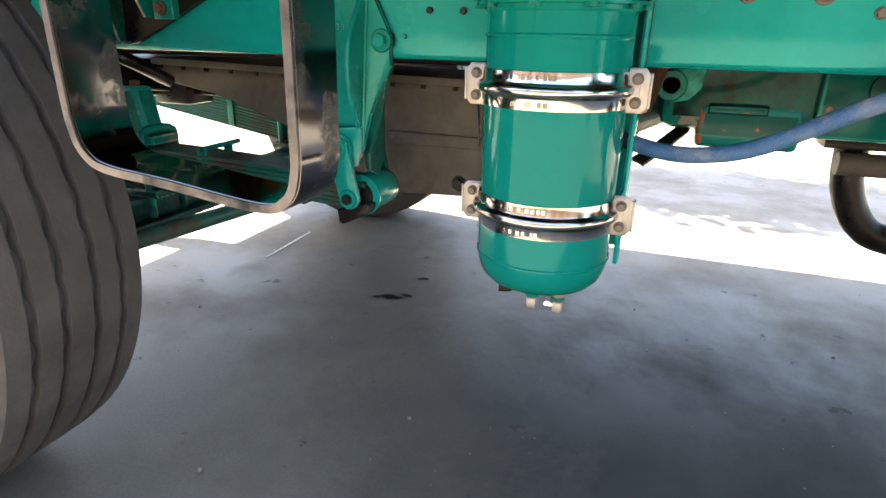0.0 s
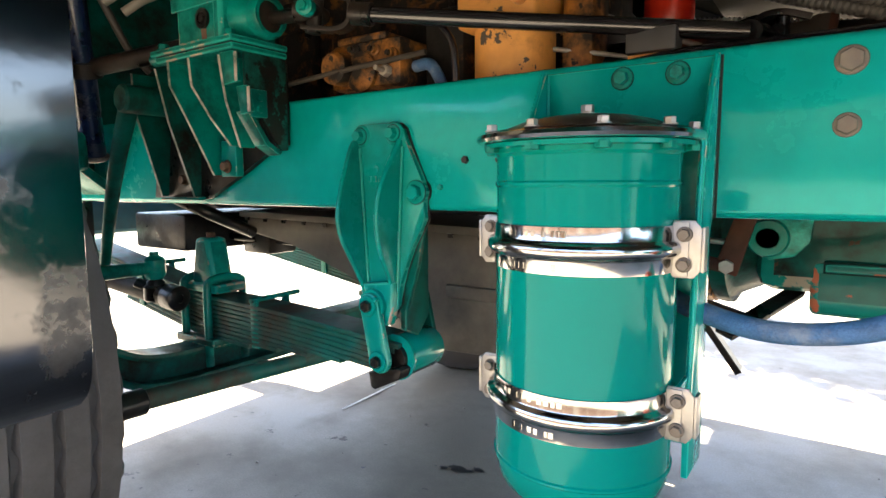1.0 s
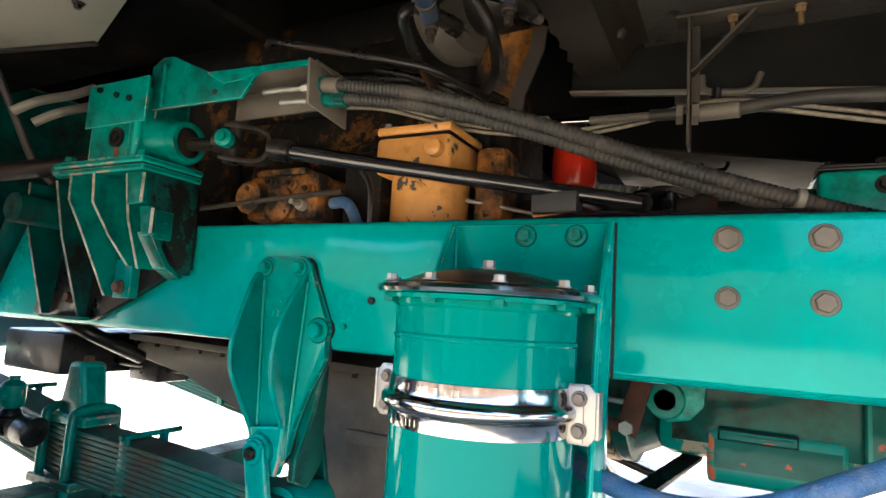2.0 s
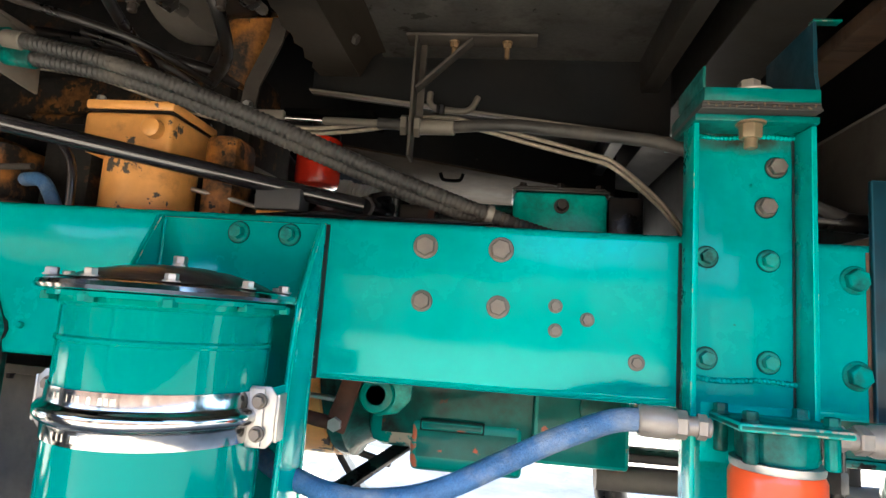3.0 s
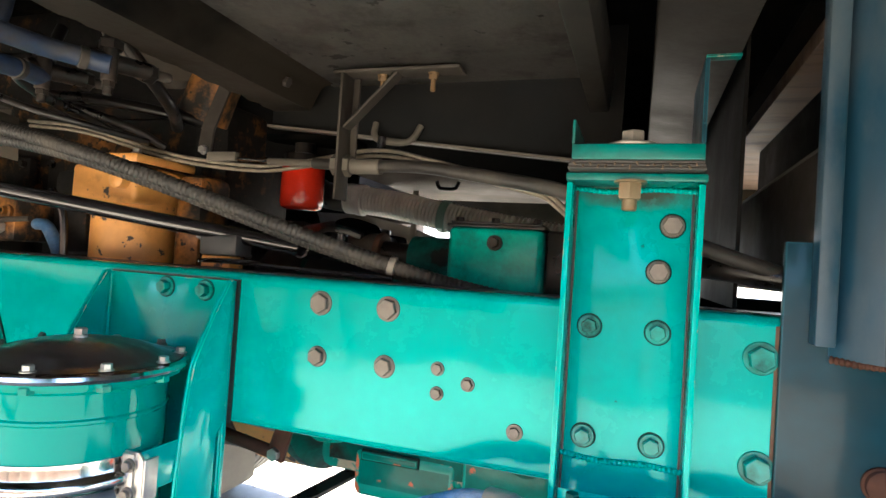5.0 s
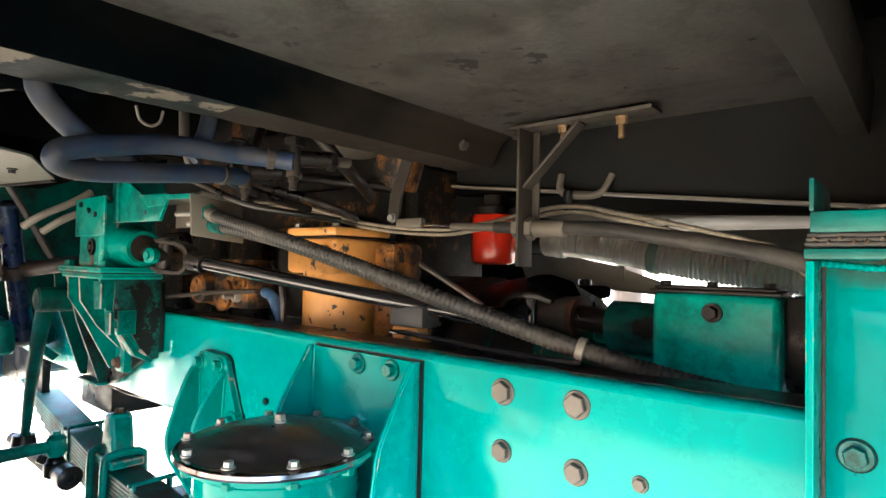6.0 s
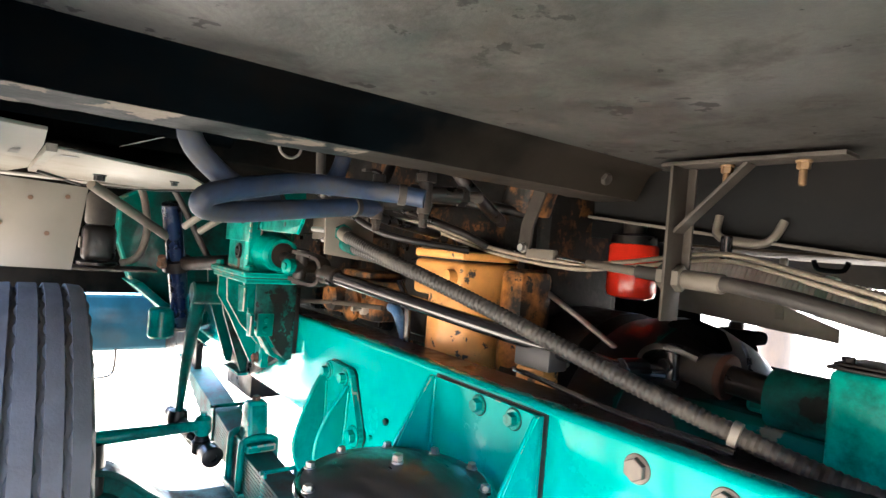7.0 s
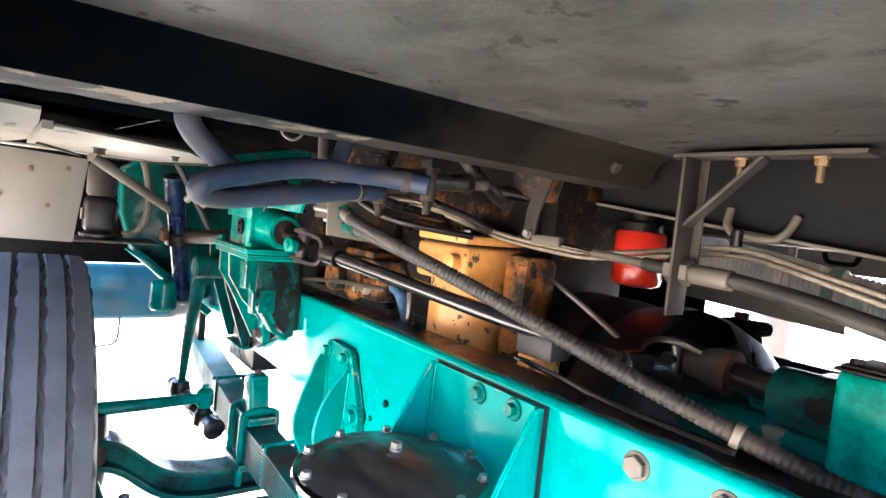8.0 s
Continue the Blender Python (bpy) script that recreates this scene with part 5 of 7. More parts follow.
    part("cover_ring", bm_lathe([(0.03, 0.0), (0.036, 0.002), (0.036, 0.012), (0.03, 0.014)], pose(0.806, 0.21, 0.805, 90, 0, 0), 26), GRIMY, t)
    part("clutch_lever", bm_prism([(0.325, 0.745), (0.362, 0.735), (0.392, 0.85), (0.362, 0.86)], "y", 0.135, 0.147, 0.003), DARKRUST, t, "rusty clutch release lever")
    bolt(t, 0.346, 0.135, 0.752, 0.022, 0.009, 0.0, STEEL, 0)
    part("clutch_rod", bm_rod((0.20, 0.14, 0.775), (0.35, 0.142, 0.75), 0.012), DARKRUST, t)
    part("clutch_rod", bm_rod((0.24, 0.15, 0.80), (0.37, 0.15, 0.79), 0.005), STEEL, t)
    part("stay", bm_strap([Vector((0.352, 0.10, 0.642)), Vector((0.388, 0.149, 0.664)), Vector((0.439, 0.326, 0.685)), Vector((0.45, 0.36, 0.72))], 0.034, 0.008, Vector((1, 0, 0))), GREASE, t)
    f = thing("flywheel_cover", "orange-yellow flywheel cover plate under the rail", "cover", at=(0, 0.009, 0.017))
    part("plate", bm_lathe([(0.27, 0.0), (0.288, 0.004), (0.288, 0.10), (0.27, 0.104)], pose(0.196, 0.435, 0.925, 0, 90, 0), 44, -90, 90), YELLOW, f)
    b = thing("gear_shift_housing", "turquoise square gear housing above the rail with a black plug", "gear housing", at=(0, -0.008, 0.016))
    part("body", bm_box(0.632, 0.225, 1.06, 0.81, 0.36, 1.20, 0.012, seg=3), WORNG, b)
    part("lid", bm_box(0.630, 0.223, 1.1995, 0.812, 0.362, 1.205, 0.002), GREASE, b, "black oily lid")
    part("lid_crust", bm_box(0.636, 0.228, 1.2055, 0.806, 0.30, 1.210, 0.002), GREASE, b, "tarry crust on the lid")
    part("rear_block", bm_box(0.811, 0.24, 1.06, 0.88, 0.36, 1.20, 0.01), GREASE, b, "black oily rear block")
    part("plug", join(bm_lathe([(0.014, 0), (0.014, 0.006), (0, 0.006)], pose(0.723, 0.225, 1.172, 90, 0, 0), 18), bm_hex(0.018, 0.014, pose(0.723, 0.22, 1.172, 90, 0, 0))), GREASE, b)
    for x, y in ((0.65, 0.24), (0.72, 0.235), (0.795, 0.24)):
        bolt(b, 0, 0, 0, 0.014, 0.007, 0.009, GREASE, 0, m=pose(x, y, 1.208))
    part("neck", bm_lathe([(0.0, 0.0), (0.044, 0.0), (0.044, 0.085), (0.0, 0.085)], pose(0.55, 0.275, 1.135, 0, 90, 0), 28), SIDEGRIME, b)
    d = thing("shift_tower", "black cast shift tower block on the gearbox", "shift tower", at=(0, -0.008, 0.028))
    part("block", bm_box(0.292, 0.585, 1.10, 0.358, 0.66, 1.152, 0.012), DARK, d)
    part("cap", bm_box(0.277, 0.572, 1.150, 0.372, 0.67, 1.180, 0.012), DARK, d)
    part("knob", bm_rod((0.322, 0.62, 1.18), (0.322, 0.62, 1.196), 0.016, chamfer=0.003), GREASE, d)
    part("vent_tube", bm_tube(smooth_path([(0.33, 0.565, 1.16), (0.39, 0.50, 1.165), (0.44, 0.42, 1.16), (0.475, 0.36, 1.14)]), 0.004, 8), GREASE, d)


make_transmission()


# ---- hoses, cables and lines above the rail ----
def make_cables():
    g = thing("cable_bracket", "grey square cable plate on a green welded arm", "bracket", at=(0, -0.021, -0.003))
    part("plate", bm_prism([(-0.115, 1.386), (0.0, 1.372), (0.005, 1.29), (-0.11, 1.302)], "x", -0.178, -0.172, 0.001), DUSTY, g, "bare grey steel plate")
    part("arm", bm_prism([(-0.632, 1.44), (-0.60, 1.458), (-0.563, 1.455), (-0.447, 1.401), (-0.33, 1.400), (-0.312, 1.395), (-0.335, 1.365), (-0.355, 1.338), (-0.632, 1.342)], "y", -0.098, -0.090, 0.0015), CASTG, g)
    part("arm_lip", bm_prism([(-0.45, 1.4005), (-0.185, 1.388), (-0.185, 1.378), (-0.30, 1.384), (-0.34, 1.372), (-0.40, 1.37)], "y", -0.1055, -0.0985, 0.001), CASTG, g)
    part("weld", bm_tube([Vector((-0.585, -0.100, 1.345 + 0.008 * k)) for k in range(13)], 0.004, 8, lambda i: 0.004 + 0.002 * (i % 2)), CASTG, g)
    part("arm_hole", bm_rod((-0.43, -0.099, 1.36), (-0.43, -0.097, 1.36), 0.007), OILSHADE, g)
    part("shelf", bm_box(-0.50, -0.0895, 1.388, -0.178, -0.01, 1.394, 0.0015), DUSTY, g, "dusty grey folded shelf")
    part("shelf_back", bm_box(-0.46, -0.012, 1.33, -0.178, -0.006, 1.3875, 0.0015), DUSTY, g)
    paths = (
        [(-0.172, -0.082, 1.345), (-0.11, -0.092, 1.333), (0.05, -0.085, 1.298), (0.22, -0.04, 1.25), (0.42, 0.025, 1.185), (0.58, 0.072, 1.138), (0.68, 0.10, 1.112), (0.80, 0.13, 1.09)],
        [(-0.172, -0.074, 1.322), (-0.10, -0.078, 1.312), (0.05, -0.060, 1.286), (0.22, -0.013, 1.238), (0.42, 0.052, 1.173), (0.58, 0.098, 1.127), (0.68, 0.12, 1.10), (0.80, 0.15, 1.08)])
    for i, p in enumerate(paths):
        c = thing("control_cable", "black corrugated control cable running over the rail", "cable", "control cables", at=(0, -0.012, 0.001))
        part("sheath", corrugated(even_path(p, 0.0042), 0.0128, 0.0016), HOSEBLK, c)
        a, b = Vector(p[0]), Vector(p[1])
        part("sleeve", bm_rod(a, a + (b - a) * 0.75, 0.0152), DUSTY if i == 0 else CASTG, c)
        if i == 1:
            part("rod", bm_rod(a + Vector((-0.11, 0.0, 0.005)), a, 0.006), STEEL, c)
        if i == 0:
            part("nut", bm_hex(0.034, 0.008, along(a, b)), CASTG, c)
            part("rod", bm_rod(a + Vector((-0.15, 0.0, 0.005)), a, 0.006), STEEL, c)
            part("rod_nut", bm_rod(a + Vector((-0.05, 0.0, 0.002)), a + Vector((-0.012, 0, 0)), 0.010, seg=6), STEEL, c)
            part("band", bm_lathe([(0.0135, -0.006), (0.0165, -0.005), (0.0165, 0.005), (0.0135, 0.006)], along((0.592, 0.0755, 1.1345), (0.68, 0.10, 1.112)), 18), TAN, c, "tan clamp band")
    t = thing("throttle_cable", "dusty throttle cable with threaded end in a bracket", "cable", at=(0, -0.013, 0.007))
    part("cable", bm_tube(smooth_path([(0.447, 0.175, 1.308), (0.515, 0.166, 1.307), (0.575, 0.14, 1.303), (0.63, 0.12, 1.297), (0.69, 0.105, 1.287), (0.755, 0.09, 1.276), (0.81, 0.075, 1.266), (0.86, 0.06, 1.254), (0.95, 0.05, 1.222), (1.05, 0.08, 1.185), (1.15, 0.10, 1.155)]), 0.0112, 14), HOSEBLK, t)
    part("ferrule", bm_rod((0.452, 0.175, 1.308), (0.517, 0.166, 1.306), 0.0145), DUSTY, t)
    part("nut", join(bm_hex(0.036, 0.012, along((0.44, 0.174, 1.3085), (0.5, 0.18, 1.308))), bm_hex(0.034, 0.012, along((0.415, 0.172, 1.31), (0.5, 0.18, 1.308)))), DUSTY, t, smooth=30)
    part("sleeve", bm_rod((0.26, 0.185, 1.318), (0.418, 0.172, 1.31), 0.0075), DUSTY, t)
    part("boot", bm_rod((0.37, 0.175, 1.313), (0.418, 0.172, 1.31), 0.0105), HOSEBLK, t)
    part("rod", bm_rod((0.175, 0.196, 1.325), (0.262, 0.185, 1.318), 0.005), CHROME, t)
    part("clevis", bm_box(0.105, 0.185, 1.319, 0.178, 0.20, 1.338, 0.003), DUSTY, t)
    s = thing("throttle_lever", "dark dusty steel lever hanging from the engine", "lever", at=(0, -0.023, 0.01))
    part("strap", bm_strap([Vector((0.11, 0.185, 1.335)), Vector((0.115, 0.185, 1.38)), Vector((0.15, 0.19, 1.475)), Vector((0.155, 0.19, 1.52))], 0.032, 0.006, Vector((1, 0, 0))), DARKDUST, s)
    bolt(s, 0.112, 0.181, 1.335, 0.014, 0.008, 0.01, STEEL)
    for k, (dz, dy) in enumerate(((0.0, 0.0), (-0.0095, 0.004))):
        b = thing("braided_line", "thin braided line sagging over the engine", "line", "braided lines", at=(0, -0.014, 0.009))
        part("line", bm_tube(smooth_path([(-0.30, 0.10 + dy, 1.385 + dz), (-0.17, 0.13 + dy, 1.375 + dz), (0.01, 0.185 + dy, 1.33 + dz), (0.19, 0.22 + dy, 1.313 + dz), (0.286, 0.235 + dy, 1.322 + dz), (0.378, 0.235 + dy, 1.336 + dz),
                                          (0.45, 0.235 + dy, 1.347 + dz), (0.51, 0.235 + dy, 1.346 + dz), (0.58, 0.235 + dy, 1.331 + dz), (0.655, 0.235 + dy, 1.314 + dz * 1.2), (0.72, 0.235 + dy, 1.298 + dz * 1.2),
                                          (0.77, 0.232 + dy, 1.284 + dz), (0.82, 0.228 + dy, 1.265 + dz), (0.90, 0.21 + dy, 1.19 + dz), (0.95, 0.2 + dy, 1.12 + dz)]), 0.0042, 10), BRAID, b)
    for pts, r, lab in (([(-0.02, 0.30, 1.30), (0.0, 0.288, 1.278), (0.2, 0.286, 1.186), (0.34, 0.28, 1.12)], 0.006, "thin steel tube"), ([(0.0, 0.20, 1.17), (0.1, 0.21, 1.15), (0.22, 0.2, 1.12)], 0.005, "thin steel tube"),
                        ([(-0.62, 0.03, 1.135), (-0.42, 0.05, 1.155), (-0.22, 0.06, 1.168)], 0.006, "grey threaded linkage rod")):
        k = thing("metal_tube", lab + " along the engine side", "tube", "metal tubes", at=(0, -0.01, 0.012))
        part("tube", bm_tube(smooth_path(pts), r, 10), DARKDUST if "linkage" in lab else STEEL, k)
    w = thing("wire", "thin black wire along the rail inside", "wire", at=(0, -0.006, 0.005))
    part("wire", bm_tube(smooth_path([(0.17, 0.11, 1.115), (0.28, 0.08, 1.118), (0.42, 0.06, 1.113), (0.6, 0.055, 1.111)]), 0.005, 8), BLACK, w)
    v = thing("wire", "thin black wire hanging below the rail", "wire", at=(0, 0.01, 0.01))
    part("wire", bm_tube(smooth_path([(-0.06, 0.24, 0.86), (-0.06, 0.245, 0.75), (-0.055, 0.255, 0.66), (-0.06, 0.262, 0.622)]), 0.003, 8), BLACK, v)
    v = thing("drop_pipe", "black vertical pipe in front of the yellow cooler", "pipe", at=(0, -0.007, 0.005))
    part("pipe", bm_tube(smooth_path([(-0.17, 0.10, 1.02), (-0.172, 0.098, 1.1), (-0.178, 0.095, 1.19), (-0.21, 0.09, 1.24)]), 0.008, 10), BLACK, v)
    # old blue hoses under the cab
    h = thing("coolant_hose", "dusty blue coolant hose looping under the cab", "hose", "coolant hoses", at=(0, -0.022, -0.017))
    part("hose", bm_tube(smooth_path([(0.225, -0.145, 1.419), (0.20, -0.17, 1.423), (0.175, -0.22, 1.425), (0.17, -0.31, 1.423), (0.185, -0.38, 1.409), (0.20, -0.435, 1.394), (0.205, -0.452, 1.384), (0.195, -0.445, 1.374), (0.17, -0.40, 1.374), (0.14, -0.30, 1.388), (0.11, -0.20, 1.402), (0.09, -0.15, 1.405)]), 0.0140, 16), OLDBLUE, h)
    for p, q in (((0.20, -0.17, 1.423), (0.175, -0.22, 1.425)), ((0.11, -0.20, 1.402), (0.09, -0.15, 1.405))):
        part("hose_clip", bm_lathe([(0.0143, -0.006), (0.016, -0.005), (0.016, 0.005), (0.0143, 0.006)], along(p, q), 18), DARKDUST, h)
    h = thing("coolant_hose", "dusty blue coolant hose rising to the cab", "hose", "coolant hoses", at=(0, -0.025, -0.022))
    part("hose", bm_tube(smooth_path([(0.12, -0.33, 1.40), (0.17, -0.40, 1.412), (0.19, -0.445, 1.437), (0.195, -0.468, 1.467), (0.195, -0.475, 1.52)]), 0.0140, 16), OLDBLUE, h)
    part("hose_clip", bm_lathe([(0.0143, -0.006), (0.016, -0.005), (0.016, 0.005), (0.0143, 0.006)], along((0.12, -0.33, 1.40), (0.17, -0.40, 1.412)), 18), DARKDUST, h)
    for x, y, z in ((0.215, -0.138, 1.415), (0.092, -0.147, 1.405)):
        n = thing("hose_valve", "dusty grey shut-off valve on the hose", "valve", "hose valves", at=(0, -0.023, -0.005))
        part("body", join(bm_rod((x - 0.012, y - 0.02, z), (x + 0.012, y + 0.06, z + 0.004), 0.0135), bm_rod((x, y, z - 0.03), (x, y, z + 0.045), 0.011), bm_hex(0.03, 0.014, pose(x, y, z + 0.018))), GREASE, n, smooth=30)
        part("stem", join(bm_rod((x, y, z - 0.05), (x, y, z - 0.025), 0.0065), bm_hex(0.016, 0.010, pose(x, y, z - 0.038))), GREASE, n, smooth=30)
        part("outlet", bm_rod((x + 0.006, y + 0.05, z + 0.003), (x + 0.014, y + 0.10, z + 0.006), 0.0085), DARKDUST, n)
        part("nut", bm_hex(0.028, 0.016, along((x + 0.008, y + 0.055, z + 0.003), (x + 0.014, y + 0.12, z + 0.006))), GREASE, n, smooth=30)
        part("handle", bm_strap([Vector((x, y, z + 0.047)), Vector((x + 0.004, y - 0.015, z + 0.05)), Vector((x + 0.008, y - 0.035, z + 0.047))], 0.010, 0.004, Vector((1, 0, 0))), GREASE, n)
    for pts, r in (([(0.06, -0.10, 1.49), (0.07, -0.13, 1.43), (0.05, -0.16, 1.40), (0.03, -0.1, 1.38), (0.0, 0.05, 1.36)], 0.009), ([(-0.12, 0.02, 1.41), (-0.05, 0.04, 1.395), (0.02, 0.09, 1.37), (0.05, 0.14, 1.345)], 0.008),
                   ([(0.10, -0.02, 1.50), (0.12, 0.02, 1.45), (0.10, 0.1, 1.41), (0.02, 0.2, 1.40)], 0.012), ([(-0.30, 0.12, 1.46), (-0.15, 0.15, 1.45), (0.0, 0.2, 1.43), (0.05, 0.25, 1.42)], 0.012)):
        k = thing("rubber_hose", "dark dusty rubber hose over the engine", "hose", "rubber hoses", at=(0, -0.023, -0.003))
        part("hose", bm_tube(smooth_path(pts), r, 12), GREASE, k)
    h = thing("coolant_hose", "short blue hose rising into the cab floor", "hose", "coolant hoses")
    part("hose", bm_tube(smooth_path([(0.10, -0.270, 1.405), (0.10, -0.253, 1.43), (0.10, -0.244, 1.455), (0.10, -0.237, 1.50)]), 0.013, 14), OLDBLUE, h)
    h = thing("rubber_hose", "grey dusty hose rising into the cab floor", "hose", "rubber hoses")
    part("hose", bm_tube(smooth_path([(0.085, -0.262, 1.40), (0.095, -0.275, 1.425), (0.10, -0.280, 1.45), (0.10, -0.282, 1.50)]), 0.0075, 12), DARKDUST, h)
    h = thing("rubber_hose", "black hose slanting down over the cable bracket", "hose", "rubber hoses")
    part("hose", bm_tube(smooth_path([(-0.36, -0.06, 1.47), (-0.29, -0.115, 1.443), (-0.222, -0.12, 1.421), (-0.12, -0.12, 1.391), (-0.009, -0.12, 1.359), (0.06, -0.09, 1.342), (0.11, 0.02, 1.33)]), 0.0062, 12), GREASE, h)
    for dy, dz in ((0.0, 0.0), (0.045, -0.012)):
        h = thing("heater_pipe", "bent tan pipe beside the steering gear", "pipe", "heater pipes")
        part("pipe", bm_tube(smooth_path([(-0.93, -0.235 + dy, 1.330 + dz), (-0.905, -0.21 + dy, 1.355 + dz), (-0.90, -0.182 + dy, 1.374 + dz), (-0.90, -0.128 + dy, 1.405 + dz), (-0.90, -0.08 + dy, 1.44 + dz)]), 0.0105, 12), TAN, h)
    h = thing("brake_pipe", "dark pipe slanting down behind the steering column", "pipe")
    part("pipe", bm_tube(smooth_path([(-1.0, -0.275, 1.47), (-1.0, -0.248, 1.431), (-1.0, -0.195, 1.338), (-1.0, -0.143, 1.245), (-0.99, -0.10, 1.20)]), 0.0095, 12), HOSEBLK, h)
    n = thing("wire", "curled tan wire end below the floor beam", "wire")
    part("wire", bm_tube(smooth_path([(0.06, -0.335, 1.478), (0.055, -0.327, 1.460), (0.055, -0.312, 1.453), (0.058, -0.299, 1.460), (0.06, -0.295, 1.478)]), 0.0022, 8), TAN, n)
    # exhaust flex pipe
    x = thing("flex_pipe", "grey corrugated flexible pipe with a bright clamp", "flexible pipe")
    run = [(0.08, 0.88, 1.334), (0.20, 0.88, 1.322), (0.31, 0.88, 1.305), (0.40, 0.88, 1.287), (0.56, 0.88, 1.262), (0.75, 0.88, 1.235), (0.95, 0.88, 1.21), (1.08, 0.88, 1.20)]
    part("hose", corrugated(even_path(run, 0.0062), 0.046, 0.0058), FLEX, x)
    part("clamp", bm_lathe([(0.047, 0), (0.050, 0.002), (0.050, 0.024), (0.0485, 0.026), (0.0485, 0.036), (0.051, 0.038), (0.051, 0.062), (0.047, 0.064)], along((0.06, 0.88, 1.336), (0.20, 0.88, 1.322)), 30), CLAMP, x, "bright zinc clamp")
    part("elbow", bm_tube(smooth_path([(0.07, 0.88, 1.335), (0.0, 0.88, 1.34), (-0.05, 0.86, 1.36), (-0.10, 0.80, 1.42)]), 0.044, 20), GREASE, x)
    part("collar", bm_lathe([(0.047, 0), (0.0505, 0.002), (0.0505, 0.024), (0.047, 0.026)], along((0.385, 0.88, 1.290), (0.56, 0.88, 1.262)), 30), PALEG, x, "pale green collar")


make_cables()


# ---- cab underside ----
FLOOR_Z = 1.498


def make_cab():
    top = tagged(part("ceiling", join(bm_box(0.345, -0.80, FLOOR_Z, 0.90, 0.28, FLOOR_Z + 0.03, 0.002), bm_box(0.28, 0.60, FLOOR_Z, 0.90, 1.66, FLOOR_Z + 0.03, 0.002),
                                      bm_box(0.28, 0.285, FLOOR_Z + 0.19, 0.90, 0.595, FLOOR_Z + 0.22, 0.002)), CABFLOOR), "dusty dark sheet steel underside of the cab floor", "cab floor", kind="structure")
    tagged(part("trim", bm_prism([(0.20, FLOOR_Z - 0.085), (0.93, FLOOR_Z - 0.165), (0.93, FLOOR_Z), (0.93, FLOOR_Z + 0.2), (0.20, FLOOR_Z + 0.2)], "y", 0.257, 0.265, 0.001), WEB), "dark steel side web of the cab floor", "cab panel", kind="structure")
    tagged(part("trim", bm_prism([(0.20, FLOOR_Z - 0.085), (0.93, FLOOR_Z - 0.165), (0.93, FLOOR_Z - 0.16), (0.20, FLOOR_Z - 0.08)], "y", 0.238, 0.257, 0.001), DUSTY), "thin bright lip along the floor web", "cab panel", kind="structure")
    tagged(part("trim", bm_prism([(0.20, 0.505), (0.95, 0.92), (0.95, 1.23), (0.20, 1.23)], "z", 1.378, 1.383, 0.001), TUNNEL), "light dusty panel beyond the tunnel", "cab panel", kind="structure")
    u = thing("pull_handle", "bent steel loop hanging below the light panel", "loop", "loops", at=(0, -0.018, 0.039))
    part("loop", bm_tube(smooth_path([(0.43, 0.715, 1.331), (0.433, 0.715, 1.322), (0.442, 0.715, 1.312), (0.48, 0.715, 1.311), (0.49, 0.715, 1.32), (0.493, 0.715, 1.331)]), 0.005, 10), DARK, u)
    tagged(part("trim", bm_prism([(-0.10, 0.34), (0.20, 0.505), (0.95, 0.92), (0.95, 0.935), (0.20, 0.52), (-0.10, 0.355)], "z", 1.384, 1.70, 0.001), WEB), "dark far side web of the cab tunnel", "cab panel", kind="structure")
    # Added dark backdrop, blocks the bright far side behind the red filter.
    tagged(part("trim", bm_box(-0.35, 1.015, 1.07, 0.02, 1.025, 1.65, 0.001), DARK), "dark sheet added behind the red filter to block the bright far side", "cab panel", kind="structure")
    w = thing("heat_shield", "grey sheet metal heat shield above the gearbox", "heat shield", at=(0, -0.012, 0.055))
    part("sheet", bm_prism([(-0.12, 1.24), (-0.08, 1.15), (0.393, 1.12), (0.393, 1.155), (0.23, 1.206), (0.066, 1.237)], "y", 1.0, 1.007, 0.001), DUSTY, w)
    part("stay", bm_box(0.245, 0.992, 1.16, 0.265, 0.9995, 1.331, 0.001), DUSTY, w)
    # beams
    b = thing("floor_beam", "dusty folded steel cross beam under the cab floor", "beam", "floor beams")
    fold = [(0.305, 1.444), (0.3085, 1.446), (0.326, 1.480), (0.332, 1.4885), (0.341, 1.494), (0.356, 1.4975), (0.356, 1.4995), (0.34, 1.4985), (0.328, 1.493), (0.303, 1.449)]
    part("web", bm_prism(fold, "y", -0.80, 0.235, 0.0), BEAMWEB, b, "folded beam web with its shade painted near-black, browner at one end")
    rnd = random.Random(9)
    ragged = [(0.222 + rnd.uniform(-0.006, 0.006) - 0.05 * max(0, (-0.35 - (0.235 - 0.02 * i)) * 1.2), 0.235 - 0.02 * i) for i in range(52)]
    part("lower_flange", bm_prism([(0.3045, ragged[27][1]), (0.3045, 0.235)] + ragged[:28], "z", 1.4435, 1.449, 0.0), BEAMDUST, b, "dark dusty lower flange")
    part("lower_flange", bm_prism([(0.3045, -0.80), (0.3045, ragged[27][1] - 0.0005)] + [(x, y - 0.0005) for x, y in ragged[27:]], "z", 1.4435, 1.449, 0.0), FLAKE, b, "dusty tan flaking lower flange")
    part("pipe", bm_rod((0.185, -0.80, 1.447), (0.185, -0.44, 1.447), 0.012), BEAMWEB, b)
    part("hook", bm_prism([(-0.52, 1.435), (-0.56, 1.418), (-0.50, 1.443)], "x", 0.16, 0.175, 0.001), DUSTY, b)
    bolt(b, 0, 0, 0, 0.018, 0.010, 0.012, DARKDUST, 10, m=pose(0.316, 0.125, 1.471, 0, 115, 0))
    b = thing("floor_beam", "dark rear cross beam under the cab floor", "beam", "floor beams", at=(0, -0.025, 0.004))
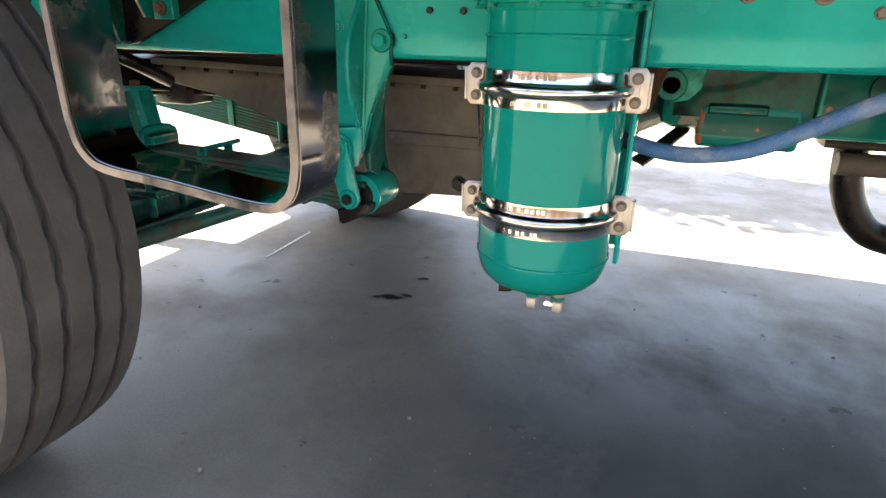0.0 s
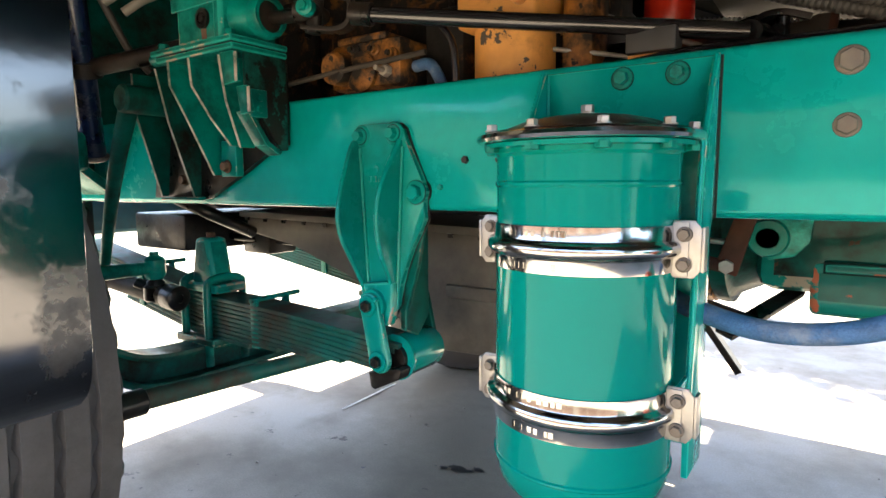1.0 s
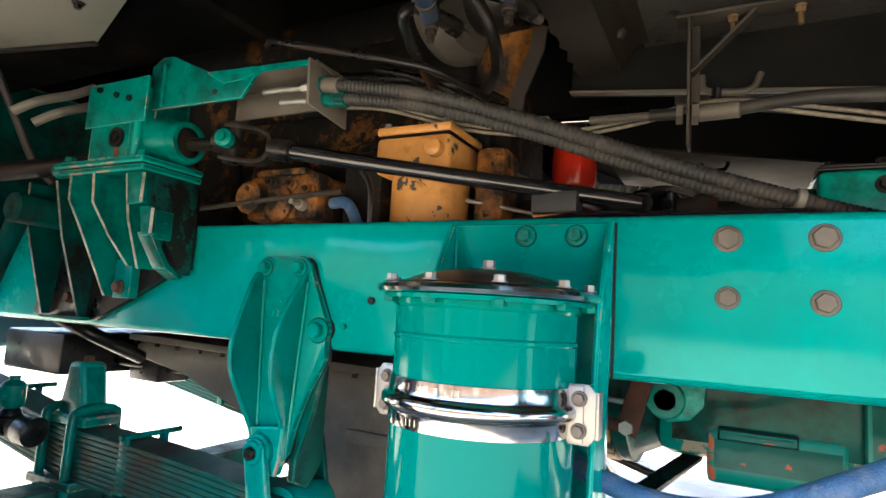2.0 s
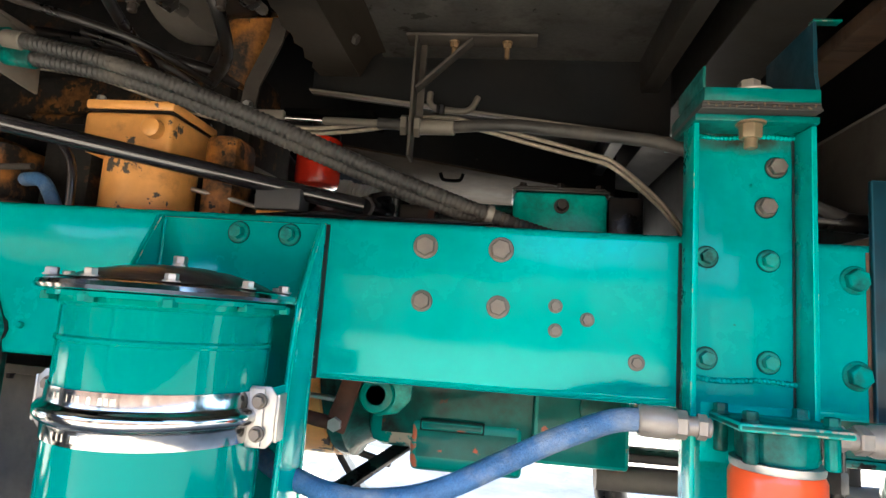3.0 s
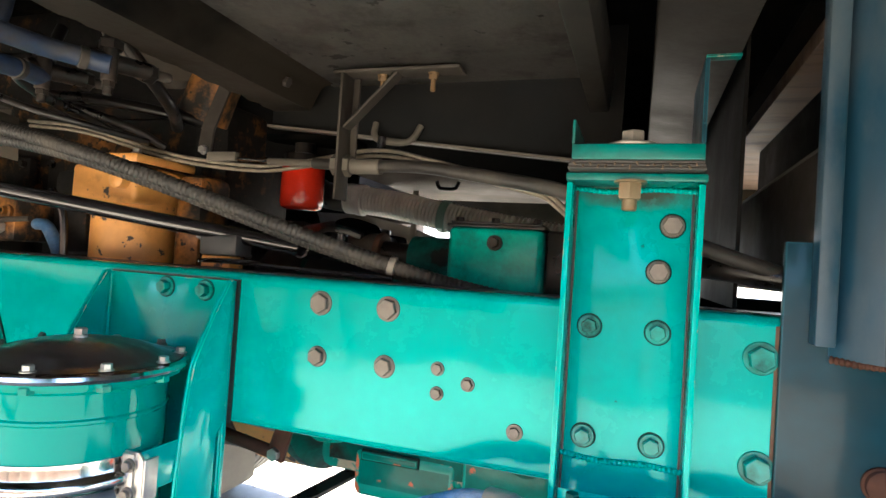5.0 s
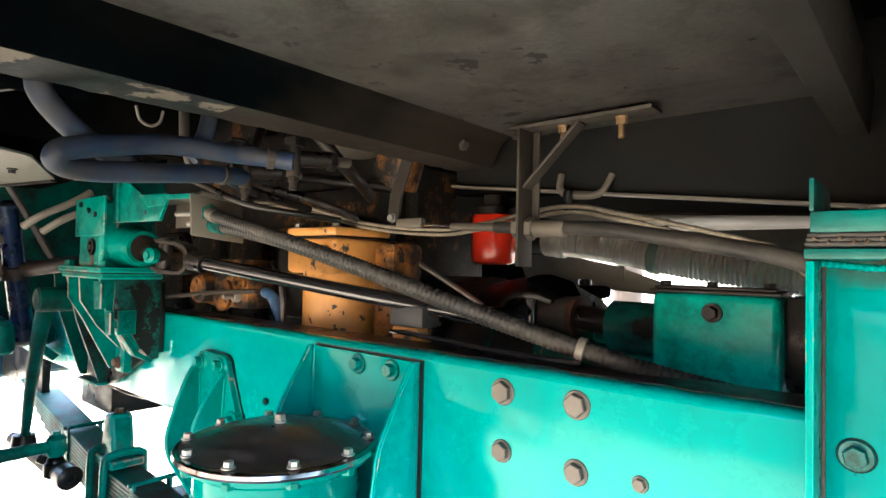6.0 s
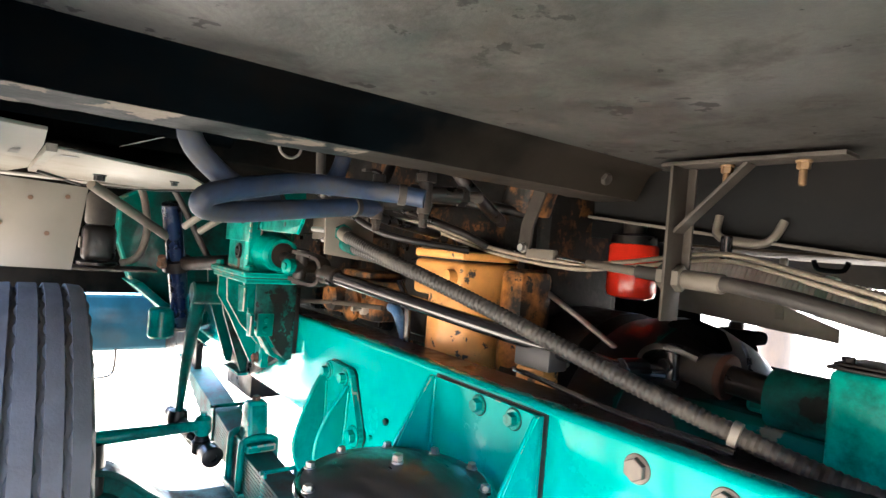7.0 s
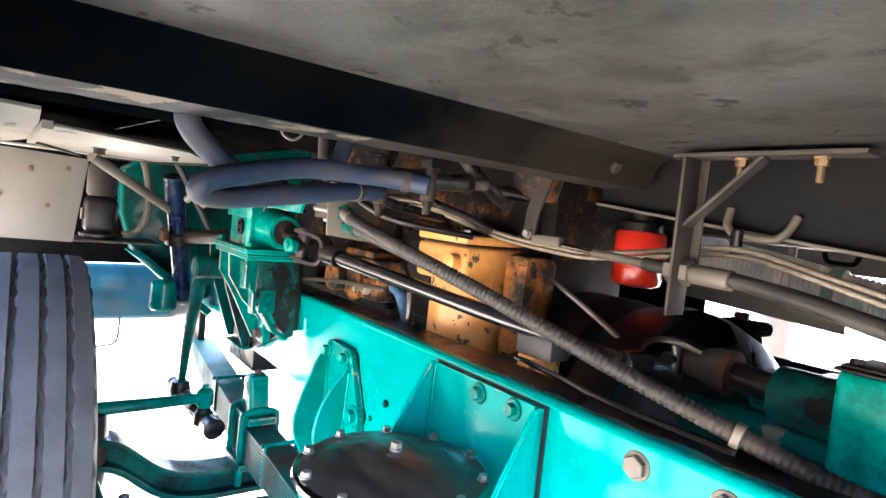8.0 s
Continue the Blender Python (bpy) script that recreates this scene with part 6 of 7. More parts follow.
    part("hat_section", bm_prism([(0.868, FLOOR_Z - 0.001), (0.872, 1.43), (0.905, 1.43), (0.912, FLOOR_Z - 0.001)], "y", -0.80, 0.95, 0.003), UNDER, b)
    b = thing("floor_beam", "wide dusty mounting beam behind the cab", "beam", "floor beams", at=(0, -0.028, 0.011))
    part("hat_section", bm_prism([(0.975, 1.455), (1.085, 1.44), (1.085, 1.57), (0.975, 1.585)], "y", -0.80, 1.2, 0.003), UNDER, b)
    # bracket under the floor
    k = thing("cable_hanger", "dusty angle bracket bolted under the cab floor", "bracket", at=(0, -0.02, 0.01))
    part("top_bar", bm_box(0.415, 0.155, 1.474, 0.66, 0.20, 1.480, 0.001), DARKDUST, k)
    part("post", bm_box(0.434, 0.150, 1.24, 0.439, 0.196, 1.474, 0.001), DARKDUST, k)
    part("flange", bm_box(0.434, 0.193, 1.30, 0.452, 0.198, 1.474, 0.001), DARKDUST, k)
    part("brace", bm_strap([Vector((0.439, 0.175, 1.375)), Vector((0.54, 0.175, 1.474))], 0.026, 0.005, Vector((0, 1, 0))), DARKDUST, k)
    for x in (0.505, 0.605):
        part("bolt", join(bm_rod((x, 0.18, 1.441), (x, 0.18, 1.474), 0.0048), bm_hex(0.0145, 0.009, pose(x, 0.18, 1.474, 180, 0, 0), 0.010)), BRASS, k, "brassy zinc bolt", smooth=30)
    u = thing("pull_handle", "bent steel loop welded under the floor lip", "loop", at=(0, -0.02, 0.014))
    part("loop", bm_tube(smooth_path([(0.452, 0.272, 1.405), (0.455, 0.262, 1.378), (0.475, 0.258, 1.366), (0.52, 0.258, 1.362), (0.54, 0.262, 1.372), (0.55, 0.272, 1.398)]), 0.0065, 12), DUSTY, u)
    part("zip_tie", bm_rod((0.478, 0.25, 1.335), (0.478, 0.25, 1.372), 0.009, seg=10), BLACK, u)
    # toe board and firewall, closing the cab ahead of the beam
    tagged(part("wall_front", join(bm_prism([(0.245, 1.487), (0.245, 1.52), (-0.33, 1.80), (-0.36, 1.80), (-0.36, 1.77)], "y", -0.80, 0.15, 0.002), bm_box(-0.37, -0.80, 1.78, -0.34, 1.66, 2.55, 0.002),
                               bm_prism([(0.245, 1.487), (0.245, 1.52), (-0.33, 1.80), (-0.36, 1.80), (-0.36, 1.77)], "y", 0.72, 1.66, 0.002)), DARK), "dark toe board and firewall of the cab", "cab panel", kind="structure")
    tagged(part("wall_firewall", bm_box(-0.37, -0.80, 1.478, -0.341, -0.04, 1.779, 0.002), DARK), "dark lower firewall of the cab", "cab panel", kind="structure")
    # The second, lower box is unseen, added to shade the floor's front part.
    tagged(part("wall_side", join(bm_box(-0.37, -0.83, 1.44, 0.92, -0.80, 2.55, 0.004), bm_box(-0.37, -0.83, 1.16, 0.64, -0.80, 1.438, 0.004)), CABPAINT), "green painted cab side, its unseen lower strip added to shade the floor", "cab side", kind="structure")
    tagged(part("wall_far_side", bm_box(-0.37, 1.66, 1.37, 2.4, 1.69, 2.55, 0.004), TUNNEL), "dusty far side of the cab and sleeper", "cab side", kind="structure")
    tagged(part("sill_far", bm_box(-0.37, 1.63, 1.31, 2.4, 1.658, 1.55, 0.004), TUNNEL), "dusty brown far sill of the cab", "cab panel", kind="structure")
    tagged(part("wall_back", bm_box(0.92, -0.83, 1.60, 0.95, 1.69, 2.55, 0.004), CABPAINT), "green painted cab back", "cab side", kind="structure")
    tagged(part("roof", bm_box(-0.37, -0.83, 2.55, 2.43, 1.69, 2.59, 0.01), CABPAINT), "green painted cab and sleeper roof", "cab roof", kind="structure")
    # The low skirt is unseen, added to keep light off the rear rail.
    tagged(part("wall_sleeper", join(bm_box(1.12, -0.83, 1.36, 2.4, -0.80, 2.55, 0.004), bm_box(1.40, -0.83, 0.60, 2.4, -0.80, 1.358, 0.004), bm_box(2.4, -0.83, 1.36, 2.43, 1.66, 2.55, 0.004))
                , CABPAINT), "green painted sleeper box sides, with an unseen low skirt added to shade the rail", "sleeper box", kind="structure")
    tagged(part("ceiling_sleeper", bm_box(1.20, -0.80, 1.50, 2.4, 1.66, 1.53, 0.003), RUSTFLOOR), "rust-stained brown underside of the sleeper floor", "sleeper floor", kind="structure")
    # Three dark sheets added to keep sky out of gaps that are only dim.
    tagged(part("wall_gap", bm_box(1.10, 0.12, 1.109, 1.106, 1.30, 1.59, 0.001), WEB), "dark sheet added to close the bright gap ahead of the sleeper", "cab panel", kind="structure")
    tagged(part("wall_far_gap", bm_box(0.86, 1.26, 1.30, 1.095, 1.27, 1.75, 0.001), DARK), "dark sheet added to close the bright gap behind the cab", "cab panel", kind="structure")
    tagged(part("ceiling_gap", bm_box(0.90, -0.80, 1.59, 1.20, 1.66, 1.60, 0.001), DARK), "dark sheet added to darken the gap between cab and sleeper", "cab panel", kind="structure")


make_cab()


def make_front_frame():
    t = thing("fender_support", "dusty tan sheet steel bracing under the fender", "support plate")
    plate = part("plate", bm_prism([(-0.115, -0.603), (-0.299, -0.376), (-0.62, -0.25), (-0.94, -0.318), (-1.078, -0.495), (-0.661, -0.612)], "z", 1.432, 1.437, 0.001), TAN, t)
    part("lip", bm_strap([Vector(p) for p in ((-0.661, -0.614, 1.429), (-1.078, -0.497, 1.429), (-0.94, -0.319, 1.429), (-0.62, -0.252, 1.429))], 0.005, 0.012, Vector((0, 0, 1))), GREASE, t)
    part("hole", bm_rod((-0.205, -0.583, 1.4312), (-0.205, -0.583, 1.4318), 0.014, seg=14, chamfer=0.0), OILSHADE, plate)
    part("plate_bolt", bm_hex(0.02, 0.012, pose(-0.575, -0.500, 1.432, 180, 0, 0), 0.014), GREASE, t, smooth=30)
    part("plate_bolt", bm_hex(0.012, 0.008, pose(-0.50, -0.36, 1.432, 180, 0, 0), 0.010), GREASE, t, smooth=30)
    part("corner_plate", bm_prism([(0.16, -0.80), (0.08, -0.625), (-0.10, -0.622), (-0.655, -0.63), (-1.03, -0.69), (-1.18, -0.80)], "z", 1.434, 1.439, 0.001), TAN, t)
    part("fold", bm_strap([Vector((-0.66, -0.622, 1.432)), Vector((-0.10, -0.612, 1.432))], 0.014, 0.012, Vector((0, 1, 0))), TAN, t)
    part("slot", bm_prism([(-0.30, -0.665), (-0.22, -0.66), (-0.20, -0.648), (-0.29, -0.650)], "z", 1.4332, 1.4338, 0.0), OILSHADE, t)
    s = thing("splash_panel", "light grey dusty splash panel behind the tyre", "splash panel", at=(0, -0.015, -0.026))
    part("panel", bm_prism([(-0.82, 1.455), (-0.475, 1.44), (-0.50, 1.217), (-0.82, 1.225)], "x", -0.905, -0.898, 0.001), TAN, s)
    part("top_flange", bm_box(-0.99, -0.82, 1.456, -0.898, -0.34, 1.461, 0.001), TAN, s)
    for y, z in ((-0.60, 1.40), (-0.66, 1.33), (-0.56, 1.31), (-0.52, 1.41)):
        part("screw", bm_hex(0.011, 0.005, pose(-0.898, y, z, 0, 90, 0)), RUST, s, smooth=30)
    r = thing("radiator_shroud", "green sheet metal radiator shroud at the front", "radiator shroud")
    part("panel", bm_prism([(-0.05, 1.60), (-0.33, 1.42), (-0.325, 1.255), (-0.275, 1.11), (-0.15, 0.985), (0.0, 0.92), (0.86, 0.92), (0.96, 1.0), (0.91, 1.60)], "x", -1.64, -1.55, 0.012), GRIMY, r)
    part("lower_shelf", bm_prism([(-0.285, 1.105), (-0.255, 1.115), (0.0, 0.90), (-0.02, 0.88)], "x", -1.66, -1.40, 0.002), CASTG, r)
    part("core", bm_box(-1.72, -0.02, 0.95, -1.645, 0.88, 1.62, 0.005), DARK, r)
    b = thing("bumper", "dark blue-grey front bumper on two brackets", "bumper")
    part("bar", bm_box(-2.35, -0.82, 0.685, -2.29, 1.68, 0.972, 0.02), NAVY, b)
    for y in (0.03, 0.80):
        part("bracket", bm_box(-2.29, y, 0.70, -1.70, y + 0.03, 0.90, 0.004), GREASE, b)
    part("wire_loop", bm_tube(smooth_path([(-2.284, -0.197, 0.70), (-2.284, -0.197, 0.62), (-2.284, -0.21, 0.575), (-2.284, -0.26, 0.56), (-2.284, -0.50, 0.545)]), 0.006, 8), GREASE, b)
    p = thing("washer_pump", "grey canister pump behind the splash panel", "pump", at=(0, -0.068, 0.004))
    part("body", bm_box(-1.205, -0.405, 1.195, -1.115, -0.315, 1.31, 0.022, seg=4), GREASE, p)
    part("motor", bm_lathe([(0.0, 0.0), (0.036, 0.0), (0.042, 0.008), (0.042, 0.085), (0.034, 0.10), (0.0, 0.10)], Matrix.Translation((-1.16, -0.36, 1.311)), 24), DARKDUST, p)
    part("cap", bm_box(-1.178, -0.412, 1.235, -1.142, -0.4055, 1.27, 0.002), DUSTY, p)
    part("base_flange", bm_lathe([(0.0, 0.0), (0.045, 0.0), (0.056, 0.006), (0.056, 0.014), (0.0, 0.014)], Matrix.Translation((-1.16, -0.36, 1.180)), 26), GREASE, p)
    part("shelf", bm_box(-1.24, -0.43, 1.172, -1.09, -0.20, 1.179, 0.002), DARKDUST, p)
    part("outlet_pipe", bm_tube(smooth_path([(-1.13, -0.301, 1.196), (-1.13, -0.27, 1.205), (-1.13, -0.246, 1.231), (-1.13, -0.234, 1.28), (-1.13, -0.233, 1.332), (-1.13, -0.245, 1.40), (-1.13, -0.257, 1.436)]), 0.011, 12), DUSTY, p)
    # fenders and hood, closing the engine bay; unseen outer skirt added to block light
    for name, box in (("fender_top", (-1.80, -0.86, 1.50, -0.3705, -0.04, 1.52)), ("shade_skirt", (-1.80, -0.88, 1.34, -0.372, -0.86, 1.52)), ("fender_front", (-1.82, -0.86, 1.03, -1.80, -0.06, 1.52)), ("fender_far", (-1.80, 0.90, 1.50, -0.3705, 1.70, 1.52))):
        tagged(part(name, bm_box(*box, 0.004), DARK), "dark sheet steel of the front fender, with an unseen skirt added to block light", "fender", kind="structure")
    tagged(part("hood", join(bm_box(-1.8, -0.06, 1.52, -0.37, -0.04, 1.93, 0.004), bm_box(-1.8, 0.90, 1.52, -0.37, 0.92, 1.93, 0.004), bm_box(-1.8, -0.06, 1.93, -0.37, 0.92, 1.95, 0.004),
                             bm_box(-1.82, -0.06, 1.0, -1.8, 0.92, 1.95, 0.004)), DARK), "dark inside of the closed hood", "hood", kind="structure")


make_front_frame()


def make_step():
    s = thing("step_loop", "polished steel step loop with a worn edge below the cab", "step", at=(0, -0.003, -0.018))
    pts = smooth_path([(-0.095, -0.806, 1.44), (-0.096, -0.806, 1.10), (-0.098, -0.806, 0.90), (-0.096, -0.806, 0.845), (-0.085, -0.806, 0.822), (-0.062, -0.806, 0.812),
                       (0.0, -0.806, 0.806), (0.092, -0.806, 0.796), (0.118, -0.806, 0.803), (0.130, -0.806, 0.825), (0.132, -0.806, 0.88), (0.134, -0.806, 1.10), (0.134, -0.806, 1.44)], 6)
    part("strap", bm_strap(pts, 0.058, 0.0085, Vector((0, 1, 0))), POLISHED, s)
    part("edge", bm_strap([p - Vector((0, 0.0305, 0)) for p in pts], 0.0022, 0.0072, Vector((0, 1, 0))), EDGESTEEL, s, "worn bare steel edge")


make_step()


# ---- rear bracket, fuel filter, sleeper mount ----
def make_cross_bracket():
    c = thing("cab_mount_bracket", "turquoise-green channel bracket standing on the rail with bolts", "bracket")
    x0, x1, z0, z1 = 0.882, 1.037, 0.52, 1.262
    part("web", bm_box(x0, -0.003, z0, x1, 0.004, z1, 0.001), MOUNTWEB, c)
    part("flange", bm_prism([(-0.0035, z0), (-0.052, z0), (-0.052, z1 - 0.002), (-0.0035, z1)], "x", x0 - 0.004, x0 + 0.003, 0.001), GREEN, c)
    part("flange", bm_prism([(-0.0035, z0), (-0.052, z0), (-0.052, z1 - 0.002), (-0.0035, z1)], "x", x1 - 0.003, x1 + 0.004, 0.001), GREEN, c)
    part("top_plate", bm_box(x0 - 0.005, -0.058, 1.262, x1 + 0.006, 0.10, 1.272, 0.002), MOUNTG, c)
    for z, r in ((0.905, 0.0045), (1.259, 0.004)):
        part("weld_seam", corrugated(even_path([(x0 + 0.003, -0.004, z), (x0 + 0.05, -0.004, z - 0.004), (x1 - 0.05, -0.004, z), (x1 - 0.003, -0.004, z - 0.002)], 0.003), r, 0.0012), GREEN, c)
    # Thin black strips along the inner corners.
    for x in (x0 + 0.0035, x1 - 0.0065):
        part("corner_line", bm_box(x, -0.0052, z0, x + 0.003, -0.0032, z1 - 0.003, 0.0), OILSHADE, c)
    # Black rim paints the shadow gap between bracket and rail.
    part("sealant_shade", bm_box(x0 - 0.006, 0.0042, 0.858, x1 + 0.0065, 0.0058, 1.0955, 0.0), OILSHADE, c)
    for x, z in ((0.913, 1.076), (0.998, 1.075), (0.913, 0.931), (0.998, 0.931)):
        bolt(c, x, -0.003, z, 0.0185, 0.011, 0.015, GREEN, 12)
    for x, z in ((1.009, 1.213), (0.995, 1.153)):
        bolt(c, x, -0.003, z, 0.022, 0.010, 0.0145, BOLT, 33, label="bare grey flanged bolt")
    m = thing("mount_pad", "black rubber mounting pad between green plates", "rubber mount", at=(0, -0.018, 0.001))
    for k in range(3):
        part("pad", bm_box(x0 - 0.002 + 0.001 * k, -0.056 + 0.0008 * (k % 2), 1.2725 + 0.004 * k, x1 + 0.002 - 0.001 * k, 0.09, 1.2762 + 0.004 * k, 0.0014), RUBBER, m, "layered rubber pad")
    rnd = random.Random(31)
    for k in range(16):
        x = x0 + 0.008 + 0.0092 * k
        part("cord", bm_rod((x, -0.0565, 1.2775), (x + rnd.uniform(-0.003, 0.003), -0.0595, 1.2815 - rnd.uniform(0.0, 0.010)), 0.0013, seg=6, chamfer=0.0003), CORD, m, "frayed cord end")
    part("upper_angle", join(bm_box(x0 + 0.002, -0.055, 1.2845, x1, 0.10, 1.304, 0.002)), MOUNTG, m, "turquoise-green upper mounting angle")
    part("side_lip", bm_box(x0 + 0.001, -0.052, 1.3045, x0 + 0.005, 0.06, 1.335, 0.001), MOUNTG, m)
    # Navy paints the shade on the green upright's face.
    part("upright", bm_prism([(-0.052, 1.3045), (0.10, 1.3045), (0.10, 1.408), (-0.045, 1.408), (-0.045, 1.33)], "x", x1 - 0.005, x1, 0.001), NAVY, m, "green upright of the mount, its shade coloured navy-dark")
    part("upright_lip", bm_box(x1 - 0.0045, -0.045, 1.4085, x1 + 0.034, -0.030, 1.412, 0.001), GRIMY, m)
    part("bolt", join(bm_hex(0.026, 0.014, pose(0.955, -0.025, 1.3085), 0.018, 0.003), bm_lathe([(0.0, 0.0), (0.030, 0.0), (0.031, 0.002), (0.030, 0.004), (0.0, 0.004)], pose(0.955, -0.025, 1.3045), 28)), ZINC, m, smooth=30)
    part("nut", join(bm_hex(0.026, 0.02, pose(0.955, -0.03, 1.262, 180, 0, 0), 0.02), bm_rod((0.955, -0.03, 1.225), (0.955, -0.03, 1.245), 0.009)), TANBRASS, m, "tan zinc nut", smooth=30)


make_cross_bracket()


def make_fuel_filter():
    f = thing("fuel_filter", "bright orange spin-on fuel filter under a green header", "fuel filter")
    cx, cy = 0.962, -0.105
    m = Matrix.Translation((cx, cy, 0))
    part("can", bm_lathe([(0.0, 0.60), (0.045, 0.60), (0.052, 0.608), (0.0535, 0.62), (0.0535, 0.80), (0.050, 0.808), (0.0, 0.808)], m, 44), ORANGE, f, "bright orange filter can")
    part("seal_ring", bm_lathe([(0.0, 0.8085), (0.051, 0.8085), (0.052, 0.812), (0.052, 0.818), (0.0, 0.818)], m, 40), STEEL, f)
    part("header", bm_box(0.90, -0.155, 0.855, 1.027, -0.0545, 0.865, 0.003), CASTG, f)
    part("bowl", bm_lathe([(0.0, 0.8185), (0.044, 0.8185), (0.046, 0.83), (0.046, 0.8545), (0.0, 0.8545)], m, 30), CASTG, f)
    part("rear_plate", bm_box(0.89, -0.0535, 0.80, 1.027, -0.0525, 0.875, 0.0), GREEN, f)
    for x, y in ((0.918, -0.14), (1.008, -0.14), (0.91, -0.07), (1.007, -0.07)):
        bolt(f, 0, 0, 0, 0.015, 0.010, 0.010, CASTG, 14, m=pose(x, y, 0.865))
        part("post", bm_rod((x, y, 0.818), (x, y, 0.855), 0.0085), CASTG, f)
    for k in range(7):
        a = radians(222)
        mm = Matrix.Translation((cx + 0.0537 * math.cos(a), cy + 0.0537 * math.sin(a), 0.775 - 0.012 * k)) @ Matrix.Rotation(a, 4, "Z")
        part("mark", bm_box(-0.0004, -0.0042, -0.0035, 0.0006, 0.0042, 0.0035, 0, mm), GREASE, f, smooth=0)
    for side, pts in ((-1, [(0.808, -0.09, 0.850), (0.77, -0.09, 0.845), (0.70, -0.09, 0.815), (0.63, -0.09, 0.778), (0.56, -0.085, 0.740), (0.50, -0.08, 0.720), (0.43, -0.07, 0.711), (0.36, -0.05, 0.718), (0.28, -0.02, 0.742), (0.2, 0.05, 0.80)]),
                      (1, [(1.122, -0.088, 0.848), (1.145, -0.088, 0.843), (1.18, -0.088, 0.825), (1.215, -0.09, 0.79), (1.24, -0.092, 0.72), (1.245, -0.095, 0.60)])):
        h = thing("fuel_hose", "blue braided fuel hose with crimped steel end", "hose", "fuel hoses", at=(0, 0.009, -0.001))
        part("hose", bm_tube(smooth_path(pts, 10), 0.0152, 18), BLUEHOSE, h)
        a, b = Vector(pts[0]), Vector((0.892 if side < 0 else 1.03, -0.098, 0.848))
        d = (b - a)
        L = d.length
        part("crimp", bm_lathe([(0.0175, -0.004), (0.0205, 0.0), (0.0205, L * 0.38), (0.017, L * 0.5), (0.012, L * 0.52)], along(a, b), 22), ZINC, h, "crimped steel hose end")
        part("swivel_nut", bm_hex(0.032, L * 0.16, along(a + d * 0.5, b)), ZINC, h, smooth=30)
        part("adapter", join(bm_rod(a + d * 0.62, b, 0.0125), bm_hex(0.028, L * 0.14, along(a + d * 0.8, b))), ZINC, h, smooth=30)


make_fuel_filter()


def make_sleeper_mount():
    s = thing("sleeper_mount", "dark navy steel mounting plate with a tall angle bar", "bracket")
    part("plate", bm_box(1.137, -0.006, 0.86, 1.302, 0.004, 1.20, 0.002), NAVY, s)
    part("rust_edge", bm_box(1.1335, 0.0042, 0.859, 1.3055, 0.0056, 1.096, 0.0), RUST, s, "rusty scale along the plate edge")
    part("bar", bm_prism([(1.186, -0.003), (1.186, -0.010), (1.226, -0.050), (1.236, -0.050), (1.242, -0.045), (1.242, -0.008)], "z", 1.066, 1.75, 0.001), NAVYWORN, s)
    part("side_bar", bm_box(1.165, -0.035, 1.08, 1.186, -0.0065, 1.75, 0.002), NAVYWORN, s)
    part("weld_bead", corrugated(even_path([(1.2435, -0.046, 1.20), (1.2435, -0.0465, 1.27), (1.2435, -0.046, 1.325)], 0.003), 0.0032, 0.0004), NAVYWORN, s)
    part("weld_bead", corrugated(even_path([(1.188, -0.012, 1.064), (1.21, -0.03, 1.063), (1.24, -0.045, 1.064)], 0.003), 0.005, 0.0015), DARKRUST, s)
    part("bolt", bm_lathe([(0.0, 0.0), (0.021, 0.0), (0.021, 0.004), (0.0185, 0.006), (0.0185, 0.013), (0.014, 0.017), (0.0, 0.018)], pose(1.245, -0.006, 0.927, 90, 0, 0), 24), DARKRUST, s, "rusty round-headed bolt")
    b = thing("sleeper_beam", "dark navy box beam under the sleeper", "beam", at=(0, -0.016, -0.023))
    part("web", bm_box(1.243, -0.80, 1.222, 1.249, -0.045, 1.342, 0.001), NAVY, b)
    part("lower_flange", bm_box(1.243, -0.80, 1.215, 1.315, -0.045, 1.2215, 0.001), DUSTY, b, "dusty lower flange")
    part("upper_flange", bm_box(1.243, -0.80, 1.3425, 1.30, -0.045, 1.348, 0.001), NAVY, b)
    # Dark sheet added in place of the shaded gap below the beam.
    tagged(part("wall_inner", bm_box(1.27, 0.095, 1.207, 1.8, 0.101, 1.499, 0.001), DARK), "dark sheet added for the black gap under the sleeper", "sleeper panel", kind="structure")
    b = thing("sleeper_beam", "dusty brown cross beam on the rails under the sleeper", "beam", at=(0, -0.017, 0.027))
    part("web", bm_box(1.19, 0.02, 1.1085, 1.197, 0.95, 1.302, 0.001), DARKDUST, b)
    part("upper_flange", bm_box(1.19, 0.02, 1.3025, 1.26, 0.95, 1.308, 0.001), DUSTY, b)
    part("back_web", bm_box(1.262, 0.02, 1.302, 1.268, 0.95, 1.50, 0.001), WEB, b)
    w = thing("wood_spacer", "bare wooden spacer lying on the chassis rail", "spacer")
    part("block", bm_box(1.334, 0.018, 1.130, 2.2, 0.085, 1.161, 0.002), WOOD, w)
    part("liner", bm_box(1.334, 0.022, 1.1095, 2.2, 0.083, 1.1295, 0.001), GREEN, w, "green strip under the wood")
    c = thing("sub_frame", "dusty grey-green steel channel on a wooden spacer over the rail", "channel")
    part("channel", bm_box(1.3335, 0.018, 1.1615, 2.3, 0.09, 1.211, 0.003), DUSTGREEN, c)
    part("end_block", bm_box(1.263, 0.012, 1.1085, 1.333, 0.09, 1.213, 0.003), DUSTGREEN, c)
    part("hook", bm_tube(smooth_path([(1.370, 0.017, 1.195), (1.359, 0.015, 1.190), (1.357, 0.015, 1.180), (1.366, 0.016, 1.174), (1.376, 0.017, 1.174)]), 0.0022, 8), RUST, c)
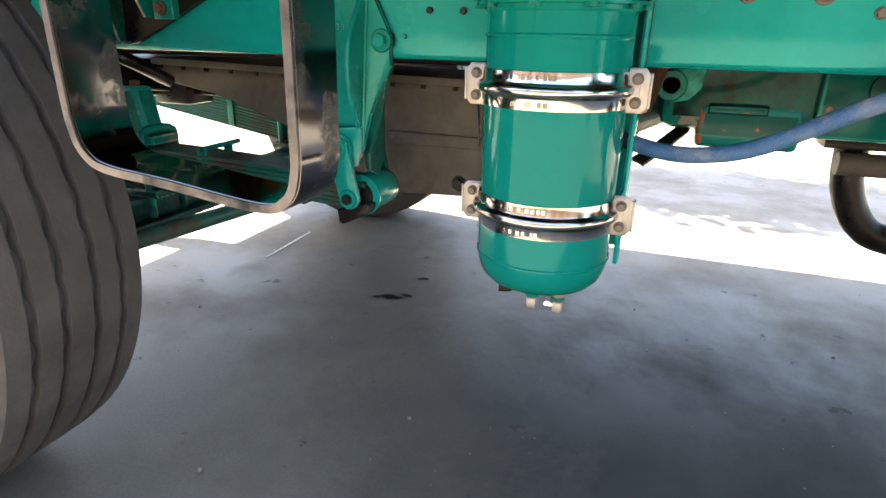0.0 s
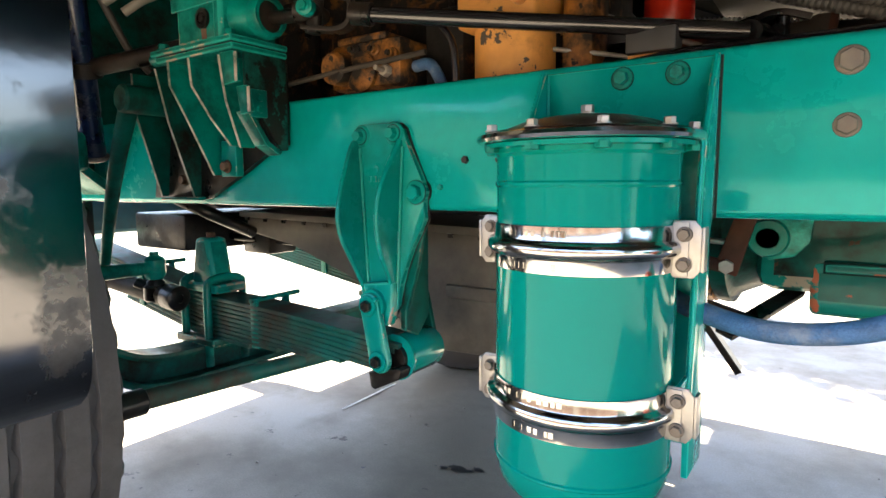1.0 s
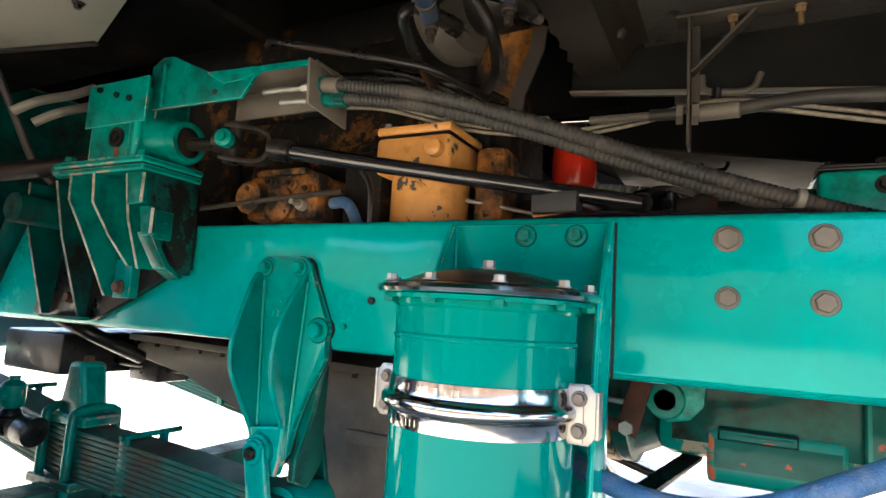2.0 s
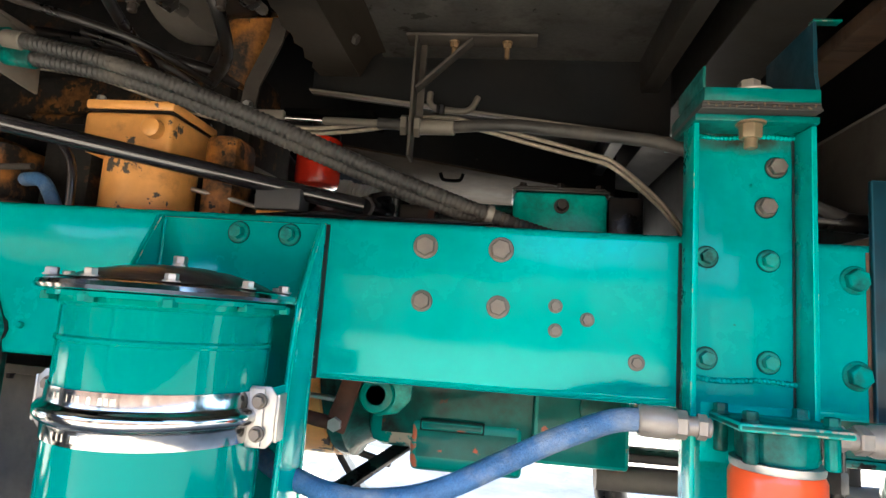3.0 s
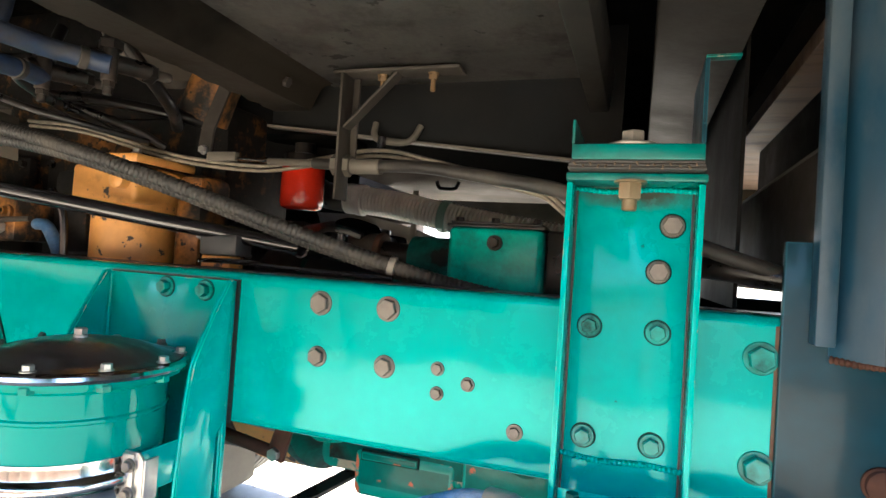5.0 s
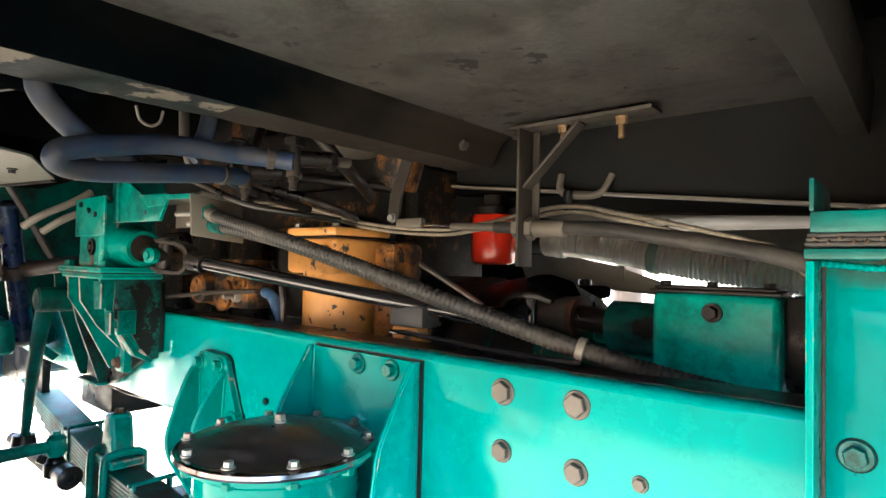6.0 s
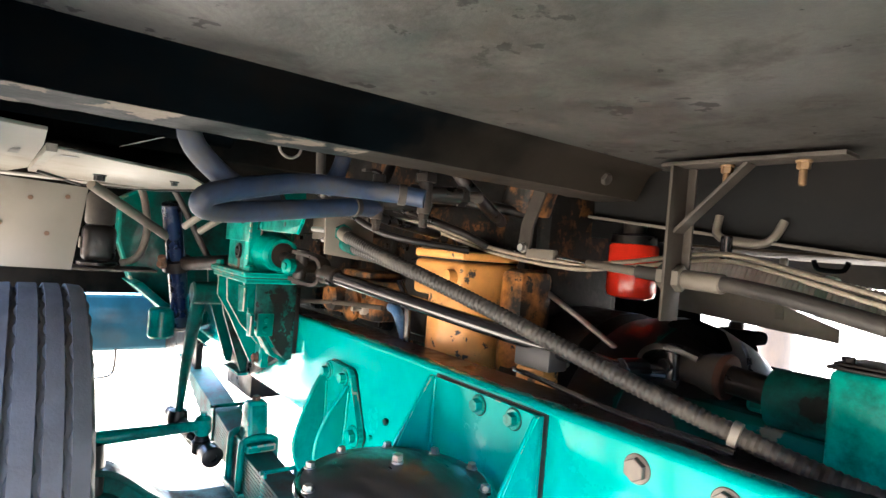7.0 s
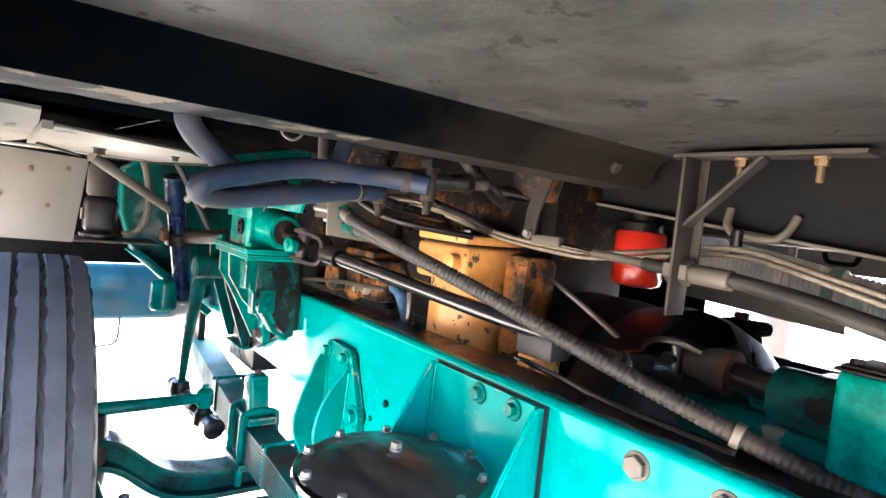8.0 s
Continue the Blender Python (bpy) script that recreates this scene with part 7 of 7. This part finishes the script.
    t = thing("air_tank", "glossy green round air tank hanging beside the rail", "air tank")
    part("shell", bm_lathe([(0.0, 0.0), (0.07, 0.005), (0.12, 0.02), (0.155, 0.045), (0.178, 0.08), (0.19, 0.12), (0.19, 0.9), (0.17, 0.97), (0, 1.0)], along((1.26, -0.22, 0.79), (2.3, -0.22, 0.79)), 56), CAN, t)
    part("bracket", bm_box(1.56, -0.06, 0.88, 1.62, 0.0055, 0.96, 0.003), GREEN, t)
    part("strap", bm_lathe([(0.191, 0), (0.195, 0.002), (0.195, 0.03), (0.191, 0.032)], along((1.52, -0.22, 0.79), (2.2, -0.22, 0.79)), 56), STEEL, t)
    t = thing("air_tank", "dark green second air tank under the rail", "air tank")
    part("shell", bm_lathe([(0.0, 0.0), (0.05, 0.004), (0.09, 0.02), (0.115, 0.05), (0.12, 0.08), (0.12, 0.9), (0, 1.0)], along((1.33, 0.26, 0.68), (2.2, 0.26, 0.68)), 44), TANKG, t)
    part("bracket", bm_box(1.5, 0.10, 0.79, 1.54, 0.40, 0.81, 0.003), GREASE, t)
    x = thing("cross_member", "dark green cross member between the rails", "cross member", at=(0, 0.003, 0.017))
    part("web", bm_box(1.13, 0.096, 0.775, 1.56, 0.774, 1.01, 0.004), GRIMY, x)
    part("lower_flange", bm_box(1.115, 0.096, 0.762, 1.575, 0.774, 0.7745, 0.002), SIDEGRIME, x)
    part("upper_flange", bm_box(1.115, 0.096, 1.0105, 1.575, 0.774, 1.022, 0.002), GRIMY, x)
    x = thing("cross_pipe", "dusty beige pipe running along the far rail", "pipe", at=(0, 0.013, 0.032))
    part("pipe", bm_rod((0.9, 0.80, 0.535), (2.4, 0.80, 0.545), 0.035), DUSTY, x)
    h = thing("rubber_hose", "dark dusty hose crossing over the rail", "hose", "rubber hoses", at=(0, -0.008, 0.007))
    part("hose", bm_tube(smooth_path([(1.0, 0.16, 1.16), (1.07, 0.12, 1.157), (1.14, 0.10, 1.15), (1.19, 0.09, 1.145)]), 0.016, 14), GREASE, h)
    part("hanger", bm_box(1.55, 0.79, 0.57, 1.58, 0.81, 0.857, 0.002), GREASE, x)
    e = thing("exhaust_pipe", "dark curved exhaust pipe at the far rail", "exhaust pipe", at=(0, 0.018, 0.034))
    part("pipe", bm_tube(smooth_path([(0.95, 0.87, 0.86), (0.95, 0.87, 0.58), (0.965, 0.87, 0.45), (1.02, 0.87, 0.34), (1.12, 0.87, 0.29), (1.4, 0.87, 0.27)]), 0.046, 20), GREASE, e)
    part("guard", bm_box(0.86, 0.80, 0.575, 1.5, 0.92, 0.60, 0.004), GREASE, e)
    v = thing("drain_valve", "greasy brass drain valve on the hose run", "valve", at=(0, 0.008, 0.002))
    part("body", join(bm_rod((1.115, 0.05, 0.74), (1.115, 0.05, 0.84), 0.014), bm_hex(0.03, 0.03, pose(1.115, 0.05, 0.75))), GREASE, v, smooth=30)


make_sleeper_mount()


# ---- the far side of the truck ----
def make_far_side():
    t = thing("fuel_tank", "large glossy green round fuel tank on the far side", "fuel tank")
    part("shell", bm_lathe([(0.0, 0.0), (0.21, 0.0), (0.23, 0.01), (0.24, 0.03), (0.24, 1.2), (0.21, 1.22), (0, 1.22)], along((0.34, 1.22, 0.86), (2, 1.22, 0.86)), 56), TANKG, t)
    for x in (0.5, 1.2):
        part("strap", bm_lathe([(0.241, 0), (0.246, 0.002), (0.246, 0.05), (0.241, 0.052)], along((x, 1.22, 0.86), (2.5, 1.22, 0.86)), 56), STEEL, t)
        part("bracket", bm_box(x, 0.862, 0.86, x + 0.05, 1.0, 0.90, 0.004), GREASE, t)
    k = thing("far_step_bracket", "dark steel step bracket on the far rail", "bracket")
    part("arm", bm_strap([Vector((0.10, 0.93, 0.86)), Vector((0.12, 0.94, 0.58)), Vector((0.28, 0.985, 0.335))], 0.05, 0.02, Vector((0, 1, 0))), GREASE, k)
    part("brace", bm_rod((0.13, 0.95, 0.56), (0.30, 1.0, 0.50), 0.012), GREASE, k)
    # Box added at the far rail to set the shadow edge on the ground.
    b = thing("shadow_box", "dark box added on the far rail to shape the ground shadow", "battery box")
    part("box", bm_box(-0.32, 1.0, 0.56, 0.22, 1.28, 0.85, 0.01), DARK, b)
    part("lid", bm_box(-0.33, 0.99, 0.851, 0.23, 1.29, 0.87, 0.005), DARK, b)
    part("bracket", bm_box(-0.1, 0.82, 0.80, 0.0, 1.0, 0.84, 0.004), GREASE, b)


make_far_side()


# ---- the unseen yard behind the camera: wall and dark panels added for reflections ----
def make_yard():
    wall = tagged(part("wall_yard", join(bm_box(-24.0, -6.6, 0.0, 22.0, -6.3, 2.6, 0.02), bm_box(-24.1, -6.7, 2.6, 22.1, -6.2, 2.75, 0.02)), BEIGE), "plain beige rendered yard wall with dark panels added to shape reflections", "wall", kind="structure")
    for x0, x1 in ((-21.0, -14.0), (-13.8, -9.6), (-9.45, -6.6), (-6.45, -4.6), (-4.45, -3.1), (-2.5, -1.35), (-1.2, 0.2), (0.32, 1.5), (2.2, 3.4), (3.55, 5.4), (5.6, 8.2), (8.4, 12.0), (12.3, 20.0)):
        part("reflect_panel", bm_box(x0, -6.297, 0.0, x1, -6.26, 2.3, 0.005), RUSTFLOOR, wall, "dull brown panel added for streaks in reflections")


make_yard()


# ---- unseen tree, added beyond the truck to cast the shade on the yard ----
BARK = material("bark", (0.11, 0.08, 0.055), 0.85, vary=0.3, scale=10, grain=60, bump=0.3, stretch=(1, 1, 0.3))
LEAF = material("leaf", (0.05, 0.09, 0.025), 0.55, vary=0.4, scale=3, grain=40, bump=0.0)


def make_tree(x, y):
    t = thing("tree", "unseen leafy tree added beyond the truck to cast shade", "tree", at=(x, y, 0))
    rnd = random.Random(21)
    part("trunk", bm_tube(smooth_path([(0, 0, -0.05), (0.03, 0.0, 1.0), (0.10, -0.08, 2.1), (0.22, -0.20, 2.9)]), 0.13, 14, lambda i: 0.15 - 0.003 * i), BARK, t)
    tips = []
    for k in range(9):
        a, h = 2.4 * k, rnd.uniform(2.3, 2.9)
        tip = Vector((0.9 + 1.1 * math.cos(a) * (0.4 + 0.6 * (k % 2)), -0.7 + 0.25 * math.sin(a), rnd.uniform(3.7, 4.3)))
        part("limb", bm_tube(smooth_path([(0.16, -0.14, h), (0.16 + (tip.x - 0.16) * 0.5, -0.14 + (tip.y + 0.14) * 0.5, h + (tip.z - h) * 0.65), tip]), 0.04, 8, lambda i: max(0.012, 0.05 - 0.004 * i)), BARK, t)
        tips.append(tip)
    verts, faces = [], []
    for tip in tips:
        for _ in range(520):
            c = tip + Vector((rnd.gauss(0, 0.30), rnd.gauss(0, 0.17), rnd.gauss(0, 0.2)))
            u = Vector((rnd.uniform(-1, 1), rnd.uniform(-1, 1), rnd.uniform(-0.5, 0.5))).normalized()
            w = u.cross(Vector((rnd.uniform(-1, 1), rnd.uniform(-1, 1), 1))).normalized() * 0.05
            u = u * 0.09
            n0 = len(verts)
            verts += [c - u, c + w, c + u, c - w]
            faces.append((n0, n0 + 1, n0 + 2, n0 + 3))
    me = bpy.data.meshes.new("crown")
    me.from_pydata([tuple(v) for v in verts], [], faces)
    me.materials.append(LEAF)
    crown = new("crown", me)
    crown.parent = t


make_tree(-1.1, 4.2)
